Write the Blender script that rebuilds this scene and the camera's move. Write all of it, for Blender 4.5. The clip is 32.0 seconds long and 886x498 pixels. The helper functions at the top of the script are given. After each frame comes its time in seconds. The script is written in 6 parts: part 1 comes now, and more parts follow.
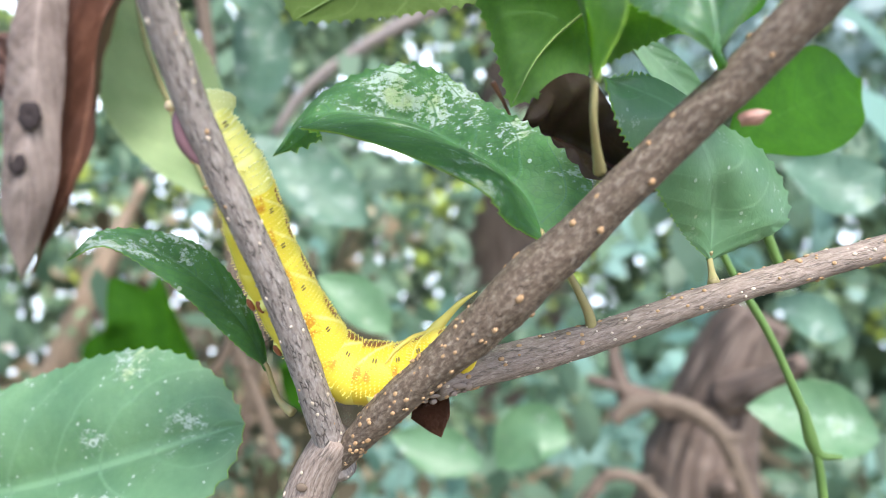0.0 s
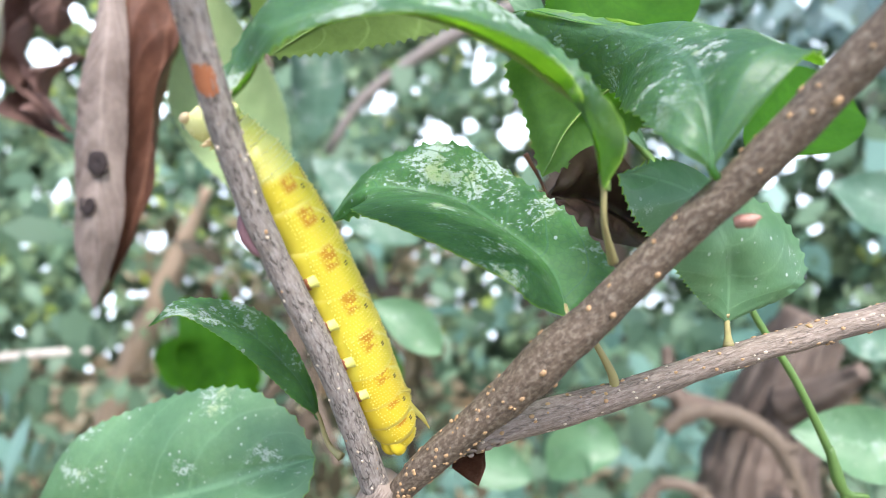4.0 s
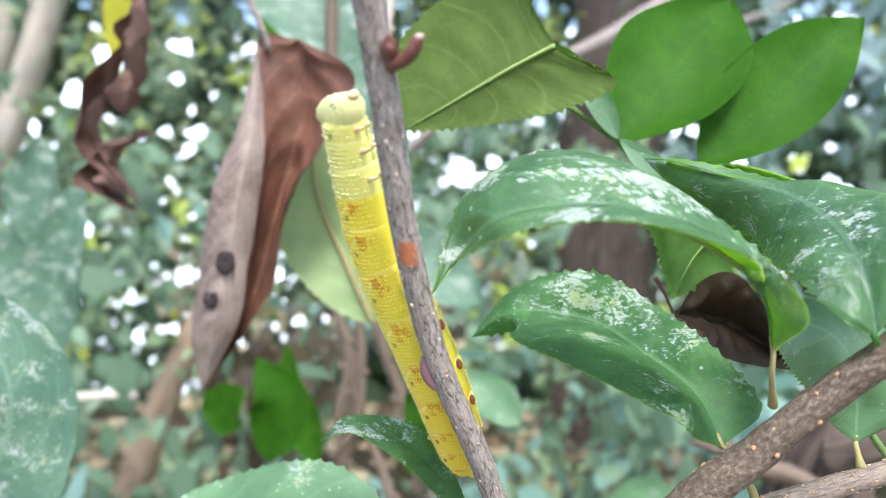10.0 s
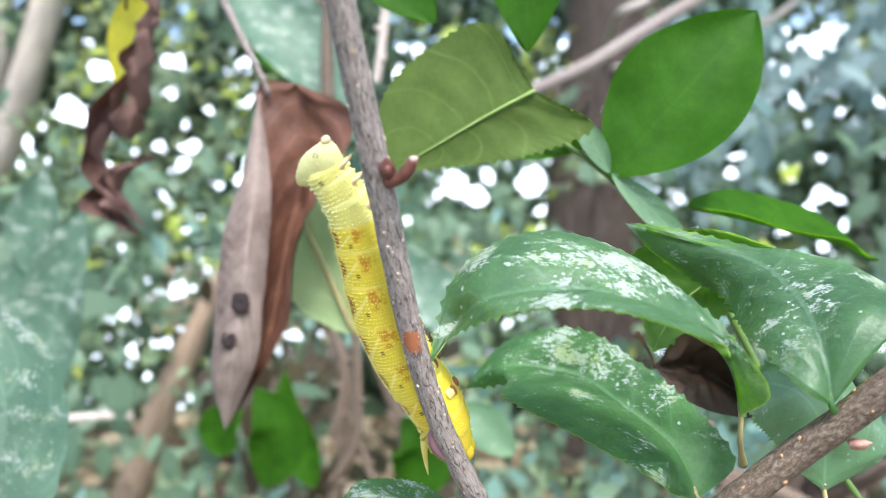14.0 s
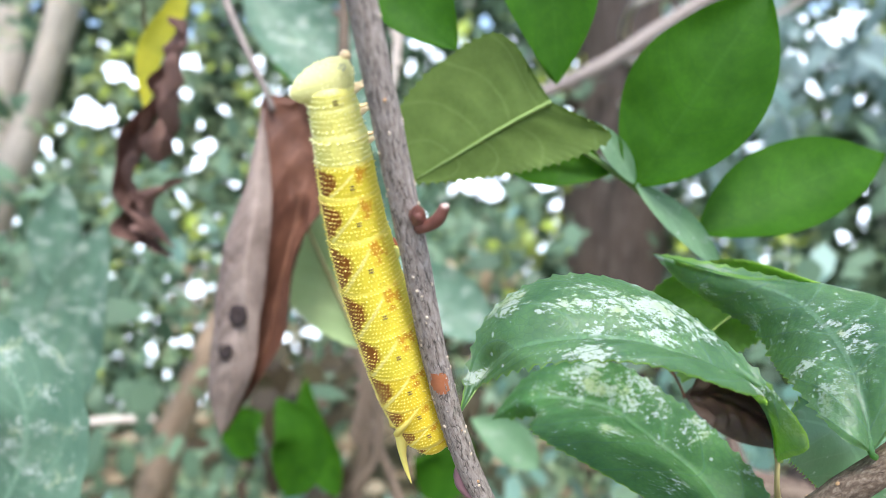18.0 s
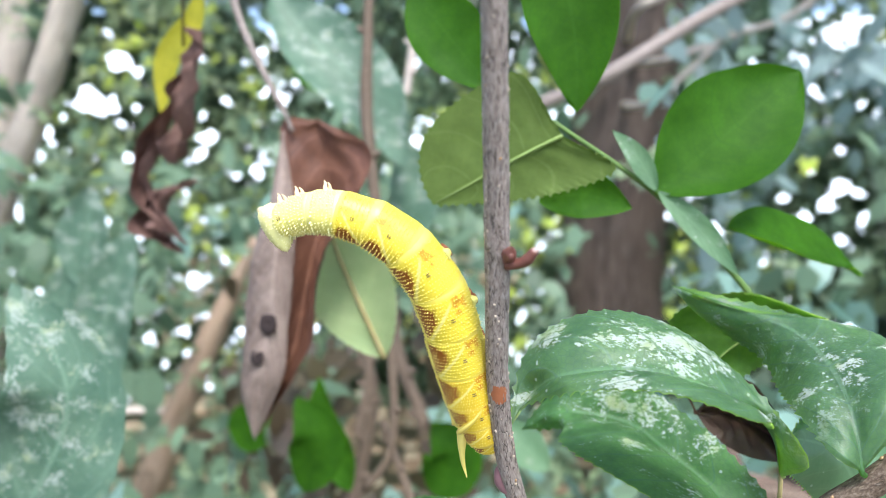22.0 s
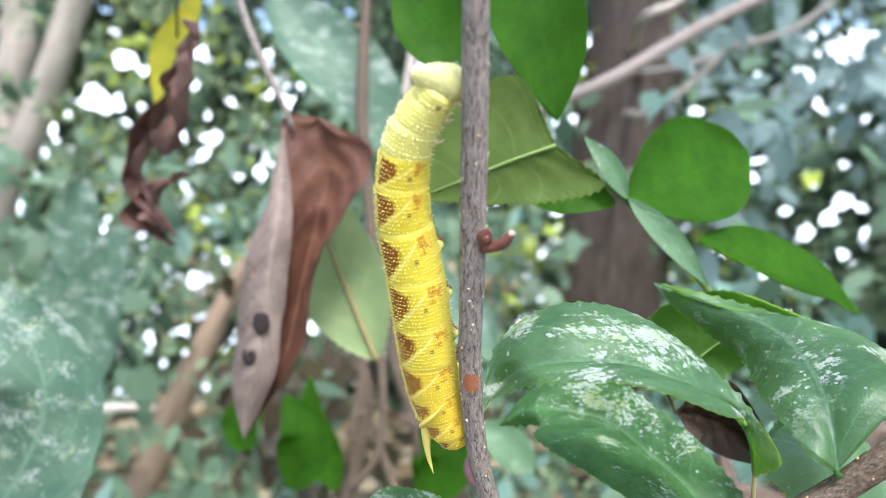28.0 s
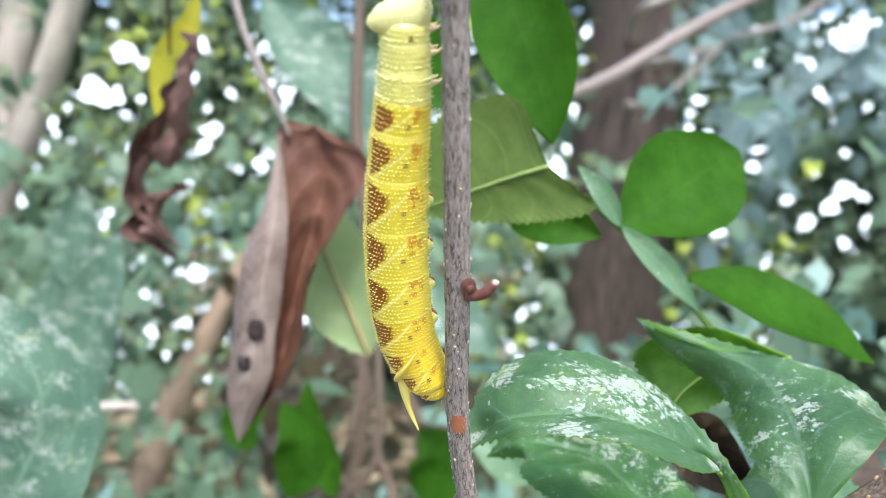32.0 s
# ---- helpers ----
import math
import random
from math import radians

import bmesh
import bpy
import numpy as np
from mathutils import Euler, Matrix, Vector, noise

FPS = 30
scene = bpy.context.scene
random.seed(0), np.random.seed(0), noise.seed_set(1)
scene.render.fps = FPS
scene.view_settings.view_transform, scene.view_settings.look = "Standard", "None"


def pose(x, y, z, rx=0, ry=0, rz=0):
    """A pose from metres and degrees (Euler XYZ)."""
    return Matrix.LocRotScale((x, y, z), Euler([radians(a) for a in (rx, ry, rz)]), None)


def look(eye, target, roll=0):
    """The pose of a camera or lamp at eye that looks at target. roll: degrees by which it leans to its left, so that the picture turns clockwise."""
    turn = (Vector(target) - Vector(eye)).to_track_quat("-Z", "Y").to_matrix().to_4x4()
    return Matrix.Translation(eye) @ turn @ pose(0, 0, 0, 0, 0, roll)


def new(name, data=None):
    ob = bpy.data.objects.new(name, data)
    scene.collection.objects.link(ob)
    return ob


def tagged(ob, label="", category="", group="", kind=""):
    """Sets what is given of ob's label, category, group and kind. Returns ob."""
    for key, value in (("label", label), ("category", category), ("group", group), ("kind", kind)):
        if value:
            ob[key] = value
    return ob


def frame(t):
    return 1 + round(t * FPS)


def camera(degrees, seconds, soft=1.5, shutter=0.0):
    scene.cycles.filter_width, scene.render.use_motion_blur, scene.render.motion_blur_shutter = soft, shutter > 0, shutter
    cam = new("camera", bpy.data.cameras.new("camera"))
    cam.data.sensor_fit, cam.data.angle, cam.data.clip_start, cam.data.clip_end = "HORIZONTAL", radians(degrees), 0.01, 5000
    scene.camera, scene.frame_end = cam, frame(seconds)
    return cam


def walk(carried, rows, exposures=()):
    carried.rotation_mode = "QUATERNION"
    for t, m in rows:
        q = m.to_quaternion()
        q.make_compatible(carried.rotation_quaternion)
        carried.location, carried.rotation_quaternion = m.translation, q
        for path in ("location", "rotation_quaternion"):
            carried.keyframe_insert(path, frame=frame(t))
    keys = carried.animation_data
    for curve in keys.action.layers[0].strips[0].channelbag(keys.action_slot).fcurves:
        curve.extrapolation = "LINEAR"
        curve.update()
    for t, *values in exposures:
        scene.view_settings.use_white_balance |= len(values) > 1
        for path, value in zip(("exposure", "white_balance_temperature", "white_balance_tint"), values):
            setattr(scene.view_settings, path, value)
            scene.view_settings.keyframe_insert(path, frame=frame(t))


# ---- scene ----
# camera and its path
cam = camera(64.0, 32.0, 0.65)
cam.data.dof.use_dof = True
cam.data.dof.aperture_fstop = 18.0

PATH = [
    (0, (0.0233, -0.0850, 0.0410), (-0.0962, 0.8938, -0.1253), 1.32),
    (0.5, (0.0236, -0.0842, 0.0417), (-0.0992, 0.8929, -0.1318), 1.34),
    (1, (0.0237, -0.0844, 0.0422), (-0.0949, 0.8933, -0.1313), 1.30),
    (1.5, (0.0243, -0.0843, 0.0430), (-0.0973, 0.8921, -0.1356), 1.29),
    (2, (0.0246, -0.0860, 0.0440), (-0.0985, 0.8907, -0.1323), 1.03),
    (2.5, (0.0264, -0.0879, 0.0466), (-0.1196, 0.8852, -0.1318), 0.70),
    (3, (0.0276, -0.0893, 0.0488), (-0.1444, 0.8793, -0.1310), 0.34),
    (3.5, (0.0283, -0.0911, 0.0511), (-0.1676, 0.8733, -0.1265), -0.18),
    (5.5, (0.0169, -0.1001, 0.0582), (-0.1827, 0.8671, -0.0987), -0.03),
    (6, (0.0132, -0.1008, 0.0598), (-0.1849, 0.8660, -0.1017), 0.17),
    (6.5, (0.0109, -0.1024, 0.0613), (-0.1907, 0.8641, -0.0980), 0.12),
    (7, (0.0092, -0.1043, 0.0625), (-0.1970, 0.8620, -0.0914), -0.02),
    (7.5, (0.0080, -0.1049, 0.0619), (-0.2053, 0.8613, -0.0828), 0.28),
    (8, (0.0067, -0.1055, 0.0613), (-0.2072, 0.8620, -0.0735), 0.57),
    (8.5, (0.0061, -0.1058, 0.0616), (-0.2089, 0.8623, -0.0664), 0.67),
    (9, (0.0069, -0.1064, 0.0636), (-0.2151, 0.8605, -0.0621), 0.47),
    (9.5, (0.0074, -0.1069, 0.0664), (-0.2171, 0.8593, -0.0607), 0.15),
    (10, (0.0083, -0.1080, 0.0702), (-0.2193, 0.8576, -0.0559), -0.24),
    (10.5, (0.0087, -0.1096, 0.0743), (-0.2166, 0.8566, -0.0513), -0.55),
    (11, (0.0094, -0.1117, 0.0784), (-0.2151, 0.8548, -0.0459), -0.77),
    (11.5, (0.0100, -0.1141, 0.0806), (-0.2115, 0.8537, -0.0390), -0.83),
    (12, (0.0098, -0.1155, 0.0810), (-0.2079, 0.8536, -0.0344), -0.71),
    (12.5, (0.0099, -0.1162, 0.0813), (-0.2057, 0.8535, -0.0342), -0.71),
    (13, (0.0106, -0.1163, 0.0815), (-0.2087, 0.8524, -0.0343), -0.87),
    (13.5, (0.0106, -0.1159, 0.0812), (-0.2093, 0.8531, -0.0319), -0.86),
    (14, (0.0100, -0.1147, 0.0803), (-0.2100, 0.8545, -0.0305), -0.62),
    (14.5, (0.0098, -0.1137, 0.0794), (-0.2133, 0.8547, -0.0322), -0.40),
    (16.5, (0.0087, -0.1131, 0.0800), (-0.2260, 0.8513, -0.0414), -0.87),
    (17, (0.0084, -0.1139, 0.0826), (-0.2284, 0.8502, -0.0378), -1.19),
    (17.5, (0.0081, -0.1135, 0.0856), (-0.2305, 0.8503, -0.0333), -1.41),
    (18, (0.0079, -0.1136, 0.0874), (-0.2330, 0.8498, -0.0306), -1.54),
    (18.5, (0.0073, -0.1146, 0.0901), (-0.2346, 0.8485, -0.0274), -1.51),
    (19, (0.0075, -0.1172, 0.0921), (-0.2341, 0.8458, -0.0274), -1.41),
    (19.5, (0.0070, -0.1212, 0.0948), (-0.2328, 0.8424, -0.0228), -1.24),
    (20, (0.0020, -0.1251, 0.0980), (-0.2366, 0.8388, -0.0205), -1.12),
    (20.5, (0.0013, -0.1276, 0.0986), (-0.2360, 0.8365, -0.0206), -0.98),
    (21, (0.0014, -0.1288, 0.0975), (-0.2365, 0.8351, -0.0223), -0.86),
    (21.5, (0.0023, -0.1293, 0.0971), (-0.2365, 0.8340, -0.0258), -0.64),
    (22, (0.0030, -0.1293, 0.0962), (-0.2355, 0.8336, -0.0292), -0.39),
    (22.5, (0.0024, -0.1288, 0.0940), (-0.2348, 0.8347, -0.0302), -0.19),
    (23, (0.0017, -0.1279, 0.0918), (-0.2346, 0.8359, -0.0313), 0.08),
    (23.5, (0.0015, -0.1272, 0.0905), (-0.2329, 0.8373, -0.0309), 0.38),
    (24, (0.0019, -0.1265, 0.0895), (-0.2339, 0.8378, -0.0305), 0.59),
    (24.5, (0.0030, -0.1261, 0.0897), (-0.2356, 0.8378, -0.0292), 0.74),
    (25, (0.0036, -0.1258, 0.0900), (-0.2370, 0.8376, -0.0283), 0.79),
    (25.5, (0.0041, -0.1257, 0.0903), (-0.2378, 0.8374, -0.0280), 0.80),
    (27.5, (0.0068, -0.1264, 0.0931), (-0.2352, 0.8365, -0.0263), 0.89),
    (28, (0.0072, -0.1265, 0.0930), (-0.2339, 0.8369, -0.0245), 0.87),
    (28.5, (0.0080, -0.1263, 0.0938), (-0.2332, 0.8370, -0.0241), 0.88),
    (29, (0.0090, -0.1261, 0.0950), (-0.2335, 0.8366, -0.0249), 0.86),
    (29.5, (0.0103, -0.1260, 0.0968), (-0.2332, 0.8360, -0.0261), 0.79),
    (30, (0.0109, -0.1260, 0.0990), (-0.2331, 0.8357, -0.0260), 0.69),
    (30.5, (0.0109, -0.1261, 0.1000), (-0.2326, 0.8353, -0.0279), 0.57),
    (31, (0.0107, -0.1262, 0.1013), (-0.2312, 0.8355, -0.0279), 0.50),
    (31.5, (0.0103, -0.1262, 0.1021), (-0.2313, 0.8355, -0.0278), 0.48),
    (32, (0.0102, -0.1260, 0.1029), (-0.2321, 0.8351, -0.0289), 0.54),
]
walk(cam, [(t, look(eye, target, roll)) for t, eye, target, roll in PATH], exposures=[(0, 1.49, 6010, 10), (9, 1.53, 6010, 10), (15, 1.48, 6010, 10), (19, 1.39, 6010, 10), (32, 1.38, 6010, 10)])

# daylight: soft sun through thin cloud, bright sky
world = bpy.data.worlds.new("world")
scene.world = world
world.use_nodes = True
wn = world.node_tree.nodes
sky = wn.new("ShaderNodeTexSky")
sky.sky_type, sky.sun_disc = "NISHITA", False
sky.sun_elevation, sky.sun_rotation = radians(58), radians(152)
sky.air_density, sky.dust_density = 1.0, 3.0
wn["Background"].inputs["Strength"].default_value = 0.15
world.node_tree.links.new(sky.outputs[0], wn["Background"].inputs["Color"])
sun = new("sun", bpy.data.lights.new("sun", "SUN"))
sun.data.energy, sun.data.angle, sun.data.color = 2.0, radians(12), (1.0, 0.95, 0.86)
sun.rotation_euler = Vector((math.sin(radians(152)) * math.cos(radians(58)), math.cos(radians(152)) * math.cos(radians(58)), math.sin(radians(58)))).to_track_quat("Z", "Y").to_euler()


# ---- materials
def nodes(name):
    m = bpy.data.materials.new(name)
    m.use_nodes = True
    n, l = m.node_tree.nodes, m.node_tree.links
    return m, n, l, n["Principled BSDF"]


def ramp(n, l, src, *stops):
    r = n.new("ShaderNodeValToRGB")
    while len(r.color_ramp.elements) < len(stops):
        r.color_ramp.elements.new(0.5)
    for e, (p, c) in zip(r.color_ramp.elements, stops):
        e.position, e.color = p, (*c, 1) if len(c) == 3 else c
    l.new(src, r.inputs[0])
    return r.outputs[0]


def noise_tex(n, l, vec, scale, detail=4.0, rough=0.6):
    t = n.new("ShaderNodeTexNoise")
    t.inputs["Scale"].default_value, t.inputs["Detail"].default_value, t.inputs["Roughness"].default_value = scale, detail, rough
    l.new(vec, t.inputs["Vector"])
    return t.outputs["Fac"]


def mixc(n, l, fac, a, b, mode="MIX"):
    x = n.new("ShaderNodeMix")
    x.data_type, x.blend_type = "RGBA", mode
    for sock, v in ((x.inputs[0], fac), (x.inputs[6], a), (x.inputs[7], b)):
        if isinstance(v, (int, float)):
            sock.default_value = v
        elif isinstance(v, tuple):
            sock.default_value = (*v, 1)
        else:
            l.new(v, sock)
    return x.outputs[2]


def mathn(n, l, op, a, b=0.0, c=0.0):
    x = n.new("ShaderNodeMath")
    x.operation = op
    for sock, v in zip(x.inputs, (a, b, c)):
        if isinstance(v, (int, float)):
            sock.default_value = v
        else:
            l.new(v, sock)
    return x.outputs[0]


def n_sep(n, l, src):
    """The first channel of a colour."""
    x = n.new("ShaderNodeSeparateColor")
    l.new(src, x.inputs[0])
    return x.outputs[0]


def bumped(n, l, b, height, strength, dist):
    k = n.new("ShaderNodeBump")
    k.inputs["Strength"].default_value, k.inputs["Distance"].default_value = strength, dist
    l.new(height, k.inputs["Height"])
    l.new(k.outputs[0], b.inputs["Normal"])


def translucent(m, n, l, b, col, amount):
    """Light passes through thin leaves."""
    t = n.new("ShaderNodeBsdfTranslucent")
    if isinstance(col, tuple):
        t.inputs[0].default_value = (*col, 1)
    else:
        l.new(col, t.inputs[0])
    x = n.new("ShaderNodeMixShader")
    x.inputs[0].default_value = amount
    l.new(b.outputs[0], x.inputs[1])
    l.new(t.outputs[0], x.inputs[2])
    l.new(x.outputs[0], n["Material Output"].inputs[0])


def leaf_mat(name, dark, light, speck=0.0, through_amount=0.3, rough=0.45, vein=0.35, n_veins=7.0, trans=None, relief=0.35, gloss=0.3):
    """Leaf blade: colour varied at three scales, midrib, side veins and a fine net from the UVs, chalky scars where speck is over 0."""
    m, n, l, b = nodes(name)
    uv = n.new("ShaderNodeTexCoord").outputs["UV"]
    ob = n.new("ShaderNodeTexCoord").outputs["Object"]
    s = n.new("ShaderNodeSeparateXYZ")
    l.new(uv, s.inputs[0])
    av = mathn(n, l, "ABSOLUTE", mathn(n, l, "SUBTRACT", s.outputs[1], 0.5))
    # side veins leave the midrib and bend forward
    bend = mathn(n, l, "POWER", mathn(n, l, "MULTIPLY", av, 2.0), 1.5)
    ph = mathn(n, l, "SUBTRACT", s.outputs[0], mathn(n, l, "MULTIPLY", bend, 0.24))
    ph = mathn(n, l, "ADD", ph, mathn(n, l, "MULTIPLY", noise_tex(n, l, ob, 110, 2), 0.045))
    saw = mathn(n, l, "ABSOLUTE", mathn(n, l, "SUBTRACT", mathn(n, l, "FRACT", mathn(n, l, "MULTIPLY", ph, n_veins)), 0.5))
    veinf = ramp(n, l, saw, (0.012, (1, 1, 1)), (0.05, (0, 0, 0)))
    midf = ramp(n, l, av, (0.010, (1, 1, 1)), (0.022, (0, 0, 0)))
    net = n.new("ShaderNodeTexVoronoi")
    net.feature = "DISTANCE_TO_EDGE"
    net.inputs["Scale"].default_value = 950
    l.new(ob, net.inputs["Vector"])
    netf = ramp(n, l, net.outputs["Distance"], (0.02, (1, 1, 1)), (0.16, (0, 0, 0)))
    big = ramp(n, l, noise_tex(n, l, ob, 75, 4, 0.65), (0.30, (0, 0, 0)), (0.70, (1, 1, 1)))
    fine = noise_tex(n, l, ob, 900, 5)
    base = mixc(n, l, big, dark, light)
    base = mixc(n, l, mathn(n, l, "MULTIPLY", fine, 0.5), base, tuple(c * 0.5 for c in dark))
    lv = tuple(min(1, c * 1.7 + 0.02) for c in light)
    base = mixc(n, l, mathn(n, l, "MULTIPLY", netf, vein * 0.22), base, lv)
    base = mixc(n, l, mathn(n, l, "MULTIPLY", mathn(n, l, "MAXIMUM", veinf, midf), vein), base, lv)
    if speck > 0:
        mp = n.new("ShaderNodeMapping")
        mp.inputs["Scale"].default_value = (0.6, 1, 1)
        l.new(ob, mp.inputs[0])
        patch = noise_tex(n, l, mp.outputs[0], 170, 2, 0.5)
        lace = noise_tex(n, l, mp.outputs[0], 1500, 5, 0.75)
        v = n.new("ShaderNodeTexVoronoi")
        v.inputs["Scale"].default_value = 1000
        l.new(ob, v.inputs["Vector"])
        pick = mathn(n, l, "GREATER_THAN", n_sep(n, l, v.outputs["Color"]), 0.93)
        dots = mathn(n, l, "MULTIPLY", mathn(n, l, "LESS_THAN", v.outputs["Distance"], 0.28), pick)
        sc = mathn(n, l, "ADD", mathn(n, l, "MULTIPLY", patch, 1.0), mathn(n, l, "MULTIPLY", lace, 1.0))
        spf = ramp(n, l, mathn(n, l, "ADD", sc, -0.72 + 0.05 * speck), (0.50, (0, 0, 0)), (0.56, (1, 1, 1)))
        clean = ramp(n, l, mathn(n, l, "MULTIPLY", s.outputs[0], 1.0), (0.10, (0, 0, 0)), (0.24, (1, 1, 1)))
        spf = mathn(n, l, "MULTIPLY", mathn(n, l, "MAXIMUM", spf, dots), clean)
        spf = mathn(n, l, "MULTIPLY", spf, mathn(n, l, "SUBTRACT", 1.0, mathn(n, l, "MULTIPLY", mathn(n, l, "MAXIMUM", veinf, midf), 0.75)))
        warm = ramp(n, l, noise_tex(n, l, ob, 210, 2), (0.52, (0, 0, 0)), (0.66, (1, 1, 1)))
        base = mixc(n, l, mathn(n, l, "MULTIPLY", spf, 0.66), base, mixc(n, l, warm, (0.64, 0.70, 0.66), (0.52, 0.58, 0.36)))
        rg_ = n.new("ShaderNodeMapRange")
        l.new(spf, rg_.inputs[0])
        rg_.inputs[3].default_value, rg_.inputs[4].default_value = rough, 0.85
        l.new(rg_.outputs[0], b.inputs["Roughness"])
    else:
        b.inputs["Roughness"].default_value = rough
    l.new(base, b.inputs["Base Color"])
    b.inputs["Specular IOR Level"].default_value = gloss
    h = mathn(n, l, "ADD", mathn(n, l, "MULTIPLY", saw, 0.9), mathn(n, l, "MULTIPLY", fine, 0.35))
    h = mathn(n, l, "SUBTRACT", h, mathn(n, l, "MULTIPLY", netf, 0.06))
    bumped(n, l, b, h, relief, 0.0005)
    tc = mixc(n, l, big, trans or tuple(c * 1.6 for c in light), tuple(min(1, c * 2.1) for c in (trans or light)))
    tc = mixc(n, l, mathn(n, l, "MULTIPLY", mathn(n, l, "MAXIMUM", veinf, mathn(n, l, "MULTIPLY", netf, 0.4)), 0.35), tc, dark)
    translucent(m, n, l, b, tc, through_amount)
    return m


def bark_mat(name, a, b_, c, crack=0.55, scale=1.0, along=0.13, fissure=0.09):
    """Bark: long fissures and streaks that follow the stem, from UVs in metres."""
    m, n, l, b = nodes(name)
    uv = n.new("ShaderNodeTexCoord").outputs["UV"]
    ob = n.new("ShaderNodeTexCoord").outputs["Object"]
    mp = n.new("ShaderNodeMapping")
    mp.inputs["Scale"].default_value = (1, along, 1)
    l.new(uv, mp.inputs[0])
    streak = noise_tex(n, l, mp.outputs[0], 1300 * scale, 5, 0.7)
    mp2 = n.new("ShaderNodeMapping")
    mp2.inputs["Scale"].default_value = (1, fissure, 1)
    l.new(uv, mp2.inputs[0])
    v = n.new("ShaderNodeTexVoronoi")
    v.feature = "DISTANCE_TO_EDGE"
    v.inputs["Scale"].default_value = 1500 * scale
    l.new(mp2.outputs[0], v.inputs["Vector"])
    gate = ramp(n, l, noise_tex(n, l, mp2.outputs[0], 900 * scale, 2), (0.44, (0, 0, 0)), (0.58, (1, 1, 1)))
    fis = mathn(n, l, "MULTIPLY", mathn(n, l, "SUBTRACT", 1.0, ramp(n, l, v.outputs["Distance"], (0.02, (0, 0, 0)), (0.13, (1, 1, 1)))), gate)
    patch = noise_tex(n, l, ob, 160 * scale, 3)
    col = ramp(n, l, streak, (0.32, a), (0.5, b_), (0.68, c))
    col = mixc(n, l, mathn(n, l, "MULTIPLY", patch, 0.55), col, tuple(x * 0.55 for x in b_))
    col = mixc(n, l, mathn(n, l, "MULTIPLY", fis, crack), col, (0.02, 0.014, 0.01))
    l.new(col, b.inputs["Base Color"])
    b.inputs["Roughness"].default_value = 0.75
    h = mathn(n, l, "SUBTRACT", mathn(n, l, "MULTIPLY", streak, 0.6), mathn(n, l, "MULTIPLY", fis, min(1.0, 1.3 * crack)))
    bumped(n, l, b, h, 0.85, 0.00025 / scale)
    return m


def plain_mat(name, col, col2=None, rough=0.6, scale=300, bump=0.2, spec=0.4):
    m, n, l, b = nodes(name)
    ob = n.new("ShaderNodeTexCoord").outputs["Object"]
    f = noise_tex(n, l, ob, scale, 4)
    l.new(mixc(n, l, f, col, col2 or tuple(v * 0.6 for v in col)), b.inputs["Base Color"])
    b.inputs["Roughness"].default_value = rough
    b.inputs["Specular IOR Level"].default_value = spec
    bumped(n, l, b, f, bump, 0.1 / scale)
    return m


def foliage_mat(name, dark, light, amount=0.4, rough=0.5):
    """Far leaves, each island its own shade."""
    m, n, l, b = nodes(name)
    r = n.new("ShaderNodeNewGeometry").outputs["Random Per Island"]
    ob = n.new("ShaderNodeTexCoord").outputs["Object"]
    col = mixc(n, l, r, dark, light)
    col = mixc(n, l, mathn(n, l, "MULTIPLY", noise_tex(n, l, ob, 30, 3), 0.4), col, tuple(c * 0.4 for c in dark))
    l.new(col, b.inputs["Base Color"])
    b.inputs["Roughness"].default_value = rough
    translucent(m, n, l, b, mixc(n, l, r, light, tuple(min(1, c * 1.8) for c in light)), amount)
    return m


M_BARK = bark_mat("twig_bark", (0.21, 0.162, 0.138), (0.325, 0.275, 0.248), (0.48, 0.43, 0.405), 0.75, 1.9, 0.30, 0.20)
M_BARK2 = bark_mat("branch_bark", (0.050, 0.031, 0.020), (0.155, 0.110, 0.076), (0.345, 0.285, 0.225), 0.32, 1.3, 0.55, 0.30)
M_SIDE = bark_mat("side_branch_bark", (0.165, 0.118, 0.092), (0.275, 0.212, 0.172), (0.42, 0.35, 0.30), 0.5, 2.0, 0.25, 0.14)
M_TRUNK = bark_mat("trunk_bark", (0.07, 0.05, 0.04), (0.14, 0.10, 0.08), (0.22, 0.17, 0.14), 0.6, 0.04)
M_STUMP = bark_mat("stump_wood", (0.06, 0.040, 0.030), (0.15, 0.105, 0.080), (0.32, 0.25, 0.20), 0.85, 0.09)
M_PALE_TRUNK = bark_mat("pale_trunk_bark", (0.50, 0.43, 0.36), (0.64, 0.56, 0.49), (0.76, 0.69, 0.61), 0.3, 0.04)
M_TAN = bark_mat("tan_bark", (0.30, 0.205, 0.14), (0.42, 0.30, 0.215), (0.54, 0.42, 0.32), 0.4, 0.06)
M_LENT = plain_mat("lenticel", (0.46, 0.31, 0.17), (0.34, 0.19, 0.09), 0.8)
M_LENT_PALE = plain_mat("pale_lenticel", (0.60, 0.52, 0.42), (0.46, 0.36, 0.27), 0.8)
M_SCAR = plain_mat("scar", (0.42, 0.16, 0.07), (0.28, 0.09, 0.04), 0.8, 900)
M_BUD = plain_mat("bud", (0.10, 0.032, 0.028), (0.20, 0.09, 0.07), 0.4, 500)
M_PET = plain_mat("petiole", (0.32, 0.30, 0.12), (0.26, 0.20, 0.10), 0.5, 400)
M_LEAF = leaf_mat("speckled_leaf", (0.040, 0.108, 0.046), (0.092, 0.190, 0.088), 2.3, 0.42, 0.5, relief=0.8, gloss=0.3, trans=(0.24, 0.46, 0.06))
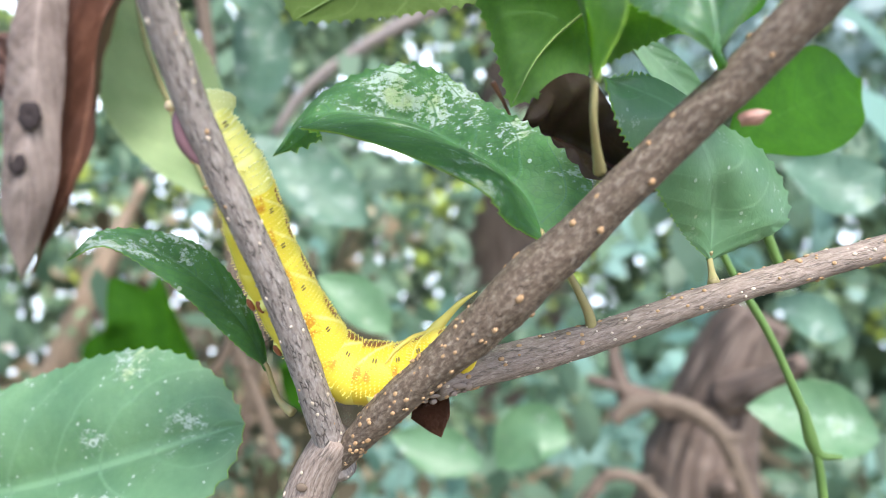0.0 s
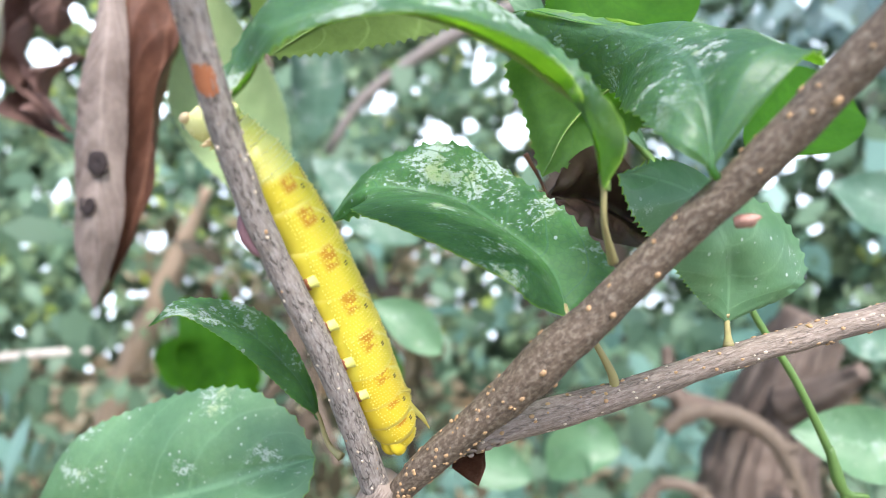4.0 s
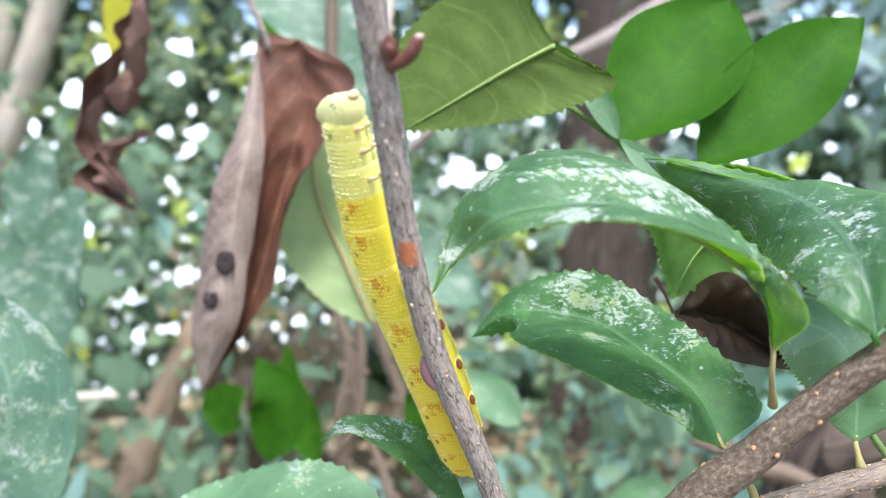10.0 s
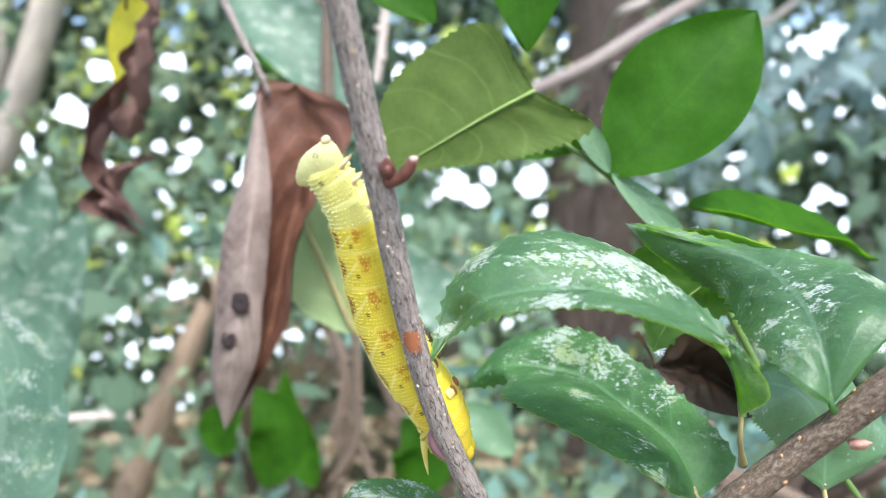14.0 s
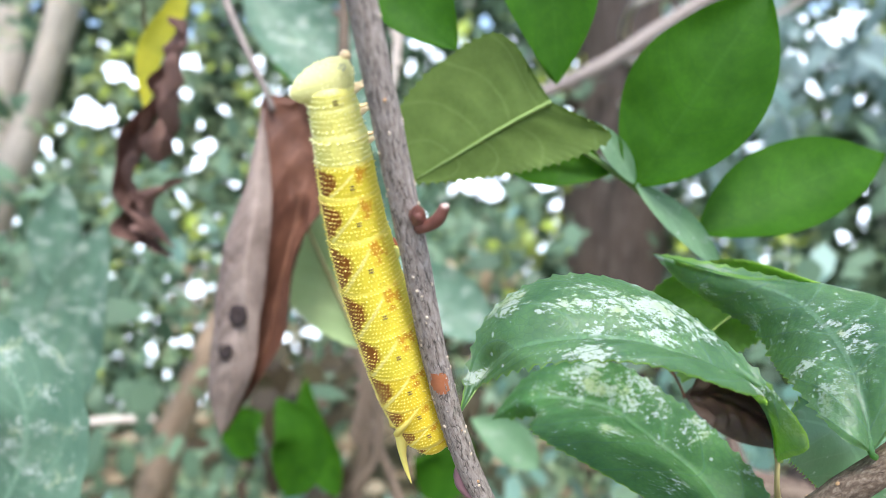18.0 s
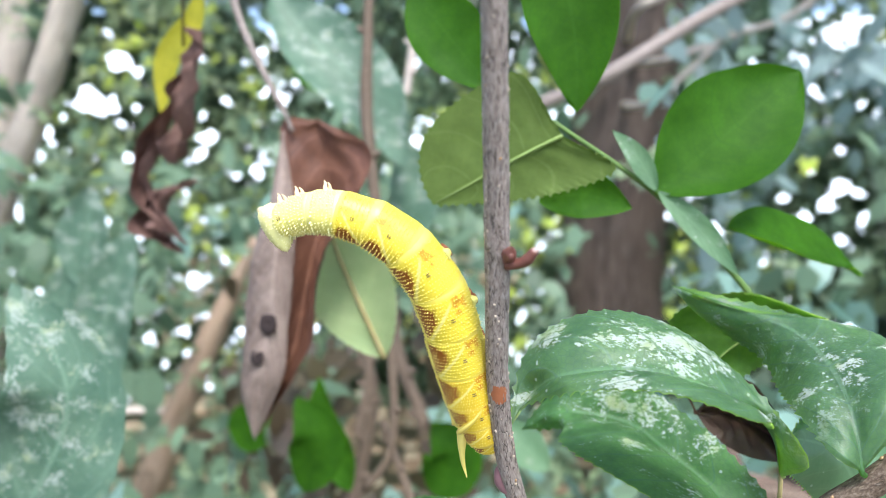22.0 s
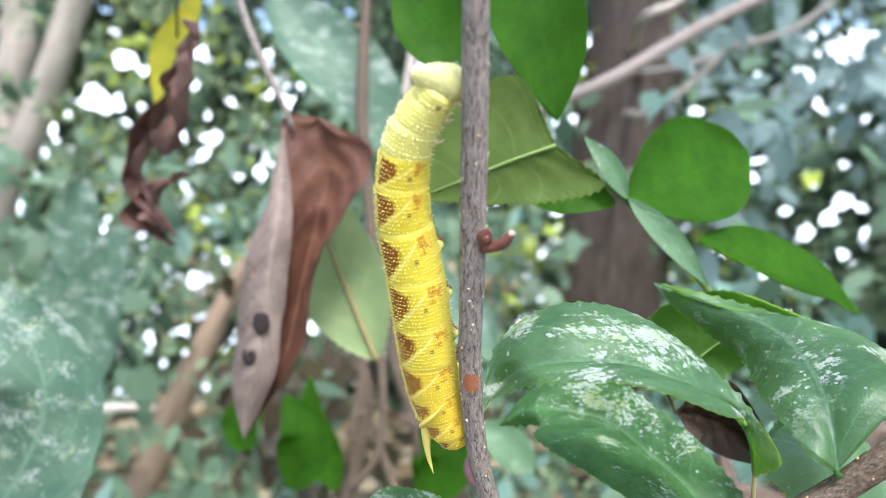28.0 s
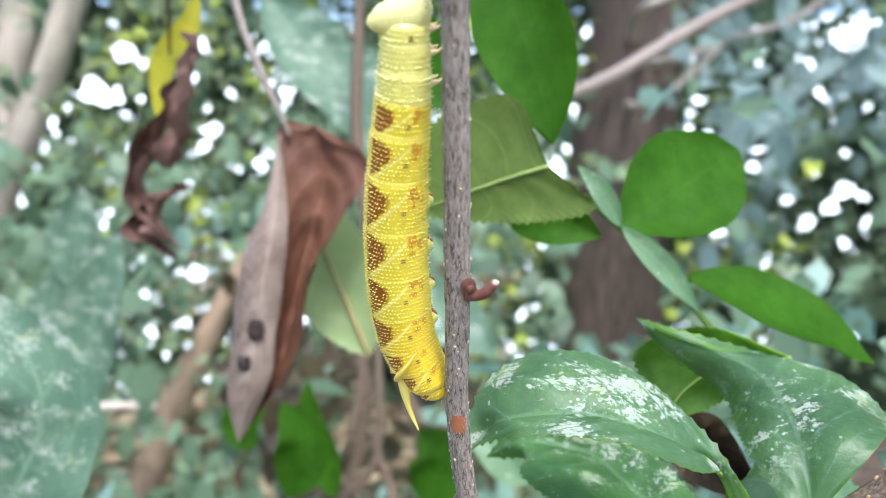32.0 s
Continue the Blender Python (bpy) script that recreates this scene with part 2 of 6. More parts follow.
M_LEAF2 = leaf_mat("speckled_leaf_heavy", (0.048, 0.115, 0.06), (0.115, 0.205, 0.12), 2.6, 0.42, 0.42, relief=0.8, gloss=0.6, trans=(0.32, 0.56, 0.07))
M_LEAF3 = leaf_mat("pale_leaf", (0.10, 0.21, 0.105), (0.185, 0.32, 0.17), 1.1, 0.38, 0.42, gloss=0.6)
M_UNDER = leaf_mat("leaf_underside", (0.09, 0.20, 0.045), (0.15, 0.28, 0.07), 0.0, 0.6, 0.6, 0.5, 6, (0.22, 0.37, 0.06))
M_LEAFU = leaf_mat("speckled_leaf_underside", (0.12, 0.25, 0.06), (0.20, 0.36, 0.09), 0.0, 0.5, 0.6, 0.35, 7, (0.34, 0.60, 0.08), 0.4, 0.25)
M_RIB = plain_mat("pale_rib", (0.24, 0.34, 0.10), (0.18, 0.27, 0.07), 0.55, 300)
M_PALEU = leaf_mat("pale_underside", (0.30, 0.40, 0.20), (0.44, 0.54, 0.30), 0.0, 0.45, 0.7, 0.4, 8)
M_SMOOTH = leaf_mat("smooth_leaf", (0.030, 0.105, 0.006), (0.052, 0.155, 0.010), 0.0, 0.42, 0.55, 0.2, 8, (0.13, 0.29, 0.004), 0.12, 0.10)
M_OLIVE = leaf_mat("olive_underside", (0.090, 0.145, 0.030), (0.135, 0.20, 0.050), 0.0, 0.36, 0.65, 0.38, 5, (0.15, 0.24, 0.03), 0.5, 0.15)
# paler, bluer leaf colour that carries the sheen of leaves farther back
M_SHEEN_TINT = leaf_mat("hazy_leaf", (0.09, 0.18, 0.125), (0.165, 0.27, 0.19), 2.7, 0.35)


def part(name, bm, mat, parent, label=""):
    me = bpy.data.meshes.new(name)
    bm.to_mesh(me)
    bm.free()
    for p in me.polygons:
        p.use_smooth = True
    for mm in (mat if isinstance(mat, (list, tuple)) else (mat,)):
        me.materials.append(mm)
    ob = new(name, me)
    if parent:
        ob.parent = parent
    if label:
        ob["label"] = label
    return ob


def thing(name, label, category, at=(0, 0, 0), group="", kind=""):
    e = new(name)
    e.empty_display_size = 0.01
    e.location = at
    return tagged(e, label, category, group, kind)


def pin(ob):
    """Parts were built where they stand: keep them there under a thing that has its own place."""
    for ch in ob.children:
        ch.matrix_parent_inverse = Matrix.Translation(-Vector(ob.location))


def spline(pts, n):
    """n points along a smooth curve through pts, evenly spaced."""
    p = [Vector(q) for q in pts]
    p = [2 * p[0] - p[1]] + p + [2 * p[-1] - p[-2]]
    d = []
    for i in range(1, len(p) - 2):
        for k in range(16):
            s = k / 16
            a, b, c, e = p[i - 1:i + 3]
            d.append(0.5 * (2 * b + (c - a) * s + (2 * a - 5 * b + 4 * c - e) * s * s + (3 * b - a - 3 * c + e) * s ** 3))
    d.append(p[-2])
    L = [0.0]
    for a, b in zip(d, d[1:]):
        L.append(L[-1] + (b - a).length)
    out, j = [], 0
    for k in range(n):
        want = L[-1] * k / (n - 1)
        while j < len(L) - 2 and L[j + 1] < want:
            j += 1
        w = (want - L[j]) / max(1e-9, L[j + 1] - L[j])
        out.append(d[j].lerp(d[j + 1], min(1, max(0, w))))
    return out


def tube(bm, pts, radii, sides=12, n=None, rough=0.0, seed=0, cap=True):
    """A tapered tube through pts, with a slightly uneven skin. Returns centre line and radii."""
    n = n or 12 * len(pts)
    c = spline(pts, n)
    r = [float(np.interp(k / (n - 1), np.linspace(0, 1, len(radii)), radii)) for k in range(n)]
    side = Vector((1, 0, 0))
    rings = []
    uvl = bm.loops.layers.uv.verify()
    run = [0.0]
    for a, b in zip(c, c[1:]):
        run.append(run[-1] + (b - a).length)
    rm = 2 * math.pi * sum(r) / n
    for k in range(n):
        t = (c[min(n - 1, k + 1)] - c[max(0, k - 1)]).normalized()
        side = (side - t * side.dot(t)).normalized()
        up = t.cross(side)
        ring = []
        for s in range(sides):
            a = 2 * math.pi * s / sides
            dirv = side * math.cos(a) + up * math.sin(a)
            rr = r[k] * (1 + rough * noise.noise(c[k] * 300 + dirv * 1.3 + Vector((seed, 0, 0))))
            ring.append(bm.verts.new(c[k] + dirv * rr))
        rings.append(ring)
    for k in range(n - 1):
        a, b = rings[k], rings[k + 1]
        for s in range(sides):
            f = bm.faces.new((a[s], a[(s + 1) % sides], b[(s + 1) % sides], b[s]))
            for lp, (u, w) in zip(f.loops, ((s, k), (s + 1, k), (s + 1, k + 1), (s, k + 1))):
                lp[uvl].uv = (u / sides * rm, run[w])
    if cap:
        bm.faces.new(rings[0][::-1])
        bm.faces.new(rings[-1])
    return c, r


def blob(bm, at, rx, ry, rz, m=None, seg=8, rings=6):
    """A small rounded lump."""
    mat = Matrix.Translation(at) @ (m.to_4x4() if m else Matrix()) @ Matrix.Diagonal((rx, ry, rz, 1))
    bmesh.ops.create_uvsphere(bm, u_segments=seg, v_segments=rings, radius=1, matrix=mat)


def leaf(parent, name, pts, width, normal, mat, label="", fold=0.25, wave=0.0, teeth=40, shape=0.85, base_wide=0.45, petiole=None, pet_r=0.0005, seed=0, thick=0.00025, holes=(), lop=0.0, nu=50, nv=13, curl=0.0, ruffle=1.0, rib=0.0005, rib_mat=None, rib_side=-1):
    """A leaf: a bent blade with toothed edge and thickness, a raised midrib and a stalk. pts: the midrib from base to tip."""
    rnd = random.Random(seed)
    c = spline(pts, nu)
    nrm = Vector(normal).normalized()
    bm = bmesh.new()
    uvl = bm.loops.layers.uv.new("UVMap")
    top, frames = [], []
    for i in range(nu):
        u = i / (nu - 1)
        t = (c[min(nu - 1, i + 1)] - c[max(0, i - 1)]).normalized()
        side = t.cross(nrm).normalized()
        up = side.cross(t)
        frames.append((t, side, up))
        w = width / 2 * (math.sin(math.pi * min(1, u ** base_wide_pow(base_wide))) ** shape) if 0 < u < 1 else 0.0
        row = []
        for j in range(nv):
            v = j / (nv - 1) * 2 - 1
            ww = w
            if abs(v) == 1 and teeth and 2 < i < nu - 2:
                ww = w + (0.00045 if (i % 2) else -0.00012)
            ww *= 1 + lop * v
            a = fold * abs(v) + curl * v * v
            x = v * ww * math.cos(a * 0.8)
            z = abs(v) * ww * math.sin(a)
            z += wave * width * noise.noise(Vector((u * 5 + seed, v * 1.5, seed * 3.1))) * abs(v)
            z -= 0.05 * ww * abs(math.sin(u * math.pi * 7 - abs(v) * 2.5)) * abs(v) * (1 - abs(v)) * 3.0 * ruffle
            row.append(c[i] + side * x + up * z)
        top.append(row)

    def sheet(off, flip):
        vs = [[bm.verts.new(p + frames[i][2] * off) for p in row] for i, row in enumerate(top)]
        for i in range(nu - 1):
            for j in range(nv - 1):
                uc, vc = (i + 0.5) / (nu - 1), (j + 0.5) / (nv - 1)
                if any(((uc - hu) / hr) ** 2 + ((vc - hv) / hs) ** 2 < 1 for hu, hv, hr, hs in holes):
                    continue
                q = [(i, j), (i, j + 1), (i + 1, j + 1), (i + 1, j)]
                if flip:
                    q.reverse()
                try:
                    f = bm.faces.new([vs[a][b] for a, b in q])
                except ValueError:
                    continue
                for lp, (a, b) in zip(f.loops, q):
                    lp[uvl].uv = (a / (nu - 1), b / (nv - 1))
    sheet(thick / 2, True)
    sheet(-thick / 2, False)
    ob = part(name, bm, mat, parent, label)
    bm = bmesh.new()
    tube(bm, [c[k] + frames[k][2] * rib_side * (thick * 0.5 + rib * (0.5 if rib_side > 0 else 1.2)) for k in range(0, nu, 6)] + [c[-1]], [rib, rib * 0.7, rib * 0.25], 6, 30)
    part("midrib", bm, rib_mat or M_PET, ob)
    if petiole:
        bm = bmesh.new()
        tube(bm, [Vector(p) for p in petiole] + [c[0], c[2]], [pet_r * 1.5, pet_r, pet_r, pet_r * 0.8], 8, 24)
        part("petiole", bm, M_PET, ob)
    return ob


def lofted(parent, name, mid, left, right, mat, label="", teeth=0.0010, bulge=0.10, quilt=0.035, n_ribs=7, petiole=None, pet_r=0.0005, seed=0, thick=0.00022, nu=88, nv=17, rib=0.0003, rib_mat=None, rib_side=-1, holes=(), crumple=0.0, under=None, pet_mat=None):
    """A leaf drawn between its midrib and its two edges (base to tip): swollen between the side veins, hooked teeth, thickness, a raised midrib and a stalk."""
    c, a, b = spline(mid, nu), spline(left, nu), spline(right, nu)
    wide = max((p - q).length for p, q in zip(a, b))
    top, ups = [], []
    for i in range(nu):
        u = i / (nu - 1)
        t = (c[min(nu - 1, i + 1)] - c[max(0, i - 1)]).normalized()
        across = b[i] - a[i]
        if across.length < wide * 0.05:
            k = min(nu - 4, max(3, i))
            across = b[k] - a[k]
        up = across.cross(t).normalized()
        if ups and up.dot(ups[-1]) < 0:
            up = -up
        ups.append(up)
        row = []
        for j in range(nv):
            v = j / (nv - 1) * 2 - 1
            e = (b[i] if v > 0 else a[i]) - c[i]
            w, f = e.length, abs(v)
            p = c[i] + e * f
            if f == 1 and teeth and 3 < i < nu - 2 and w > 0.001:
                p += (e / w + 0.9 * t).normalized() * (teeth * (1.0 if i % 3 == 0 else 0.12) * (0.7 + 0.6 * noise.noise(Vector((i * 0.7, seed, v)))))
            lift = bulge * w * 4 * f * (1 - f)
            lift += quilt * w * 2.2 * f * (1 - f) * abs(math.sin(math.pi * (u - 0.24 * f ** 1.5) * n_ribs))
            lift += 0.05 * w * f * noise.noise(Vector((u * 4 + seed, v * 1.2, seed * 3.1)))
            lift += crumple * wide * noise.noise(Vector((u * 9 + seed, v * 2.5, seed * 1.7)))
            row.append(p - up * lift * rib_side)
        top.append(row)
    bm = bmesh.new()
    uvl = bm.loops.layers.uv.new("UVMap")
    for off, flip in ((thick / 2, True), (-thick / 2, False)):
        vs = [[bm.verts.new(p + ups[i] * off) for p in row] for i, row in enumerate(top)]
        for i in range(nu - 1):
            for j in range(nv - 1):
                uc, vc = (i + 0.5) / (nu - 1), (j + 0.5) / (nv - 1)
                if any(((uc - hu) / hr) ** 2 + ((vc - hv) / hs) ** 2 < 1 for hu, hv, hr, hs in holes):
                    continue
                q = [(i, j), (i, j + 1), (i + 1, j + 1), (i + 1, j)]
                if flip:
                    q.reverse()
                f = bm.faces.new([vs[x][y] for x, y in q])
                f.material_index = 1 if under and off * rib_side > 0 else 0
                for lp, (x, y) in zip(f.loops, q):
                    lp[uvl].uv = (x / (nu - 1), y / (nv - 1))
    ob = part(name, bm, (mat, under) if under else mat, parent, label)
    bm = bmesh.new()
    tube(bm, [c[k] + ups[k] * rib_side * (thick * 0.5 + rib * 0.4) for k in range(0, nu - 4, 8)] + [c[-1]], [rib * 1.4, rib, rib * 0.6, rib * 0.2], 8, 44)
    part("midrib", bm, rib_mat or M_PET, ob)
    if petiole:
        bm = bmesh.new()
        tube(bm, [Vector(p) for p in petiole] + [c[0], c[3]], [pet_r * 1.7, pet_r, pet_r * 0.85, pet_r * 0.8], 10, 30)
        part("petiole", bm, pet_mat or M_PET, ob)
    return ob


def rebase(ob, at):
    """Moves the origin of a part, and of the pieces under it, to a place of its own."""
    for o in (ob, *ob.children):
        o.data.transform(Matrix.Translation(-Vector(at)))
    ob.location = at


def base_wide_pow(b):
    """Shifts the widest place along the leaf: b is where it lies."""
    return math.log(0.5) / math.log(b)


def warts(pts_r, count, seed, size, parent, name="lenticel", mat=None, lo=0.0, hi=1.0):
    """Small corky spots on a stem, joined as one part."""
    c, r = pts_r
    rnd = random.Random(seed)
    bm = bmesh.new()
    for _ in range(count):
        k = rnd.uniform(lo, hi) * (len(c) - 2)
        i = int(k)
        p = c[i].lerp(c[i + 1], k - i)
        t = (c[i + 1] - c[i]).normalized()
        a = rnd.uniform(0, 2 * math.pi)
        s = t.orthogonal().normalized()
        dirv = s * math.cos(a) + t.cross(s) * math.sin(a)
        q = rnd.uniform(0.6, 1.3) * size
        rot = Matrix((t.cross(dirv), t, dirv)).transposed()
        blob(bm, p + dirv * r[i], q, q * rnd.uniform(0.9, 1.6), q * 0.6, rot, 6, 4)
    ob = part(name, bm, mat or M_LENT, parent)
    ob["kind"] = "stuff"
    return ob


# ---- ground and far woods
M_SOIL = plain_mat("soil", (0.13, 0.10, 0.06), (0.05, 0.07, 0.03), 0.9, 6, 0.5)
bm = bmesh.new()
bmesh.ops.create_grid(bm, x_segments=80, y_segments=80, size=150)


def ground_z(x, y):
    """The floor is level about the shrub and falls away behind it down a hillside."""
    return -1.15 - 0.5 * max(0.0, min(y, 45.0) - 3.0) + 0.12 * noise.noise(Vector((x, y, 0)) * 0.4)


for v in bm.verts:
    v.co.z = ground_z(v.co.x, v.co.y)
ground = part("ground", bm, M_SOIL, None)
# glowing sheet added behind the slope to stand in for bright sky
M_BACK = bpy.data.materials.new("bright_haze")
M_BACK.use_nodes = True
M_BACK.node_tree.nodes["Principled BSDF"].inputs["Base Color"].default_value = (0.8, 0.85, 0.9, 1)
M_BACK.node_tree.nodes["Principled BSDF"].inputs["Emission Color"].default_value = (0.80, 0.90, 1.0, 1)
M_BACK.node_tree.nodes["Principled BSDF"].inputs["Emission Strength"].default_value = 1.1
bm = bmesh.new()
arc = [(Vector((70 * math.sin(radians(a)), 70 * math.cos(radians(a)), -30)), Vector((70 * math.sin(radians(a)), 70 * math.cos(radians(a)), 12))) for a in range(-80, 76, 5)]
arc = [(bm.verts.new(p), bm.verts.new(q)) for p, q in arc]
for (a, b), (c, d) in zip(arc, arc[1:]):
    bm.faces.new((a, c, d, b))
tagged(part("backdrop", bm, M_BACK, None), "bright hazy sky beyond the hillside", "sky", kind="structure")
tagged(ground, "shady woodland floor of soil and leaf litter", "ground", kind="structure")

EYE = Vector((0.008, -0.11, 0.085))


def simple_leaves(name, places, mat, label, category, parent=None):
    """Many small bent leaves joined as one thing. places: (centre, length, width, direction, normal)."""
    vs, fs = [], []
    for c, ln, w, d, nn in places:
        s = d.cross(nn).normalized()
        k = len(vs)
        vs += [c - d * ln / 2, c - d * ln * 0.2 + s * w / 2, c + d * ln * 0.2 + s * w * 0.42, c + d * ln / 2 - nn * ln * 0.1, c + d * ln * 0.2 - s * w * 0.42, c - d * ln * 0.2 - s * w / 2]
        fs += [(k, k + 1, k + 5), (k + 1, k + 2, k + 4, k + 5), (k + 2, k + 3, k + 4)]
    me = bpy.data.meshes.new(name)
    me.from_pydata(vs, [], fs)
    me.materials.append(mat)
    ob = new(name, me)
    if parent:
        ob.parent = parent
    return tagged(ob, label, category, kind="stuff")


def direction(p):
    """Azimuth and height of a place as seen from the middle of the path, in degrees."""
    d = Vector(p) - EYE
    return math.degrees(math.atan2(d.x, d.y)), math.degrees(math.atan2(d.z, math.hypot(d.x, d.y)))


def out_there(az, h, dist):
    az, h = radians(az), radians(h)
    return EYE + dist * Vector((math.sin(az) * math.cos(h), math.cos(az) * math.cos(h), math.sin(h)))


# sight lines from EYE cleared of leaves; the glowing backdrop shows there as sky
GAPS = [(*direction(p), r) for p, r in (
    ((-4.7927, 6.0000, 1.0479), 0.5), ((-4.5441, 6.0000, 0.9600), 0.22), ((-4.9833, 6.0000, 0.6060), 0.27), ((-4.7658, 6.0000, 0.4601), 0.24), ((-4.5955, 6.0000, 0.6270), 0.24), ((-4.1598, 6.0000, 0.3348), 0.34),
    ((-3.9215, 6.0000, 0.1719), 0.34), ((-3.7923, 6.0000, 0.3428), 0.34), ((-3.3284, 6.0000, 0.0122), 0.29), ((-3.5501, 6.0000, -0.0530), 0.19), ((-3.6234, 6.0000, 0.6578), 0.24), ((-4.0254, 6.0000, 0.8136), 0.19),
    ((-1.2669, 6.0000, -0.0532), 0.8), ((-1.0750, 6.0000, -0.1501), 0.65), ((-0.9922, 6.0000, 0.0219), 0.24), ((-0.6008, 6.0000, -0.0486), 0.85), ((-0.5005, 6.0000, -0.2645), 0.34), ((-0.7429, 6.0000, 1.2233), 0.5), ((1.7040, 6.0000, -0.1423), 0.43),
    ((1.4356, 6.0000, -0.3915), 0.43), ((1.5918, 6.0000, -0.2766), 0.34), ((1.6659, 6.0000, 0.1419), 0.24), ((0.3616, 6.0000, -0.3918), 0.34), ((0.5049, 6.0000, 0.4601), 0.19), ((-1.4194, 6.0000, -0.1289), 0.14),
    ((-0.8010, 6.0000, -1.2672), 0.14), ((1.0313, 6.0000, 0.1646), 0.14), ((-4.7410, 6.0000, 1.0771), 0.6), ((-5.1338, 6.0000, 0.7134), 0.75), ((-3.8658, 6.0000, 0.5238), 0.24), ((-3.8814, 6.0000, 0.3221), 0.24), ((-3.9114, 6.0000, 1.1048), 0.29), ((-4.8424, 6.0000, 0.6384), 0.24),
    # low entries on the left: the glowing backdrop stands in for sun patches
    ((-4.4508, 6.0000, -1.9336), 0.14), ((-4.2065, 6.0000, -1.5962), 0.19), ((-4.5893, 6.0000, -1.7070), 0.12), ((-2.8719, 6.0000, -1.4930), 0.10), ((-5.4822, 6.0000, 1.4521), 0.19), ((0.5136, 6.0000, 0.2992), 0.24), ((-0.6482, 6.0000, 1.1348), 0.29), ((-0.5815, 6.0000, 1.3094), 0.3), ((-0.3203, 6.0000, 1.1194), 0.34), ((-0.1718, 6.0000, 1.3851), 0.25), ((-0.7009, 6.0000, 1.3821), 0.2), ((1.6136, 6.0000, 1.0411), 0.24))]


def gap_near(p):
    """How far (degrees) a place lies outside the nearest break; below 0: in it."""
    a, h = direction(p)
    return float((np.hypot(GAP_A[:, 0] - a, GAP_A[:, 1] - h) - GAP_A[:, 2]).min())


# farther breaks, cleared from EYE, that look on to the sun-tinted leaves
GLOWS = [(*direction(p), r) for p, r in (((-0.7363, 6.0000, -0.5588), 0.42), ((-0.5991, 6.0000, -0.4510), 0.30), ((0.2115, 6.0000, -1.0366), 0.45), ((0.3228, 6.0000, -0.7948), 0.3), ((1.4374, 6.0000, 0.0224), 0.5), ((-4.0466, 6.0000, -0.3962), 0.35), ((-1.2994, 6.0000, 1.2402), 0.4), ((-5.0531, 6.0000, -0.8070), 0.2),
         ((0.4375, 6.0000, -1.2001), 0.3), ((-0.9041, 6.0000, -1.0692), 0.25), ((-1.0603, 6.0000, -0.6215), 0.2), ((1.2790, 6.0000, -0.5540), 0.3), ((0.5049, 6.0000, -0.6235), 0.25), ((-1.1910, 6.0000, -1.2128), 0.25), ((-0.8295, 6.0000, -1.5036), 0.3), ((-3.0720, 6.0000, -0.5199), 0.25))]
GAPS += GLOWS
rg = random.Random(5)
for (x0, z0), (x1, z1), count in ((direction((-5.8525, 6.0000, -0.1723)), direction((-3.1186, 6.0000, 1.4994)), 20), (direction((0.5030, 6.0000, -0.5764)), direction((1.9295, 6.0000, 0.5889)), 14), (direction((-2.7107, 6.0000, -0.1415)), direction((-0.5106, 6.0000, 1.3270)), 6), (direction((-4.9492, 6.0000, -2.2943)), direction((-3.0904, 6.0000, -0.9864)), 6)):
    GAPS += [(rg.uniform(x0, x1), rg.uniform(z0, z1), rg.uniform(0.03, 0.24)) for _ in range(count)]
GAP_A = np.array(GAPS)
# sight lines to trunks, and two to dark undergrowth, kept free of nearer leaves
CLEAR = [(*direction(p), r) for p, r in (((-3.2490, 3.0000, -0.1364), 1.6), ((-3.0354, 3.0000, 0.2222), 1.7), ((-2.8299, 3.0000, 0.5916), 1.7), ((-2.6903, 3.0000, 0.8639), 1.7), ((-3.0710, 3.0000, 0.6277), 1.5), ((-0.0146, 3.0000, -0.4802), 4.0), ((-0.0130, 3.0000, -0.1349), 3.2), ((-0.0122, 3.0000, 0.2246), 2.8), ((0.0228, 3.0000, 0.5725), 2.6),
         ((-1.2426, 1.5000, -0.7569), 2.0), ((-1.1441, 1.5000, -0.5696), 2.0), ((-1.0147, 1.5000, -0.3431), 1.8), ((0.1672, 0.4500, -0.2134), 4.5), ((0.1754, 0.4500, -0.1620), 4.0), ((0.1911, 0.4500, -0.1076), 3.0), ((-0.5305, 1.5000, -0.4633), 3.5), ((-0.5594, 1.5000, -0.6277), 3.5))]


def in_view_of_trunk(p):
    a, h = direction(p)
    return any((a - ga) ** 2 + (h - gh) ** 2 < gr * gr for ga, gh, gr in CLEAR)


def rand_dir(rnd):
    return Vector((rnd.gauss(0, 1), rnd.gauss(0, 1), rnd.gauss(0, 1))).normalized()


M_FAR = foliage_mat("far_foliage", (0.022, 0.04, 0.022), (0.11, 0.165, 0.085), 0.35)
M_MID = foliage_mat("bush_foliage", (0.05, 0.10, 0.06), (0.205, 0.315, 0.20), 0.35)
# wide dark-to-bright spread of colour imitates dappled sun on fine leaves
M_FINE = foliage_mat("fine_foliage", (0.035, 0.07, 0.03), (0.34, 0.46, 0.26), 0.4)
# foliage colour paled so that leaves on the left look sunlit
M_SUN_PALED = foliage_mat("sun_paled_foliage", (0.12, 0.19, 0.08), (0.46, 0.54, 0.32), 0.45)
# brown leaf colour darkened to paint the shade low among the bushes
M_SHADE_TINT = foliage_mat("shade_darkened_leaves", (0.045, 0.028, 0.016), (0.075, 0.065, 0.03), 0.1)
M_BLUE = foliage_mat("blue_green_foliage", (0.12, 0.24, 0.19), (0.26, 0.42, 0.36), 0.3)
# blue-green paled in the colour for haze and reflected sky
M_PALEBLUE = foliage_mat("sky_tinted_foliage", (0.16, 0.27, 0.25), (0.42, 0.53, 0.52), 0.35)
# yellow-green brightened in the colour to imitate foliage in the sun
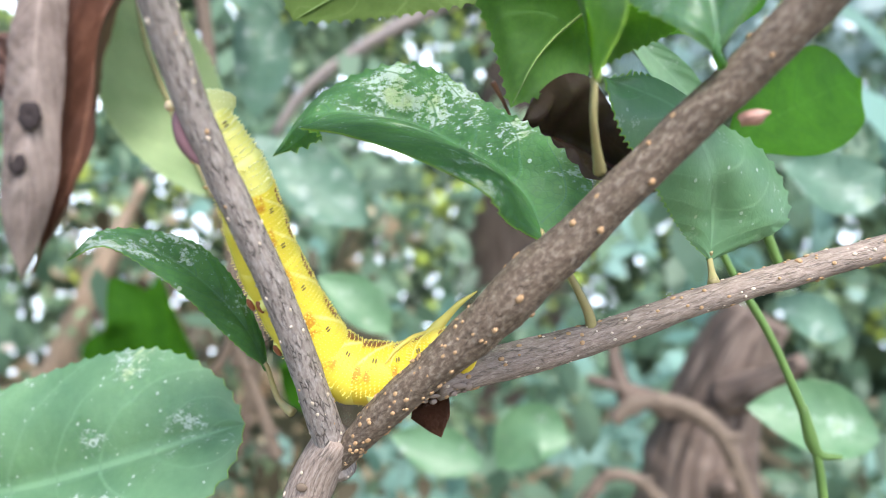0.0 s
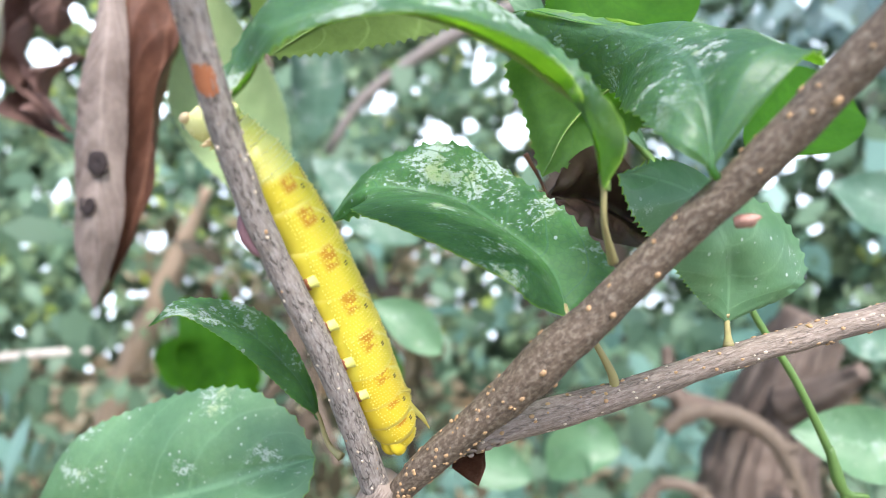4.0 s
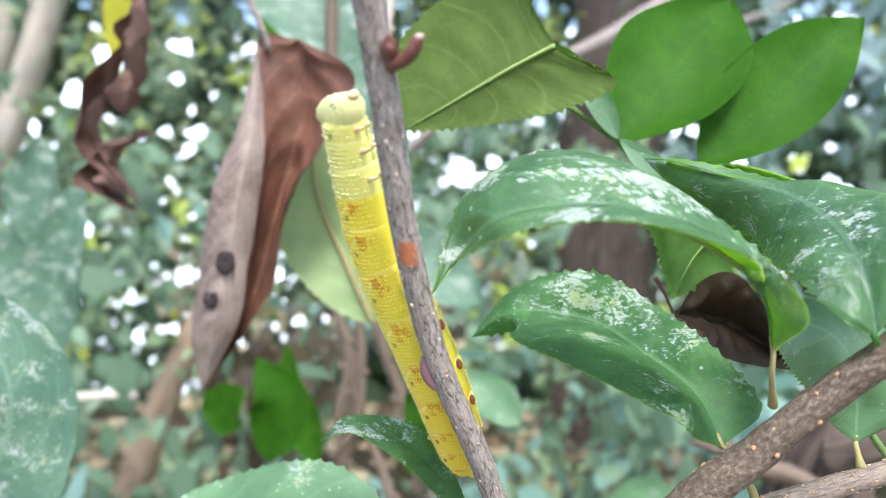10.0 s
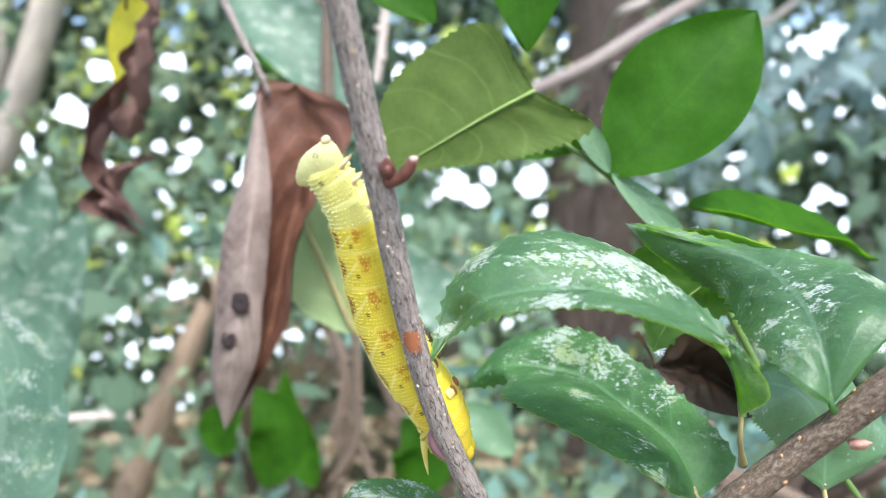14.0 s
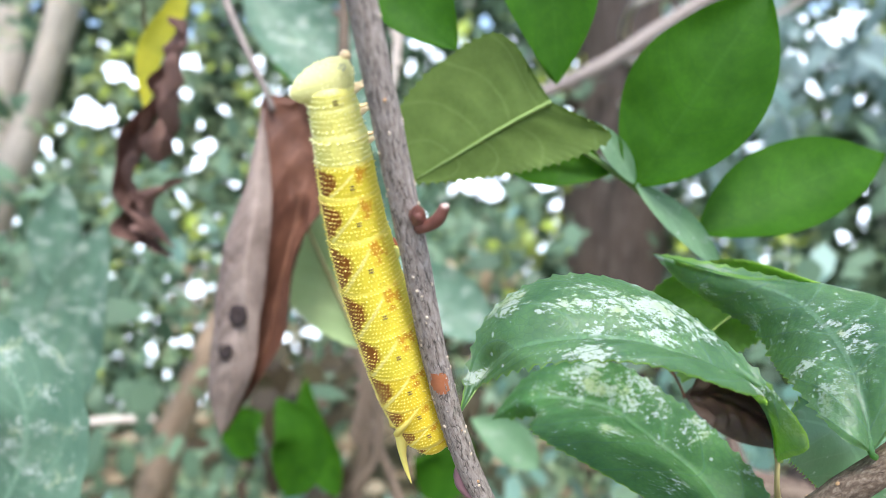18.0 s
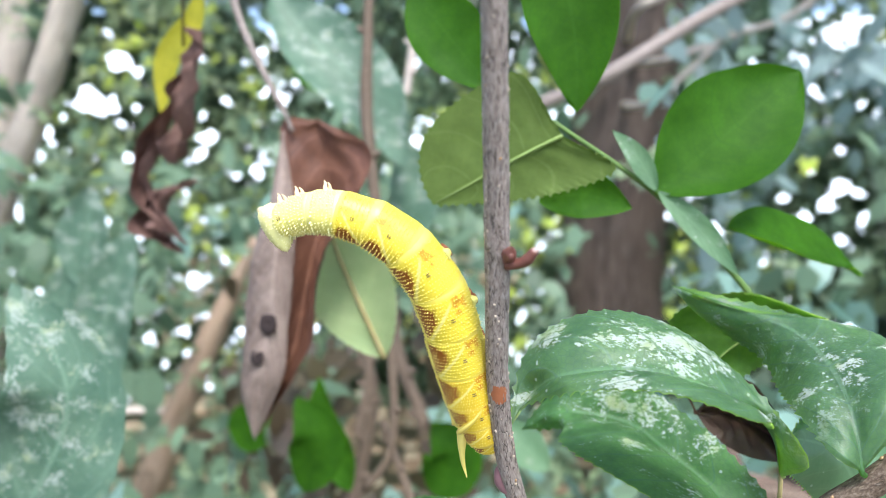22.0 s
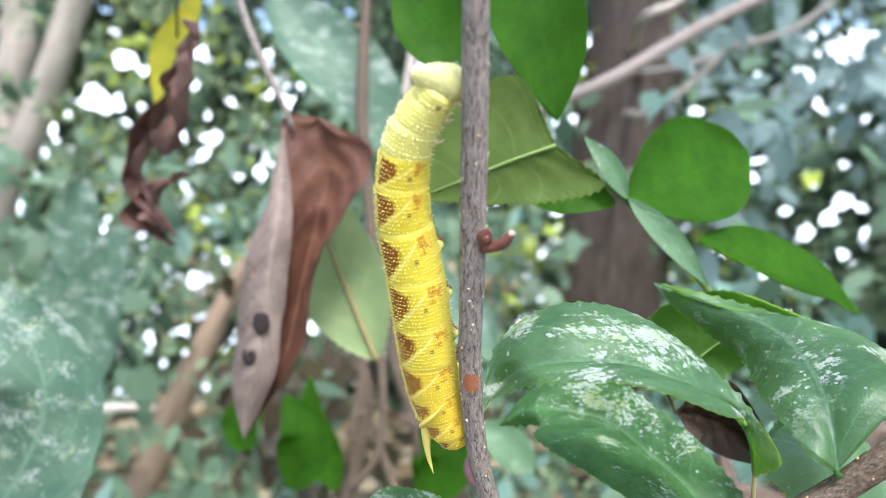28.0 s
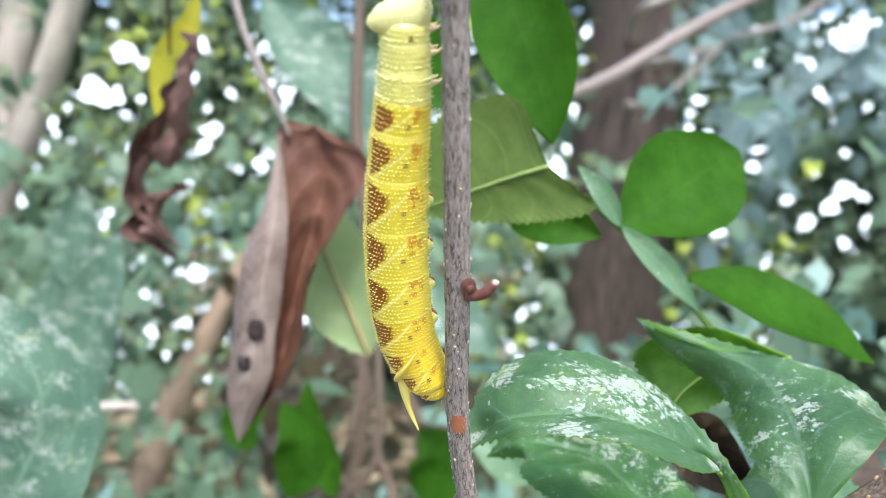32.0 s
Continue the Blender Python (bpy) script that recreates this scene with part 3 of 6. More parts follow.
M_LIME = foliage_mat("sun_tinted_foliage", (0.30, 0.42, 0.06), (0.55, 0.65, 0.12), 0.4)
# dry brown litter; its cream end is paled to stand for sun patches
M_LITTER = foliage_mat("leaf_litter", (0.20, 0.12, 0.06), (0.62, 0.52, 0.36), 0.1, 0.8)


def far_woods():
    rnd = random.Random(3)
    pl = []
    for _ in range(17000):
        p = out_there(rnd.uniform(-75, 60), rnd.uniform(-30, 30), rnd.uniform(5.0, 8.0))
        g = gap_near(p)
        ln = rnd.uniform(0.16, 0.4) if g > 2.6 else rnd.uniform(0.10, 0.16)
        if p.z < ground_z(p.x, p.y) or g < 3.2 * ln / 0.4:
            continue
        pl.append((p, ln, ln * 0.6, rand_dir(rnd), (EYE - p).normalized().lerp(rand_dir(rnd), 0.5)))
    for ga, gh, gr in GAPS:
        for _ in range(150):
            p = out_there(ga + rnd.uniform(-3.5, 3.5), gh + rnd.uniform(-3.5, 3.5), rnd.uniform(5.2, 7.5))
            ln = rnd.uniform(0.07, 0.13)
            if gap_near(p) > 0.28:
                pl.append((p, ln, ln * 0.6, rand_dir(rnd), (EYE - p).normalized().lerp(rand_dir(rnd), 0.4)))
    simple_leaves("far_woods", pl, M_FAR, "dense dark green trees in the distance", "woods")


far_woods()


def sunlit_woods():
    """Leaves tinted as if sunlit beyond the dark trees, seen through the farther breaks."""
    rnd = random.Random(31)
    pl = []
    for ga, gh, gr in GLOWS:
        for _ in range(70):
            p = out_there(ga + rnd.gauss(0, 0.5), gh + rnd.gauss(0, 0.5), rnd.uniform(11.5, 13.0))
            ln = rnd.uniform(0.10, 0.2)
            pl.append((p, ln, ln * 0.6, rand_dir(rnd), (Vector((0.25, -0.7, 0.8)) + 0.4 * rand_dir(rnd)).normalized()))
    simple_leaves("sunlit_woods", pl, M_LIME, "bright yellow-green leaves far behind, sunlight put into their colour", "woods")


sunlit_woods()


def bush(az0, az1, h0, h1, d0, d1, count, ln, mat, seed, label, name="bush", droop=0.7):
    rnd = random.Random(seed)
    pl = []
    cl = [(rnd.uniform(az0, az1), rnd.uniform(h0, h1), rnd.uniform(d0, d1)) for _ in range(max(3, count // 10))]
    for _ in range(count):
        a, h, dist = rnd.choice(cl)
        spread = 56 * ln / dist
        p = out_there(a + rnd.gauss(0, spread), h + rnd.gauss(0, spread), dist + rnd.gauss(0, 0.1))
        q = ln * rnd.uniform(0.6, 1.3)
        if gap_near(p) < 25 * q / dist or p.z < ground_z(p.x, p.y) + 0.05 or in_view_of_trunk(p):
            continue
        d = (rand_dir(rnd) + Vector((0, 0, -droop))).normalized()
        pl.append((p, q, q * 0.5, d, (Vector((0, -0.7, 0.9)) + 0.7 * rand_dir(rnd)).normalized()))
    return simple_leaves(name, pl, mat, label, "bush")


bush(-55, 40, -34, 0, 0.7, 1.5, 650, 0.05, M_MID, 11, "low bush with soft green leaves near the twigs")
bush(-55, 40, -34, 2, 1.4, 3.0, 3400, 0.065, M_MID, 14, "low green bushes on the woodland floor")
bush(-55, 40, -36, 4, 1.5, 3.2, 5200, 0.036, M_FINE, 18, "fine-leaved shrubs with flecks of light put into the leaf colour")
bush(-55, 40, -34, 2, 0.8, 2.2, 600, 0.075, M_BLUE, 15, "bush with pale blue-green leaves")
bush(-55, 40, -8, 25, 2.4, 4.4, 2600, 0.09, M_MID, 12, "taller green undergrowth behind the bushes")
bush(-55, 40, -8, 28, 2.6, 4.6, 4200, 0.05, M_FINE, 19, "fine bright leaves of the trees behind")
bush(6, 34, -3, 14, 1.8, 3.2, 1000, 0.09, M_PALEBLUE, 16, "blue-green branches, haze and sky light put into their pale colour")
bush(-50, 35, -16, 12, 2.5, 4.5, 1300, 0.055, M_LIME, 13, "yellow-green leaves deep in the wood, sunlight put into their colour")
bush(-35, -10, -20, -7, 2.2, 4.6, 700, 0.06, M_LITTER, 17, "dry leaves in the undergrowth, paled in colour to imitate sun patches", "dry_leaves")
(glow_a, glow_h), (glow_b, glow_g) = direction((-1.0027, 6.0000, -1.2782)), direction((0.7567, 6.0000, -0.3372))
bush(glow_a, glow_b, glow_h, glow_g, 2.6, 4.0, 240, 0.05, M_LIME, 20, "yellow-green leaves with a patch of sun put into their colour")
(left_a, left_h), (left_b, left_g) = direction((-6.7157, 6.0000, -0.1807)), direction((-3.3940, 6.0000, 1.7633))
bush(left_a, left_b, left_h, left_g, 3.2, 4.6, 900, 0.06, M_SUN_PALED, 23, "pale leaves with sunlight put into their colour")
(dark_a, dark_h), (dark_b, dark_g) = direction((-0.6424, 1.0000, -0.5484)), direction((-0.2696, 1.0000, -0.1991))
bush(dark_a, dark_b, dark_h, dark_g, 0.9, 1.5, 420, 0.05, M_SHADE_TINT, 22, "dead brown leaves under the bushes, darkened in colour to stand for shade", "dry_leaves")


def litter():
    rnd = random.Random(8)
    pl = []
    for _ in range(4200):
        x, y = rnd.gauss(-0.5, 2.6), rnd.gauss(1.6, 2.4)
        z = ground_z(x, y) + 0.01
        q = rnd.uniform(0.06, 0.14)
        pl.append((Vector((x, y, z + 0.02)), q, q * 0.5, Vector((rnd.gauss(0, 1), rnd.gauss(0, 1), 0.1)).normalized(), Vector((0.3 * rnd.gauss(0, 1), 0.3 * rnd.gauss(0, 1) - 0.3, 1)).normalized()))
    simple_leaves("leaf_litter", pl, M_LITTER, "dry brown and cream leaf litter on the ground", "leaf litter")


litter()


def canopy():
    """Unseen crowns added overhead for broken shade on undergrowth, left open towards pale trunks."""
    rnd = random.Random(21)
    pl = []
    cl = [Vector((rnd.uniform(-7, 8), rnd.uniform(-0.6, 7), rnd.uniform(3.6, 5.0))) for _ in range(64)]
    for _ in range(3800):
        p = rnd.choice(cl) + 0.42 * Vector((rnd.gauss(0, 1), rnd.gauss(0, 1), 0.5 * rnd.gauss(0, 1)))
        if -3.4 < p.x < -0.5 and p.y < 1.3:
            continue
        if p.y < -1.0 or math.degrees(math.atan2(p.z, max(0.01, p.y))) < 22:
            continue
        q = rnd.uniform(0.18, 0.34)
        pl.append((p, q, q * 0.55, rand_dir(rnd), (Vector((0, 0, 1)) + 0.5 * rand_dir(rnd)).normalized()))
    simple_leaves("tree_canopy", pl, M_FAR, "unseen dark green leaves added overhead to break the sunlight", "canopy")


canopy()


def tree(pts, radii, mat, label, name="tree", boughs=(), seed=0, limb_mat=None):
    """A trunk with bark and bare limbs."""
    e = thing(name, label, "tree")
    bm = bmesh.new()
    tube(bm, pts, radii, 18, 50, 0.10, seed)
    part("trunk", bm, mat, e)
    for bp, br in boughs:
        bm = bmesh.new()
        tube(bm, bp, br, 8, 40, 0.1, seed)
        part("limb", bm, limb_mat or mat, e)
    # knots and snapped-off twigs along the trunk
    rnd = random.Random(seed)
    c = spline(pts, 40)
    for k in (9, 15, 20, 27):
        d = Vector((rnd.uniform(-1, 1), -0.6, rnd.uniform(-0.2, 0.5))).normalized()
        r = float(np.interp(k / 39, np.linspace(0, 1, len(radii)), radii))
        bm = bmesh.new()
        tube(bm, [c[k] + d * r * 0.7, c[k] + d * r * 1.1, c[k] + d * r * 1.35 + Vector((0, 0, r * 0.2))], [r * 0.34, r * 0.22, r * 0.12], 9, 8, 0.2, k)
        part("knot", bm, mat, e)
    return e


tree([(0.0391, 3.0000, -3.1817), (-0.0237, 3.0000, -0.5811), (-0.0071, 3.0000, 0.0581), (0.0508, 3.0000, 0.7527), (0.0683, 3.0000, 1.8239)], [0.32, 0.26, 0.23, 0.20, 0.18], M_TRUNK, "dark reddish-brown tree trunk among the undergrowth",
     boughs=[([(0.0247, 2.9000, 0.4792), (0.1483, 2.4000, 0.4206), (0.3259, 2.3000, 0.4709), (0.5102, 2.2000, 0.5280), (0.7562, 2.2000, 0.7761)], [0.02, 0.014, 0.012, 0.01, 0.008]),
             ([(0.0215, 2.8500, 0.5603), (0.0498, 2.3000, 0.5694), (0.1679, 2.3000, 0.6327), (0.3730, 2.3000, 0.8374)], [0.02, 0.015, 0.012, 0.008]),
             ([(0.0077, 2.8500, 0.3075), (0.0990, 2.4000, 0.2827), (0.2290, 2.3000, 0.3874), (0.3251, 2.3000, 0.4881)], [0.018, 0.012, 0.01, 0.007])], seed=3, limb_mat=M_PALE_TRUNK)
tree([(-3.4056, 2.6000, -1.6880), (-2.8757, 2.6000, -0.2146), (-2.6117, 2.6000, 0.2561), (-2.3588, 2.6000, 0.7897), (-2.0450, 2.6000, 1.6723)], [0.085, 0.078, 0.07, 0.066, 0.06], M_PALE_TRUNK, "slender pale grey-beige trunk leaning to one side", seed=4)
tree([(-3.8450, 3.2000, -2.0411), (-3.3768, 3.2000, 0.2943), (-3.2381, 3.2000, 0.7818), (-3.0698, 3.2000, 2.0882)], [0.12, 0.11, 0.10, 0.09], M_PALE_TRUNK, "pale grey-beige upright trunk", seed=5)
tree([(-1.3772, 1.5000, -1.1478), (-1.2246, 1.5000, -0.7549), (-1.1063, 1.5000, -0.5035), (-0.9786, 1.5000, -0.2659), (-0.8920, 1.5000, -0.1009)], [0.05, 0.045, 0.04, 0.034, 0.012], M_TAN, "pale brown leaning trunk broken off short", seed=6)
tree([(0.1691, 0.4500, -0.3446), (0.1626, 0.4500, -0.2091), (0.1769, 0.4500, -0.1305), (0.1933, 0.4500, -0.0880)], [0.055, 0.05, 0.036, 0.025], M_STUMP, "weathered grey-brown tree stump with torn wood", "tree_stump",
     boughs=[([(0.1700, 0.4200, -0.1419), (0.1856, 0.4000, -0.1250), (0.2017, 0.3800, -0.1013)], [0.016, 0.012, 0.006]), ([(0.1009, 0.4000, -0.1517), (0.0873, 0.4000, -0.1195), (0.0841, 0.4000, -0.0992)], [0.008, 0.006, 0.004]), ([(0.1277, 0.4200, -0.1535), (0.0960, 0.4000, -0.1354), (0.0684, 0.4000, -0.1290)], [0.01, 0.006, 0.003])], seed=7)
for pts, rr, lab in (([(-0.2346, 0.6000, 0.0257), (-0.1993, 0.6000, 0.0756), (-0.1432, 0.6000, 0.1161), (-0.0890, 0.6000, 0.1449), (-0.0055, 0.6000, 0.1801), (0.0967, 0.6400, 0.2436), (0.3101, 0.7000, 0.3499), (0.7341, 0.8000, 0.6145)], [0.005, 0.007, 0.007, 0.0055, 0.004, 0.003, 0.0025, 0.0025], "weathered grey bare branch crossing behind the leaves"),
                     ([(0.0811, 0.3500, -0.1383), (0.0959, 0.3500, -0.1248), (0.1234, 0.3500, -0.1258), (0.1487, 0.3500, -0.1444), (0.1697, 0.3500, -0.1900)], [0.005, 0.0055, 0.0055, 0.005, 0.005], "arching grey bramble stem"),
                     ([(0.0651, 0.3500, -0.1998), (0.0781, 0.3500, -0.1770), (0.0994, 0.3500, -0.1770), (0.1220, 0.3500, -0.1983)], [0.004, 0.004, 0.004, 0.004], "arching grey bramble stem"),
                     ([(-0.1028, 0.2500, -0.1304), (-0.1100, 0.2500, -0.1060), (-0.1200, 0.2500, -0.0791), (-0.1284, 0.2500, -0.0556)], [0.0035, 0.003, 0.0025, 0.002], "thin brown dead stem"),
                     ([(-0.1292, 0.2200, -0.0846), (-0.1128, 0.2200, -0.0572), (-0.1123, 0.2200, -0.0013), (-0.1166, 0.2200, 0.0437), (-0.1221, 0.2200, 0.1019), (-0.1234, 0.2200, 0.1247), (-0.1213, 0.2200, 0.1718), (-0.1194, 0.2200, 0.2120)], [0.0022, 0.0024, 0.0026, 0.0026, 0.003, 0.0034, 0.0026, 0.0022], "thin grey-brown upright twig"),
                     ([(-0.1562, 0.4000, 0.1453), (-0.1494, 0.4000, 0.1868), (-0.1449, 0.4000, 0.2354)], [0.0035, 0.0035, 0.003], "pale thin upright twig"),
                     ([(-0.7159, 0.6000, -0.2313), (-0.6382, 0.6000, -0.2186), (-0.5802, 0.6000, -0.2104), (-0.5346, 0.6000, -0.2060)], [0.006, 0.005, 0.005, 0.004], "pale dry stick lying across the undergrowth"),
                     ([(-0.2123, 0.7000, -0.3400), (-0.2284, 0.7000, -0.2374), (-0.2588, 0.7000, -0.1524), (-0.2668, 0.7000, -0.0666)], [0.010, 0.009, 0.008, 0.005], "thin brown dead stem"),
                     ([(-0.3677, 0.8000, -0.4102), (-0.3414, 0.8000, -0.3035), (-0.3330, 0.8000, -0.2187), (-0.3587, 0.8000, -0.1548)], [0.012, 0.010, 0.009, 0.006], "thin brown dead stem"),
                     ([(-0.2782, 0.6000, -0.2105), (-0.2637, 0.6000, -0.1369), (-0.2830, 0.6000, -0.0799)], [0.006, 0.006, 0.004], "thin brown dead stem")):
    e = thing("bare_stem", lab, "stem")
    bm = bmesh.new()
    tube(bm, pts, rr, 10, 50, 0.12, 3)
    mat = M_PALE_TRUNK if "pale" in lab else M_BARK if "weathered" in lab else M_BARK2
    part("stem", bm, mat, e)
    c = spline(pts, 30)
    for k in (5, 12, 18, 24):
        r = float(np.interp(k / 29, np.linspace(0, 1, len(rr)), rr))
        d = Vector((1 if k % 4 else -1, -0.4, 0.5)).normalized()
        bm = bmesh.new()
        tube(bm, [c[k] - d * r * 0.3, c[k] + d * r * 1.2, c[k] + d * r * 2.2], [r * 0.9, r * 0.75, r * 0.3], 8, 8, 0.2, k)
        part("node", bm, mat, e)
e = thing("bare_stem", "thin brown twig from which withered leaves hang", "stem")
bm = bmesh.new()
tube(bm, [(-0.1694, 0.1320, 0.1424), (-0.1619, 0.1320, 0.1552), (-0.1538, 0.1320, 0.1803), (-0.1408, 0.1400, 0.2602), (-0.02, 0.5, 0.9), (0.1, 0.9, 2.2), (0.3, 1.4, 3.9)], [0.0006, 0.0009, 0.0012, 0.0016, 0.004, 0.008, 0.012], 8, 60, 0.1)
part("stem", bm, M_BARK2, e)
M_VINE = plain_mat("green_stem", (0.13, 0.22, 0.05), (0.08, 0.15, 0.04), 0.5, 200)
e = thing("vine", "thin smooth green vine hanging behind the branch", "vine")
bm = bmesh.new()
tube(bm, [(0.0554, 0.0400, 0.0229), (0.0587, 0.0400, 0.0172), (0.0652, 0.0400, 0.0075), (0.0709, 0.0400, -0.0034), (0.0753, 0.0400, -0.0136), (0.0789, 0.0400, -0.0295)], [0.0006, 0.0007, 0.0007, 0.0008, 0.0008, 0.0009], 8, 40)
part("stem", bm, M_VINE, e)
bm = bmesh.new()
tube(bm, [(0.0721, 0.0400, -0.0054), (0.0753, 0.0400, -0.0136), (0.0796, 0.0400, -0.0143)], [0.0008, 0.0012, 0.0004], 8, 12)
part("node", bm, M_VINE, e)

# ---- shrub: stem, branches, twig and their leaves
shrub = thing("shrub", "leafy shrub with forked grey-brown twigs and white-speckled leaves", "shrub")
bm = bmesh.new()
stem_line = tube(bm, [(-0.016, 0.0, -0.085), (-0.012, 0.0, -0.045), (-0.0075, 0.0, -0.018), (-0.0036, 0, -0.0052), (-0.0002, 0.0, 0.0015)], [0.0036, 0.0035, 0.0034, 0.0036, 0.0028], 18, 60, 0.08, 1)
stem = part("stem", bm, M_SIDE, shrub)
bm = bmesh.new()
tube(bm, [(-0.0158, 0.0, -0.083), (-0.024, 0.004, -0.25), (-0.03, 0.015, -0.6), (-0.02, 0.03, -1.0), (-0.02, 0.03, -1.3)], [0.0036, 0.0045, 0.006, 0.008, 0.010], 14, 60, 0.08, 2)
part("lower_stem", bm, M_SIDE, shrub)
warts(stem_line, 60, 2, 0.00028, stem, mat=M_LENT_PALE)
bm = bmesh.new()
blob(bm, (-0.0042, -0.0034, -0.0046), 0.0008, 0.0003, 0.0006, None, 12, 8)
part("leaf_scar", bm, M_BARK2, stem)

TWIG = [(-0.0008, 0.0, -0.003), (-0.0062, 0.0, 0.0245), (-0.0122, 0, 0.0455), (-0.0149, 0, 0.0638), (-0.0161, 0, 0.0873), (-0.0174, 0, 0.1112), (-0.0188, 0, 0.135), (-0.0203, 0, 0.16)]
bm = bmesh.new()
twig_line = tube(bm, TWIG, [0.0023, 0.0018, 0.0017, 0.0017, 0.00175, 0.0016, 0.0015, 0.0014], 20, 190, 0.07, 5)
twig = part("twig", bm, M_BARK, shrub, "slender grey-brown twig with pale corky dots")
warts(twig_line, 190, 7, 0.00019, twig, mat=M_LENT_PALE)
warts(twig_line, 26, 27, 0.00018, twig, mat=M_LENT)


def scrape(line, k0, k1, mid, half, seed):
    """A rough bare patch that follows the stem's skin."""
    c, r = line
    bm = bmesh.new()
    n, w = k1 - k0, 14
    grid = []
    for i in range(n * 3 + 1):
        k = k0 + i / 3
        j = int(k)
        p, rr = c[j].lerp(c[j + 1], k - j), r[j]
        row = []
        for q in range(w + 1):
            a = mid + half * (2 * q / w - 1)
            lift = 1.03 + 0.03 * noise.noise(Vector((i * 0.7, q * 0.7, seed)))
            row.append(bm.verts.new(p + Vector((math.sin(a), -math.cos(a), 0)) * rr * lift))
        grid.append(row)
    for i in range(n * 3):
        for q in range(w):
            u, v = 2 * (i + 0.5) / (n * 3) - 1, 2 * (q + 0.5) / w - 1
            if u ** 4 + v ** 4 < 0.75 + 0.5 * noise.noise(Vector((i * 0.5, q * 0.6, seed + 4))):
                bm.faces.new((grid[i][q], grid[i][q + 1], grid[i + 1][q + 1], grid[i + 1][q]))
    bmesh.ops.delete(bm, geom=[v for v in bm.verts if not v.link_faces], context="VERTS")
    return bm


part("bark_scar", scrape(twig_line, 76, 80, 0.25, 0.75, 3), M_SCAR, twig, "orange-brown scrape in the bark")

BRANCH = [(-0.0012, 0.0008, -0.0036), (0.0071, -0.0030, 0.0070), (0.0182, -0.0060, 0.0186), (0.0246, -0.0075, 0.0260), (0.0272, -0.0080, 0.0286), (0.0362, -0.0100, 0.0392), (0.0448, -0.0130, 0.0490), (0.0523, -0.0160, 0.0587), (0.0592, -0.0200, 0.0683)]
bm = bmesh.new()
branch_line = tube(bm, BRANCH, [0.0015, 0.0022, 0.0024, 0.0030, 0.0024, 0.0022, 0.0022, 0.0022, 0.0022], 18, 140, 0.09, 9)
branch = part("branch", bm, M_BARK2, shrub, "thicker brown branch with orange corky dots")
warts(branch_line, 55, 8, 0.00034, branch)
warts(branch_line, 130, 18, 0.00024, branch, lo=0.0, hi=0.34)
SIDE = [(0.0124, -0.0010, 0.0096), (0.0171, 0.0020, 0.0107), (0.0213, 0.0040, 0.0115), (0.0323, 0.0080, 0.0140), (0.0469, 0.0100, 0.0197), (0.0592, 0.0120, 0.0237), (0.0722, 0.0140, 0.0277), (0.0941, 0.0180, 0.0348)]
bm = bmesh.new()
side_line = tube(bm, SIDE, [0.0022, 0.0024, 0.0020, 0.0018, 0.0018, 0.0017, 0.0017, 0.0016], 16, 110, 0.08, 10)
side_branch = part("side_branch", bm, M_SIDE, shrub, "greyish side branch set with tan corky dots")
warts(side_line, 120, 9, 0.0003, side_branch, mat=M_LENT)
warts(side_line, 90, 19, 0.0002, side_branch, mat=M_LENT_PALE)
rk = random.Random(61)
bm = bmesh.new()
for _ in range(46):
    q = rk.random()
    c0 = Vector((0.0118, -0.0022, 0.0092)).lerp(Vector((0.0205, 0.0036, 0.0113)), q)
    d0 = Vector((rk.gauss(0, 1), -abs(rk.gauss(0, 1)), rk.gauss(0, 1) - 0.3)).normalized()
    blob(bm, c0 + d0 * rk.uniform(0.0012, 0.0018), rk.uniform(0.0003, 0.0011), rk.uniform(0.0002, 0.0006), rk.uniform(0.0002, 0.0004), d0.to_track_quat("Z", "Y").to_matrix(), 8, 6)
part("bark_collar", bm, M_SIDE, side_branch, "rough flaking bark where the branches join")
M_DEAD = leaf_mat("dead_leaf", (0.085, 0.036, 0.024), (0.235, 0.11, 0.068), 0.0, 0.08, 0.5, 0.22, 9, (0.2, 0.08, 0.04), 0.9, 0.35)
M_DEADG = leaf_mat("dead_leaf_grey", (0.17, 0.125, 0.105), (0.40, 0.32, 0.28), 0.0, 0.08, 0.7, 0.2, 11, (0.25, 0.16, 0.11), 0.9, 0.2)
bm = bmesh.new()
vs = [bm.verts.new(p) for p in ((0.0099, -0.0010, 0.0076), (0.0142, -0.0010, 0.0090), (0.0146, -0.0025, 0.0063), (0.0134, -0.0010, 0.0025), (0.0116, 0.0005, 0.0025), (0.0092, 0.0005, 0.0041))]
f = bm.faces.new(vs)
bmesh.ops.solidify(bm, geom=[f], thickness=0.0006)
part("bract", bm, M_DEAD, branch, "withered dark bract under the fork")

D1 = lofted(shrub, "leaf", [(0.0253, -0.0013, 0.0280), (0.0220, 0.0054, 0.0336), (0.0130, 0.0123, 0.0388), (0.0049, 0.0182, 0.0417), (-0.0081, 0.0172, 0.0428), (-0.0168, 0.0221, 0.0363)],
            [(0.0253, -0.0013, 0.0280), (0.0316, 0.0049, 0.0321), (0.0256, 0.0074, 0.0396), (0.0177, 0.0161, 0.0441), (0.0056, 0.0193, 0.0499), (-0.0084, 0.0222, 0.0462), (-0.0168, 0.0221, 0.0363)],
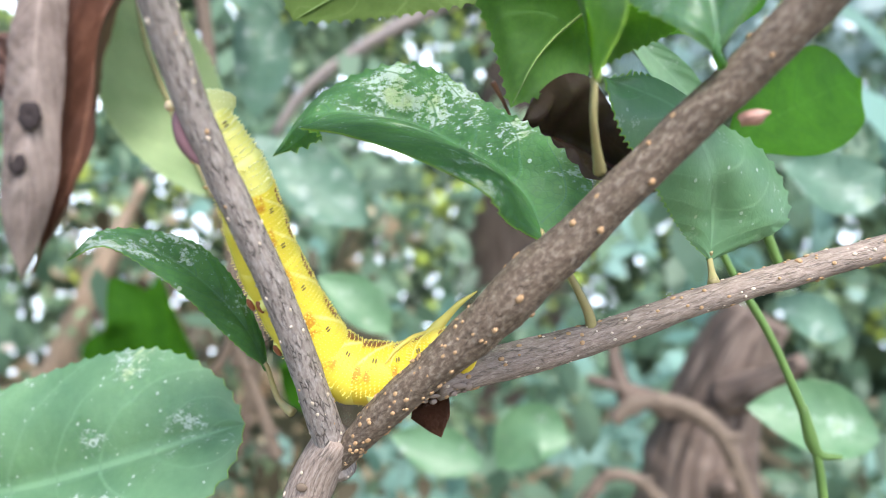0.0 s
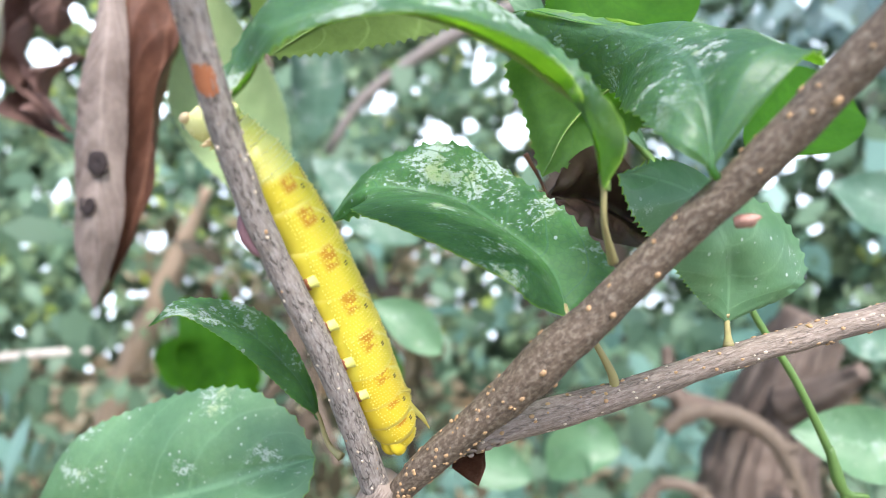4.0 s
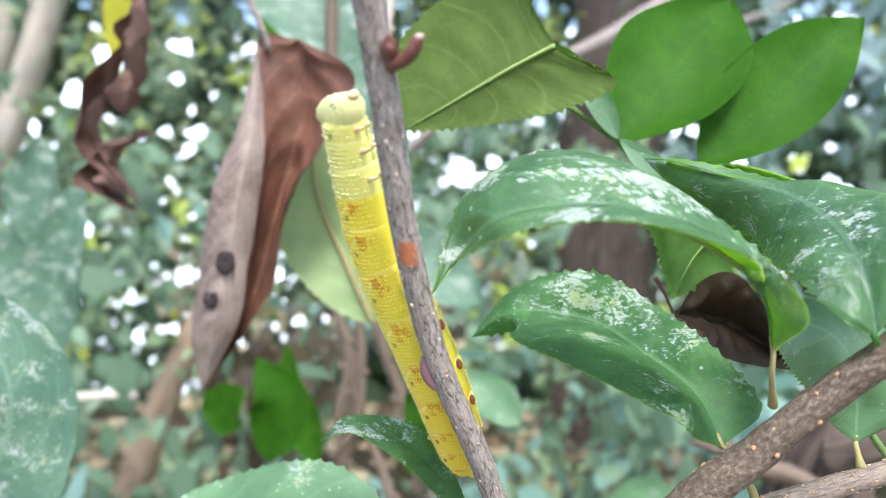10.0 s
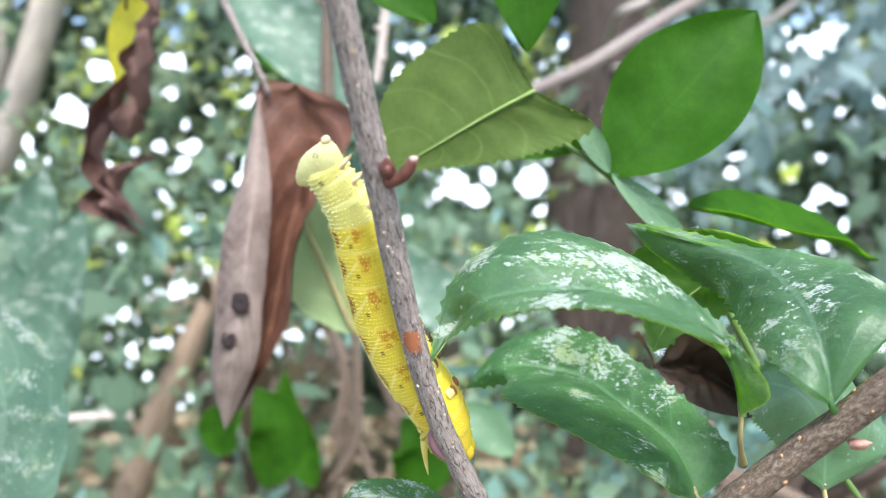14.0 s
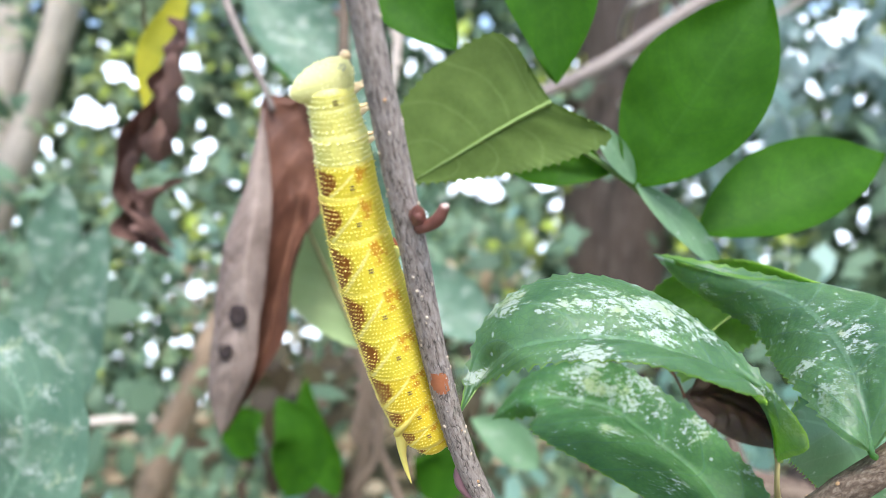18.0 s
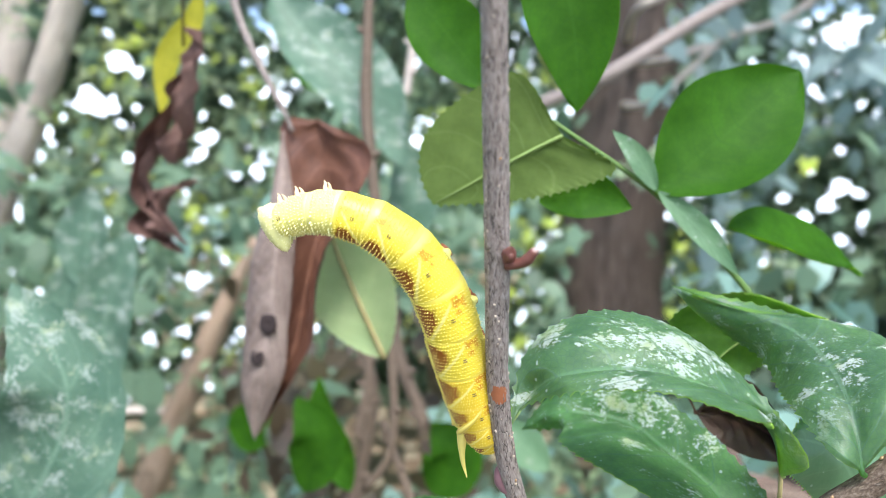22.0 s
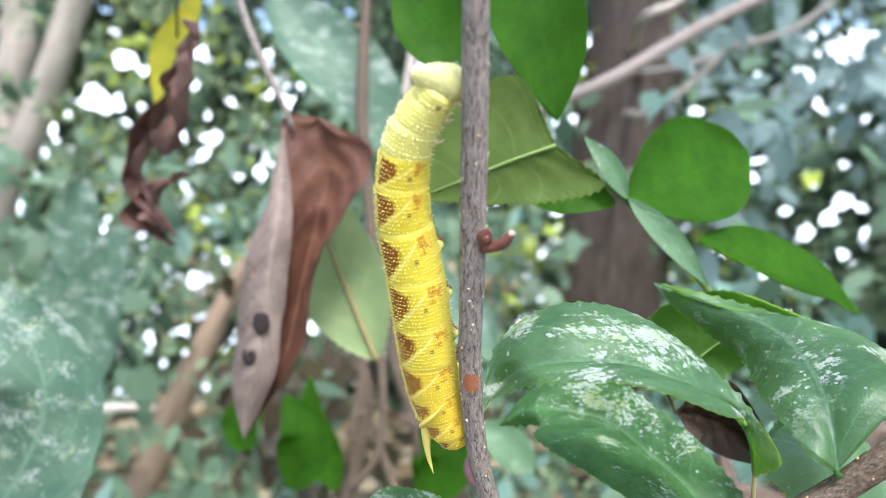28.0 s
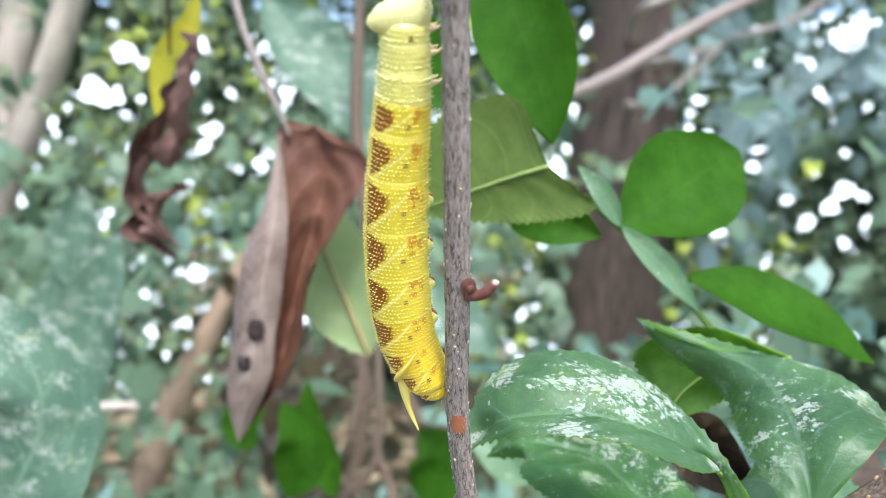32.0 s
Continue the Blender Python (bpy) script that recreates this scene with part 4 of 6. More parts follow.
            [(0.0253, -0.0013, 0.0280), (0.0211, -0.0066, 0.0308), (0.0176, -0.0114, 0.0354), (0.0031, -0.0043, 0.0399), (-0.0066, 0.0060, 0.0409), (-0.0074, 0.0168, 0.0394), (-0.0168, 0.0221, 0.0363)], M_LEAF, "serrated dark green leaf dusted with white specks", petiole=[(0.0323, 0.0080, 0.0142), (0.0313, 0.0070, 0.0181), (0.0275, 0.0045, 0.0250)], seed=1, rib_side=1, rib_mat=M_LEAF, bulge=0.05, under=M_LEAFU)
rebase(D1, (0.005, 0.010, 0.041))
lofted(shrub, "leaf", [(0.0290, -0.0129, 0.0458), (0.0272, -0.0131, 0.0536), (0.0190, -0.0194, 0.0607), (0.0080, -0.0224, 0.0646), (-0.0043, -0.0229, 0.0633), (-0.0100, -0.0190, 0.0583), (-0.0133, -0.0225, 0.0533)],
            [(0.0290, -0.0129, 0.0458), (0.0305, -0.0215, 0.0526), (0.0238, -0.0145, 0.0606), (0.0127, -0.0097, 0.0685), (-0.0002, -0.0123, 0.0712), (-0.0104, -0.0151, 0.0656), (-0.0133, -0.0225, 0.0533)],
            [(0.0290, -0.0129, 0.0458), (0.0266, -0.0179, 0.0557), (0.0215, -0.0277, 0.0603), (0.0096, -0.0278, 0.0633), (-0.0028, -0.0251, 0.0617), (-0.0117, -0.0200, 0.0564), (-0.0133, -0.0225, 0.0533)], M_LEAF2, "arched serrated leaf with many white specks", petiole=[(0.0305, -0.0075, 0.0369), (0.0292, -0.0120, 0.0420)], seed=2, nu=100, rib_side=1, rib=0.0004, under=M_LEAFU, rib_mat=M_RIB, pet_r=0.00042)
lofted(shrub, "leaf", [(0.0400, -0.0142, 0.0485), (0.0394, -0.0101, 0.0562), (0.0382, -0.0010, 0.0610), (0.0348, 0.0085, 0.0645), (0.0272, 0.0131, 0.0669), (0.0182, 0.0153, 0.0695), (0.0141, 0.0221, 0.0700)],
            [(0.0400, -0.0142, 0.0485), (0.0486, -0.0116, 0.0600), (0.0545, 0.0030, 0.0600), (0.0500, 0.0140, 0.0632), (0.0363, 0.0162, 0.0662), (0.0212, 0.0155, 0.0697), (0.0141, 0.0221, 0.0700)],
            [(0.0400, -0.0142, 0.0485), (0.0360, -0.0145, 0.0508), (0.0325, -0.0054, 0.0545), (0.0318, 0.0051, 0.0551), (0.0306, 0.0150, 0.0577), (0.0225, 0.0214, 0.0623), (0.0141, 0.0221, 0.0700)], M_LEAF2, "broad speckled leaf with a sunken midrib", pet_mat=M_LEAF, petiole=[(0.0424, -0.0110, 0.0459), (0.0412, -0.0125, 0.0472)], seed=3, quilt=0.10, n_ribs=5, bulge=0.14, rib_mat=M_LEAF, rib_side=1, under=M_LEAFU)
lofted(shrub, "leaf", [(0.0482, 0.0150, 0.0240), (0.0478, 0.0150, 0.0312), (0.0463, 0.0110, 0.0369), (0.0413, 0.0072, 0.0436), (0.0337, 0.0025, 0.0466), (0.0308, -0.0030, 0.0470)],
            [(0.0482, 0.0150, 0.0240), (0.0600, 0.0220, 0.0290), (0.0570, 0.0260, 0.0385), (0.0450, 0.0220, 0.0450), (0.0380, 0.0103, 0.0480), (0.0308, -0.0030, 0.0470)],
            [(0.0482, 0.0150, 0.0240), (0.0445, 0.0131, 0.0273), (0.0405, 0.0082, 0.0320), (0.0367, 0.0038, 0.0372), (0.0330, -0.0010, 0.0420), (0.0308, -0.0030, 0.0470)], M_LEAF3, "pale green leaf behind the branch", petiole=[(0.0477, 0.0100, 0.0218)], seed=4, rib_side=1, rib_mat=M_LEAF3, under=M_LEAFU)
lofted(shrub, "leaf", [(0.0430, 0.0190, 0.0650), (0.0370, 0.0229, 0.0623), (0.0297, 0.0270, 0.0585), (0.0237, 0.0275, 0.0526), (0.0197, 0.0255, 0.0445)],
            [(0.0430, 0.0190, 0.0650), (0.0270, 0.0220, 0.0690), (0.0145, 0.0225, 0.0630), (0.0170, 0.0255, 0.0540), (0.0197, 0.0255, 0.0445)],
            [(0.0430, 0.0190, 0.0650), (0.0450, 0.0300, 0.0580), (0.0370, 0.0320, 0.0535), (0.0275, 0.0285, 0.0485), (0.0197, 0.0255, 0.0445)], M_UNDER, "bright green leaf lit through from behind", seed=14, rib_mat=M_RIB)
lofted(twig, "leaf", [(-0.0107, 0.0040, 0.0098), (-0.0137, 0.0052, 0.0160), (-0.0184, 0.0060, 0.0216), (-0.0235, 0.0060, 0.0254), (-0.0289, 0.0048, 0.0275), (-0.0337, 0.0030, 0.0252)],
            [(-0.0107, 0.0040, 0.0098), (-0.0120, 0.0064, 0.0138), (-0.0155, 0.0080, 0.0213), (-0.0206, 0.0080, 0.0264), (-0.0295, 0.0060, 0.0281), (-0.0337, 0.0030, 0.0252)],
            [(-0.0107, 0.0040, 0.0098), (-0.0140, 0.0034, 0.0140), (-0.0187, 0.0030, 0.0207), (-0.0229, 0.0030, 0.0248), (-0.0282, 0.0030, 0.0278), (-0.0337, 0.0030, 0.0252)], M_LEAF, "small dark green leaf low on the twig", petiole=[(-0.0068, 0.0010, 0.0055), (-0.0092, 0.0025, 0.0062)], pet_r=0.0004, seed=5, rib_side=1, rib_mat=M_LEAF, under=M_LEAFU, teeth=0.0004)


def bud_at(p, d, size, fat, parent, label="", mat=None):
    d = Vector(d).normalized()
    bm = bmesh.new()
    p = Vector(p)
    tube(bm, [p, p + d * size * 0.3, p + d * size * 0.75, p + d * size], [fat * 0.75, fat, fat * 0.8, fat * 0.12], 12, 18)
    for q in range(3):
        a = q * 2.1
        o = d.orthogonal().normalized()
        o = o * math.cos(a) + d.cross(o) * math.sin(a)
        blob(bm, p + d * size * (0.2 + 0.15 * q) + o * fat * 0.55, fat * 0.6, fat * 0.6, size * 0.28, d.to_track_quat("Z", "Y").to_matrix(), 8, 6)
    return part("bud", bm, mat or M_BUD, parent, label)


M_BUDP = plain_mat("purple_bud", (0.17, 0.085, 0.10), (0.26, 0.15, 0.17), 0.4, 500)
M_BUDK = plain_mat("pink_bud", (0.42, 0.25, 0.20), (0.30, 0.15, 0.11), 0.5, 700)
M_BUDT = plain_mat("stub_end", (0.5, 0.42, 0.38), (0.36, 0.24, 0.2), 0.7, 900)
bm = bmesh.new()
tube(bm, [(-0.0110, -0.0006, 0.0417), (-0.0127, -0.0008, 0.0425), (-0.0137, -0.0008, 0.0443), (-0.0140, -0.0006, 0.0464), (-0.0137, -0.0005, 0.0477)], [0.0005, 0.0008, 0.0009, 0.0007, 0.0002], 10, 26)
part("bud", bm, M_BUDP, twig, "curved purple bud pressed to the twig")
bud_at((-0.0145, -0.0010, 0.0869), (0.22, -0.45, 1.0), 0.0032, 0.0010, twig, "round red-brown bud")
bm = bmesh.new()
tube(bm, [(-0.0145, -0.0009, 0.0864), (-0.0130, -0.0014, 0.0868), (-0.0118, -0.0017, 0.0878), (-0.0109, -0.0017, 0.0893)], [0.0010, 0.00075, 0.0008, 0.0006], 12, 22)
stub = part("stub", bm, M_BUD, twig, "curved red-brown stub with a dry pale end")
bm = bmesh.new()
blob(bm, (-0.01088, -0.0017, 0.08935), 0.00055, 0.0005, 0.0003, None, 10, 6)
part("dry_end", bm, M_BUDT, stub)
bud_at((0.0431, -0.0120, 0.0425), (0.9, -0.3, 0.3), 0.0028, 0.0008, branch, "small pinkish bud", M_BUDK)


# ---- other leaves near the shrub
L6 = thing("broad_leaf", "broad pale green leaf low behind the twigs", "leaf", (-0.0196, 0.0150, -0.0049))
lofted(L6, "blade", [(-0.0848, 0.0200, -0.0282), (-0.0592, 0.0175, -0.0205), (-0.0419, 0.0150, -0.0137), (-0.0292, 0.0150, -0.0087), (-0.0194, 0.0150, -0.0050)],
       [(-0.0848, 0.0200, -0.0282), (-0.0741, 0.0224, -0.0107), (-0.0548, 0.0236, -0.0008), (-0.0384, 0.0224, 0.0036), (-0.0261, 0.0192, 0.0009), (-0.0194, 0.0150, -0.0050)],
       [(-0.0848, 0.0200, -0.0282), (-0.0597, 0.0104, -0.0314), (-0.0377, 0.0044, -0.0227), (-0.0256, 0.0056, -0.0163), (-0.0198, 0.0096, -0.0099), (-0.0194, 0.0150, -0.0050)], M_LEAF3, seed=6, rib_side=-1, rib_mat=M_LEAF3, under=M_LEAFU)
pin(L6)
L7 = thing("hazy_leaf", "large green leaf with sheen put into its pale colour, sprinkled with white specks", "leaf", (-0.1490, 0.0350, 0.0291))
leaf(L7, "blade", [(-0.2117, 0.0350, -0.0634), (-0.1699, 0.0350, -0.0106), (-0.1490, 0.0350, 0.0291), (-0.1653, 0.0350, 0.0624)], 0.052, (0.3, -0.8, 0.5), M_SHEEN_TINT, seed=7, pet_r=0.0008)
pin(L7)
SAP = thing("sapling", "sapling with smooth bright green oval leaves on a thin stem", "sapling")
bm = bmesh.new()
tube(bm, [(-0.0127, 0.0360, 0.1040), (0.0106, 0.0410, 0.0874), (0.0280, 0.0430, 0.0695), (0.0353, 0.0440, 0.0595), (0.0430, 0.0460, 0.0450)], [0.0006, 0.0006, 0.0007, 0.0008, 0.0009], 8, 50)
sap_stem = part("stem", bm, M_VINE, SAP)


def sap_leaf(origin, pts, width, mat, label="", seed=0, teeth=0, normal=(0.1, -0.95, 0.2), wide=0.45, lop=0.0):
    """A leaf of the sapling, built about its own base."""
    o = Vector(origin)
    b = leaf(SAP, "leaf", [Vector(p) - o for p in pts], width, normal, mat, label, teeth=teeth, seed=seed, nv=11, wave=0.05, rib_side=1 if mat == M_OLIVE else -1, ruffle=1.0 if mat == M_OLIVE else 0.3, rib=0.0003 if mat == M_OLIVE else 0.00045, base_wide=wide, lop=lop, rib_mat=M_VINE)
    b.location = o
    return b


O = Vector((0.0058, 0.0300, 0.0971))
SA = lofted(SAP, "leaf", [Vector(p) - O for p in ((-0.0038, 0.0300, 0.0993), (-0.0124, 0.0300, 0.0952), (-0.0230, 0.0300, 0.0895), (-0.0335, 0.0300, 0.0839))],
            [Vector(p) - O for p in ((-0.0038, 0.0300, 0.0993), (-0.0136, 0.0308, 0.1130), (-0.0272, 0.0308, 0.1076), (-0.0351, 0.0303, 0.0995), (-0.0362, 0.0300, 0.0913), (-0.0335, 0.0300, 0.0839))],
            [Vector(p) - O for p in ((-0.0038, 0.0300, 0.0993), (0.0077, 0.0302, 0.0925), (-0.0023, 0.0300, 0.0876), (-0.0149, 0.0298, 0.0852), (-0.0255, 0.0300, 0.0842), (-0.0335, 0.0300, 0.0839))], M_OLIVE, "leaf seen from its matt olive underside", seed=8, n_ribs=5, quilt=0.05, bulge=0.03, rib=0.00032, rib_side=-1, rib_mat=M_RIB)
SA.location = O
SB = sap_leaf((0.0106, 0.0400, 0.0874), [(0.0106, 0.0400, 0.0874), (0.0256, 0.0392, 0.0874), (0.0406, 0.0396, 0.0874), (0.0561, 0.0415, 0.0874)], 0.0275, M_SMOOTH, "smooth bright green oval leaf", 9, wide=0.47)
SC = sap_leaf((0.0257, 0.0450, 0.0761), [(0.0257, 0.0450, 0.0761), (0.0417, 0.0440, 0.0764), (0.0577, 0.0440, 0.0764), (0.0727, 0.0460, 0.0756)], 0.021, M_SMOOTH, "smooth green leaf that tips in the wind", 10, wide=0.45)
SD = sap_leaf((-0.0093, 0.0400, 0.1056), [(-0.0166, 0.0400, 0.1515), (-0.0125, 0.0400, 0.1355), (-0.0097, 0.0400, 0.1205), (-0.0093, 0.0400, 0.1056)], 0.022, M_SMOOTH, "smooth green leaf hanging tip down", 11)
sap_leaf((-0.0263, 0.0400, 0.1119), [(-0.0466, 0.0400, 0.1365), (-0.0389, 0.0400, 0.1274), (-0.0263, 0.0400, 0.1119)], 0.018, M_SMOOTH, "", 12)
sap_leaf((-0.0156, 0.0420, 0.0860), [(-0.0156, 0.0420, 0.0860), (-0.0055, 0.0420, 0.0877), (0.0061, 0.0420, 0.0845)], 0.012, M_SMOOTH, "", 13)
SG = sap_leaf((0.0106, 0.0400, 0.0874), [(0.0111, 0.0395, 0.0880), (0.0205, 0.0395, 0.0792), (0.0292, 0.0405, 0.0690)], 0.0058, M_LEAF3, "narrow leaf seen nearly edge-on", 15)
SH = sap_leaf((0.0106, 0.0400, 0.0874), [(0.0108, 0.0395, 0.0880), (0.0065, 0.0390, 0.0955), (0.0008, 0.0385, 0.1018)], 0.0050, M_LEAF3, "narrow leaf seen nearly edge-on", 16)

HOLE = (-0.1036, 0.0900, 0.0407)
DEAD = thing("dead_leaf", "curled brown dead leaf hanging from a thin grey twig", "dead leaf", HOLE)


M_HOLE_DARK = plain_mat("hole_dark", (0.035, 0.022, 0.02), (0.02, 0.014, 0.014), 0.8, 200, 0.4)
lofted(DEAD, "blade", [(-0.0895, 0.0960, 0.1080), (-0.0877, 0.0984, 0.0895), (-0.0927, 0.0996, 0.0699), (-0.0977, 0.0984, 0.0499), (-0.1021, 0.0956, 0.0279), (-0.1151, 0.0920, -0.0023)],
       [(-0.0895, 0.0960, 0.1080), (-0.0693, 0.0900, 0.0974), (-0.0764, 0.0856, 0.0766), (-0.0856, 0.0844, 0.0598), (-0.0918, 0.0864, 0.0323), (-0.1151, 0.0920, -0.0023)],
       [(-0.0895, 0.0960, 0.1080), (-0.1018, 0.0924, 0.1065), (-0.0974, 0.0900, 0.0764), (-0.1021, 0.0900, 0.0453), (-0.1069, 0.0900, 0.0210), (-0.1151, 0.0920, -0.0023)], M_DEAD, seed=20, teeth=0, bulge=-0.06, quilt=0.12, n_ribs=9, rib=0.0004, rib_mat=M_DEAD, crumple=0.05)
lofted(DEAD, "curled_edge", [(-0.0986, 0.0880, 0.1042), (-0.0978, 0.0838, 0.0825), (-0.0995, 0.0810, 0.0624), (-0.1033, 0.0810, 0.0414), (-0.1084, 0.0830, 0.0210), (-0.1151, 0.0880, -0.0035)],
       [(-0.0986, 0.0880, 0.1042), (-0.0950, 0.0868, 0.0768), (-0.0961, 0.0860, 0.0580), (-0.0989, 0.0860, 0.0406), (-0.1022, 0.0860, 0.0206), (-0.1151, 0.0880, -0.0035)],
       [(-0.0986, 0.0880, 0.1042), (-0.1045, 0.0880, 0.0820), (-0.1121, 0.0880, 0.0626), (-0.1162, 0.0880, 0.0388), (-0.1190, 0.0880, 0.0164), (-0.1151, 0.0880, -0.0035)], M_DEADG, "grey-brown back of the leaf, rolled forward", seed=21, teeth=0, bulge=0.08, quilt=0.34, n_ribs=13, rib=0.0003, rib_mat=M_DEADG, crumple=0.05)
# dark lumps laid over the leaf in place of its two see-through holes
for spot, size in (((-0.1036, 0.0806, 0.0407), 0.0034), ((-0.1086, 0.0812, 0.0288), 0.0027)):
    bm = bmesh.new()
    for q in range(7):
        a = q * 0.9
        blob(bm, Vector(spot) + size * Vector((0.5 * math.cos(a), 0, 0.55 * math.sin(a))), size * (0.45 + 0.12 * (q % 3)), 0.0006, size * (0.5 + 0.1 * (q % 2)), None, 10, 6)
    part("rotten_spot", bm, M_HOLE_DARK, DEAD, "black-brown patch that stands in for a hole")
bm = bmesh.new()
tube(bm, [(-0.0972, 0.0925, 0.1040), (-0.0990, 0.0910, 0.1100), (-0.1029, 0.0900, 0.1184), (-0.1108, 0.0900, 0.1348), (-0.1157, 0.0900, 0.1493), (-0.1212, 0.0900, 0.1743)], [0.0008, 0.0011, 0.0013, 0.0014, 0.0015, 0.0015], 8, 40, 0.1)
part("stalk", bm, M_BARK, DEAD, "thin grey stalk")
pin(DEAD)
M_MAUVE = leaf_mat("withered_leaf", (0.10, 0.055, 0.048), (0.25, 0.155, 0.13), 0.0, 0.2, 0.6, 0.2, 9, (0.3, 0.16, 0.10), 0.9, 0.2)
SM = thing("dead_leaf", "small crumpled red-brown leaf hanging beside a yellow one", "dead leaf", (-0.1756, 0.1300, 0.0697))
leaf(SM, "blade", [(-0.1615, 0.1300, 0.1482), (-0.1636, 0.1300, 0.1287), (-0.1711, 0.1300, 0.1065), (-0.1769, 0.1300, 0.0951)], 0.020, (-0.2, -1, 0.1), M_MAUVE, "", fold=0.7, wave=0.9, teeth=0, seed=22, rib_mat=M_MAUVE, curl=0.7, ruffle=5)
leaf(SM, "torn_strip", [(-0.1703, 0.1300, 0.1222), (-0.1832, 0.1280, 0.0997), (-0.1863, 0.1280, 0.0813), (-0.1694, 0.1280, 0.0618)], 0.013, (0.2, -1, 0.1), M_MAUVE, "crumpled torn strip", fold=0.8, wave=0.9, teeth=0, seed=32, rib_mat=M_MAUVE, curl=0.7, ruffle=5)
leaf(SM, "torn_tip", [(-0.1662, 0.1310, 0.0883), (-0.1783, 0.1310, 0.0813), (-0.1843, 0.1310, 0.0694), (-0.1729, 0.1310, 0.0579)], 0.017, (-0.1, -1, 0.3), M_MAUVE, "crumpled dark tip", fold=0.6, wave=0.9, teeth=0, seed=33, rib_mat=M_MAUVE, curl=0.9, ruffle=5)
pin(SM)
M_YEL = leaf_mat("yellowing_leaf", (0.22, 0.26, 0.03), (0.60, 0.54, 0.05), 0.0, 0.4, 0.6, 0.2, 7)
YL = thing("yellow_leaf", "narrow yellow leaf hanging among the brown ones", "leaf", (-0.1819, 0.1350, 0.1161))
leaf(YL, "blade", [(-0.1614, 0.1350, 0.1645), (-0.1658, 0.1350, 0.1516), (-0.1782, 0.1350, 0.1365), (-0.1826, 0.1350, 0.1138)], 0.012, (0.1, -1, 0.1), M_YEL, "", seed=23)
pin(YL)
PU = thing("pale_leaf", "pale green leaf seen from below with a light midrib", "leaf", (-0.0661, 0.1100, 0.0162))
leaf(PU, "blade", [(-0.0661, 0.1100, 0.0162), (-0.0753, 0.1100, 0.0363), (-0.0851, 0.1100, 0.0600), (-0.0876, 0.1100, 0.0870)], 0.034, (0.1, -1, 0.05), M_PALEU, "", seed=24, rib=0.0011, rib_side=1)
pin(PU)
M_DARKDEAD = plain_mat("dark_dead_leaf", (0.11, 0.062, 0.036), (0.014, 0.010, 0.009), 0.6, 170, 0.8)
CR = thing("dead_leaf", "dark crumpled dead leaf caught behind the arched leaf", "dead leaf")
lofted(CR, "blade", [(0.0205, 0.0280, 0.0411), (0.0277, 0.0340, 0.0397), (0.0358, 0.0340, 0.0360), (0.0424, 0.0280, 0.0322)],
       [(0.0205, 0.0280, 0.0411), (0.0257, 0.0265, 0.0487), (0.0315, 0.0260, 0.0491), (0.0371, 0.0265, 0.0414), (0.0424, 0.0280, 0.0322)],
       [(0.0205, 0.0280, 0.0411), (0.0240, 0.0235, 0.0377), (0.0295, 0.0220, 0.0349), (0.0361, 0.0235, 0.0334), (0.0424, 0.0280, 0.0322)], M_DARKDEAD, seed=25, teeth=0, quilt=0.2, crumple=0.10, rib_mat=M_DEAD, petiole=[(0.0168, 0.0260, 0.0483), (0.0186, 0.0270, 0.0452), (0.0196, 0.0280, 0.0431)], pet_r=0.0003, pet_mat=M_DEAD)
# larger soft leaves farther back
BACK = (([(-0.2996, 0.2200, 0.0210), (-0.2977, 0.2200, 0.0477), (-0.2914, 0.2200, 0.0836)], 0.036), ([(-0.3182, 0.2200, -0.0175), (-0.3159, 0.2200, 0.0135), (-0.3060, 0.2200, 0.0408)], 0.030),
        ([(-0.1852, 0.2400, 0.1882), (-0.1593, 0.2400, 0.1602), (-0.1305, 0.2400, 0.1325), (-0.1086, 0.2400, 0.0904)], 0.045), ([(-0.1152, 0.2600, 0.0442), (-0.1102, 0.2600, 0.0744), (-0.1165, 0.2600, 0.1114)], 0.028),
        ([(-0.0214, 0.1400, -0.0265), (-0.0330, 0.1400, -0.0155), (-0.0466, 0.1400, -0.0084)], 0.016), ([(0.0091, 0.1800, -0.0911), (-0.0081, 0.1800, -0.0865), (-0.0289, 0.1800, -0.0809)], 0.020),
        ([(0.0473, 0.2400, -0.1044), (0.0284, 0.2400, -0.1031), (0.0128, 0.2400, -0.1219)], 0.030), ([(-0.0573, 0.2600, -0.0075), (-0.0835, 0.2600, 0.0115), (-0.1154, 0.2600, 0.0359)], 0.036),
        ([(0.1256, 0.1200, -0.0437), (0.1067, 0.1200, -0.0384), (0.0878, 0.1200, -0.0363)], 0.022), ([(0.1454, 0.1800, 0.0308), (0.1297, 0.1800, 0.0244), (0.1101, 0.1800, 0.0318)], 0.026),
        ([(0.1481, 0.2000, -0.0337), (0.1329, 0.2000, -0.0278), (0.1196, 0.2000, -0.0217)], 0.020), ([(-0.1599, 0.2800, -0.1000), (-0.1779, 0.2800, -0.0766), (-0.1809, 0.2800, -0.0415)], 0.02),
        ([(-0.1453, 0.2400, -0.0964), (-0.1577, 0.2400, -0.0642), (-0.1634, 0.2400, -0.0383)], 0.022), ([(-0.1565, 0.2000, -0.0785), (-0.1463, 0.2000, -0.0495), (-0.1584, 0.2000, -0.0262)], 0.030),
        ([(-0.1121, 0.3000, -0.1237), (-0.0970, 0.3000, -0.0949), (-0.1121, 0.3000, -0.0735)], 0.04), ([(-0.1759, 0.3000, 0.1359), (-0.1898, 0.3000, 0.1607), (-0.2085, 0.3000, 0.1721)], 0.03),
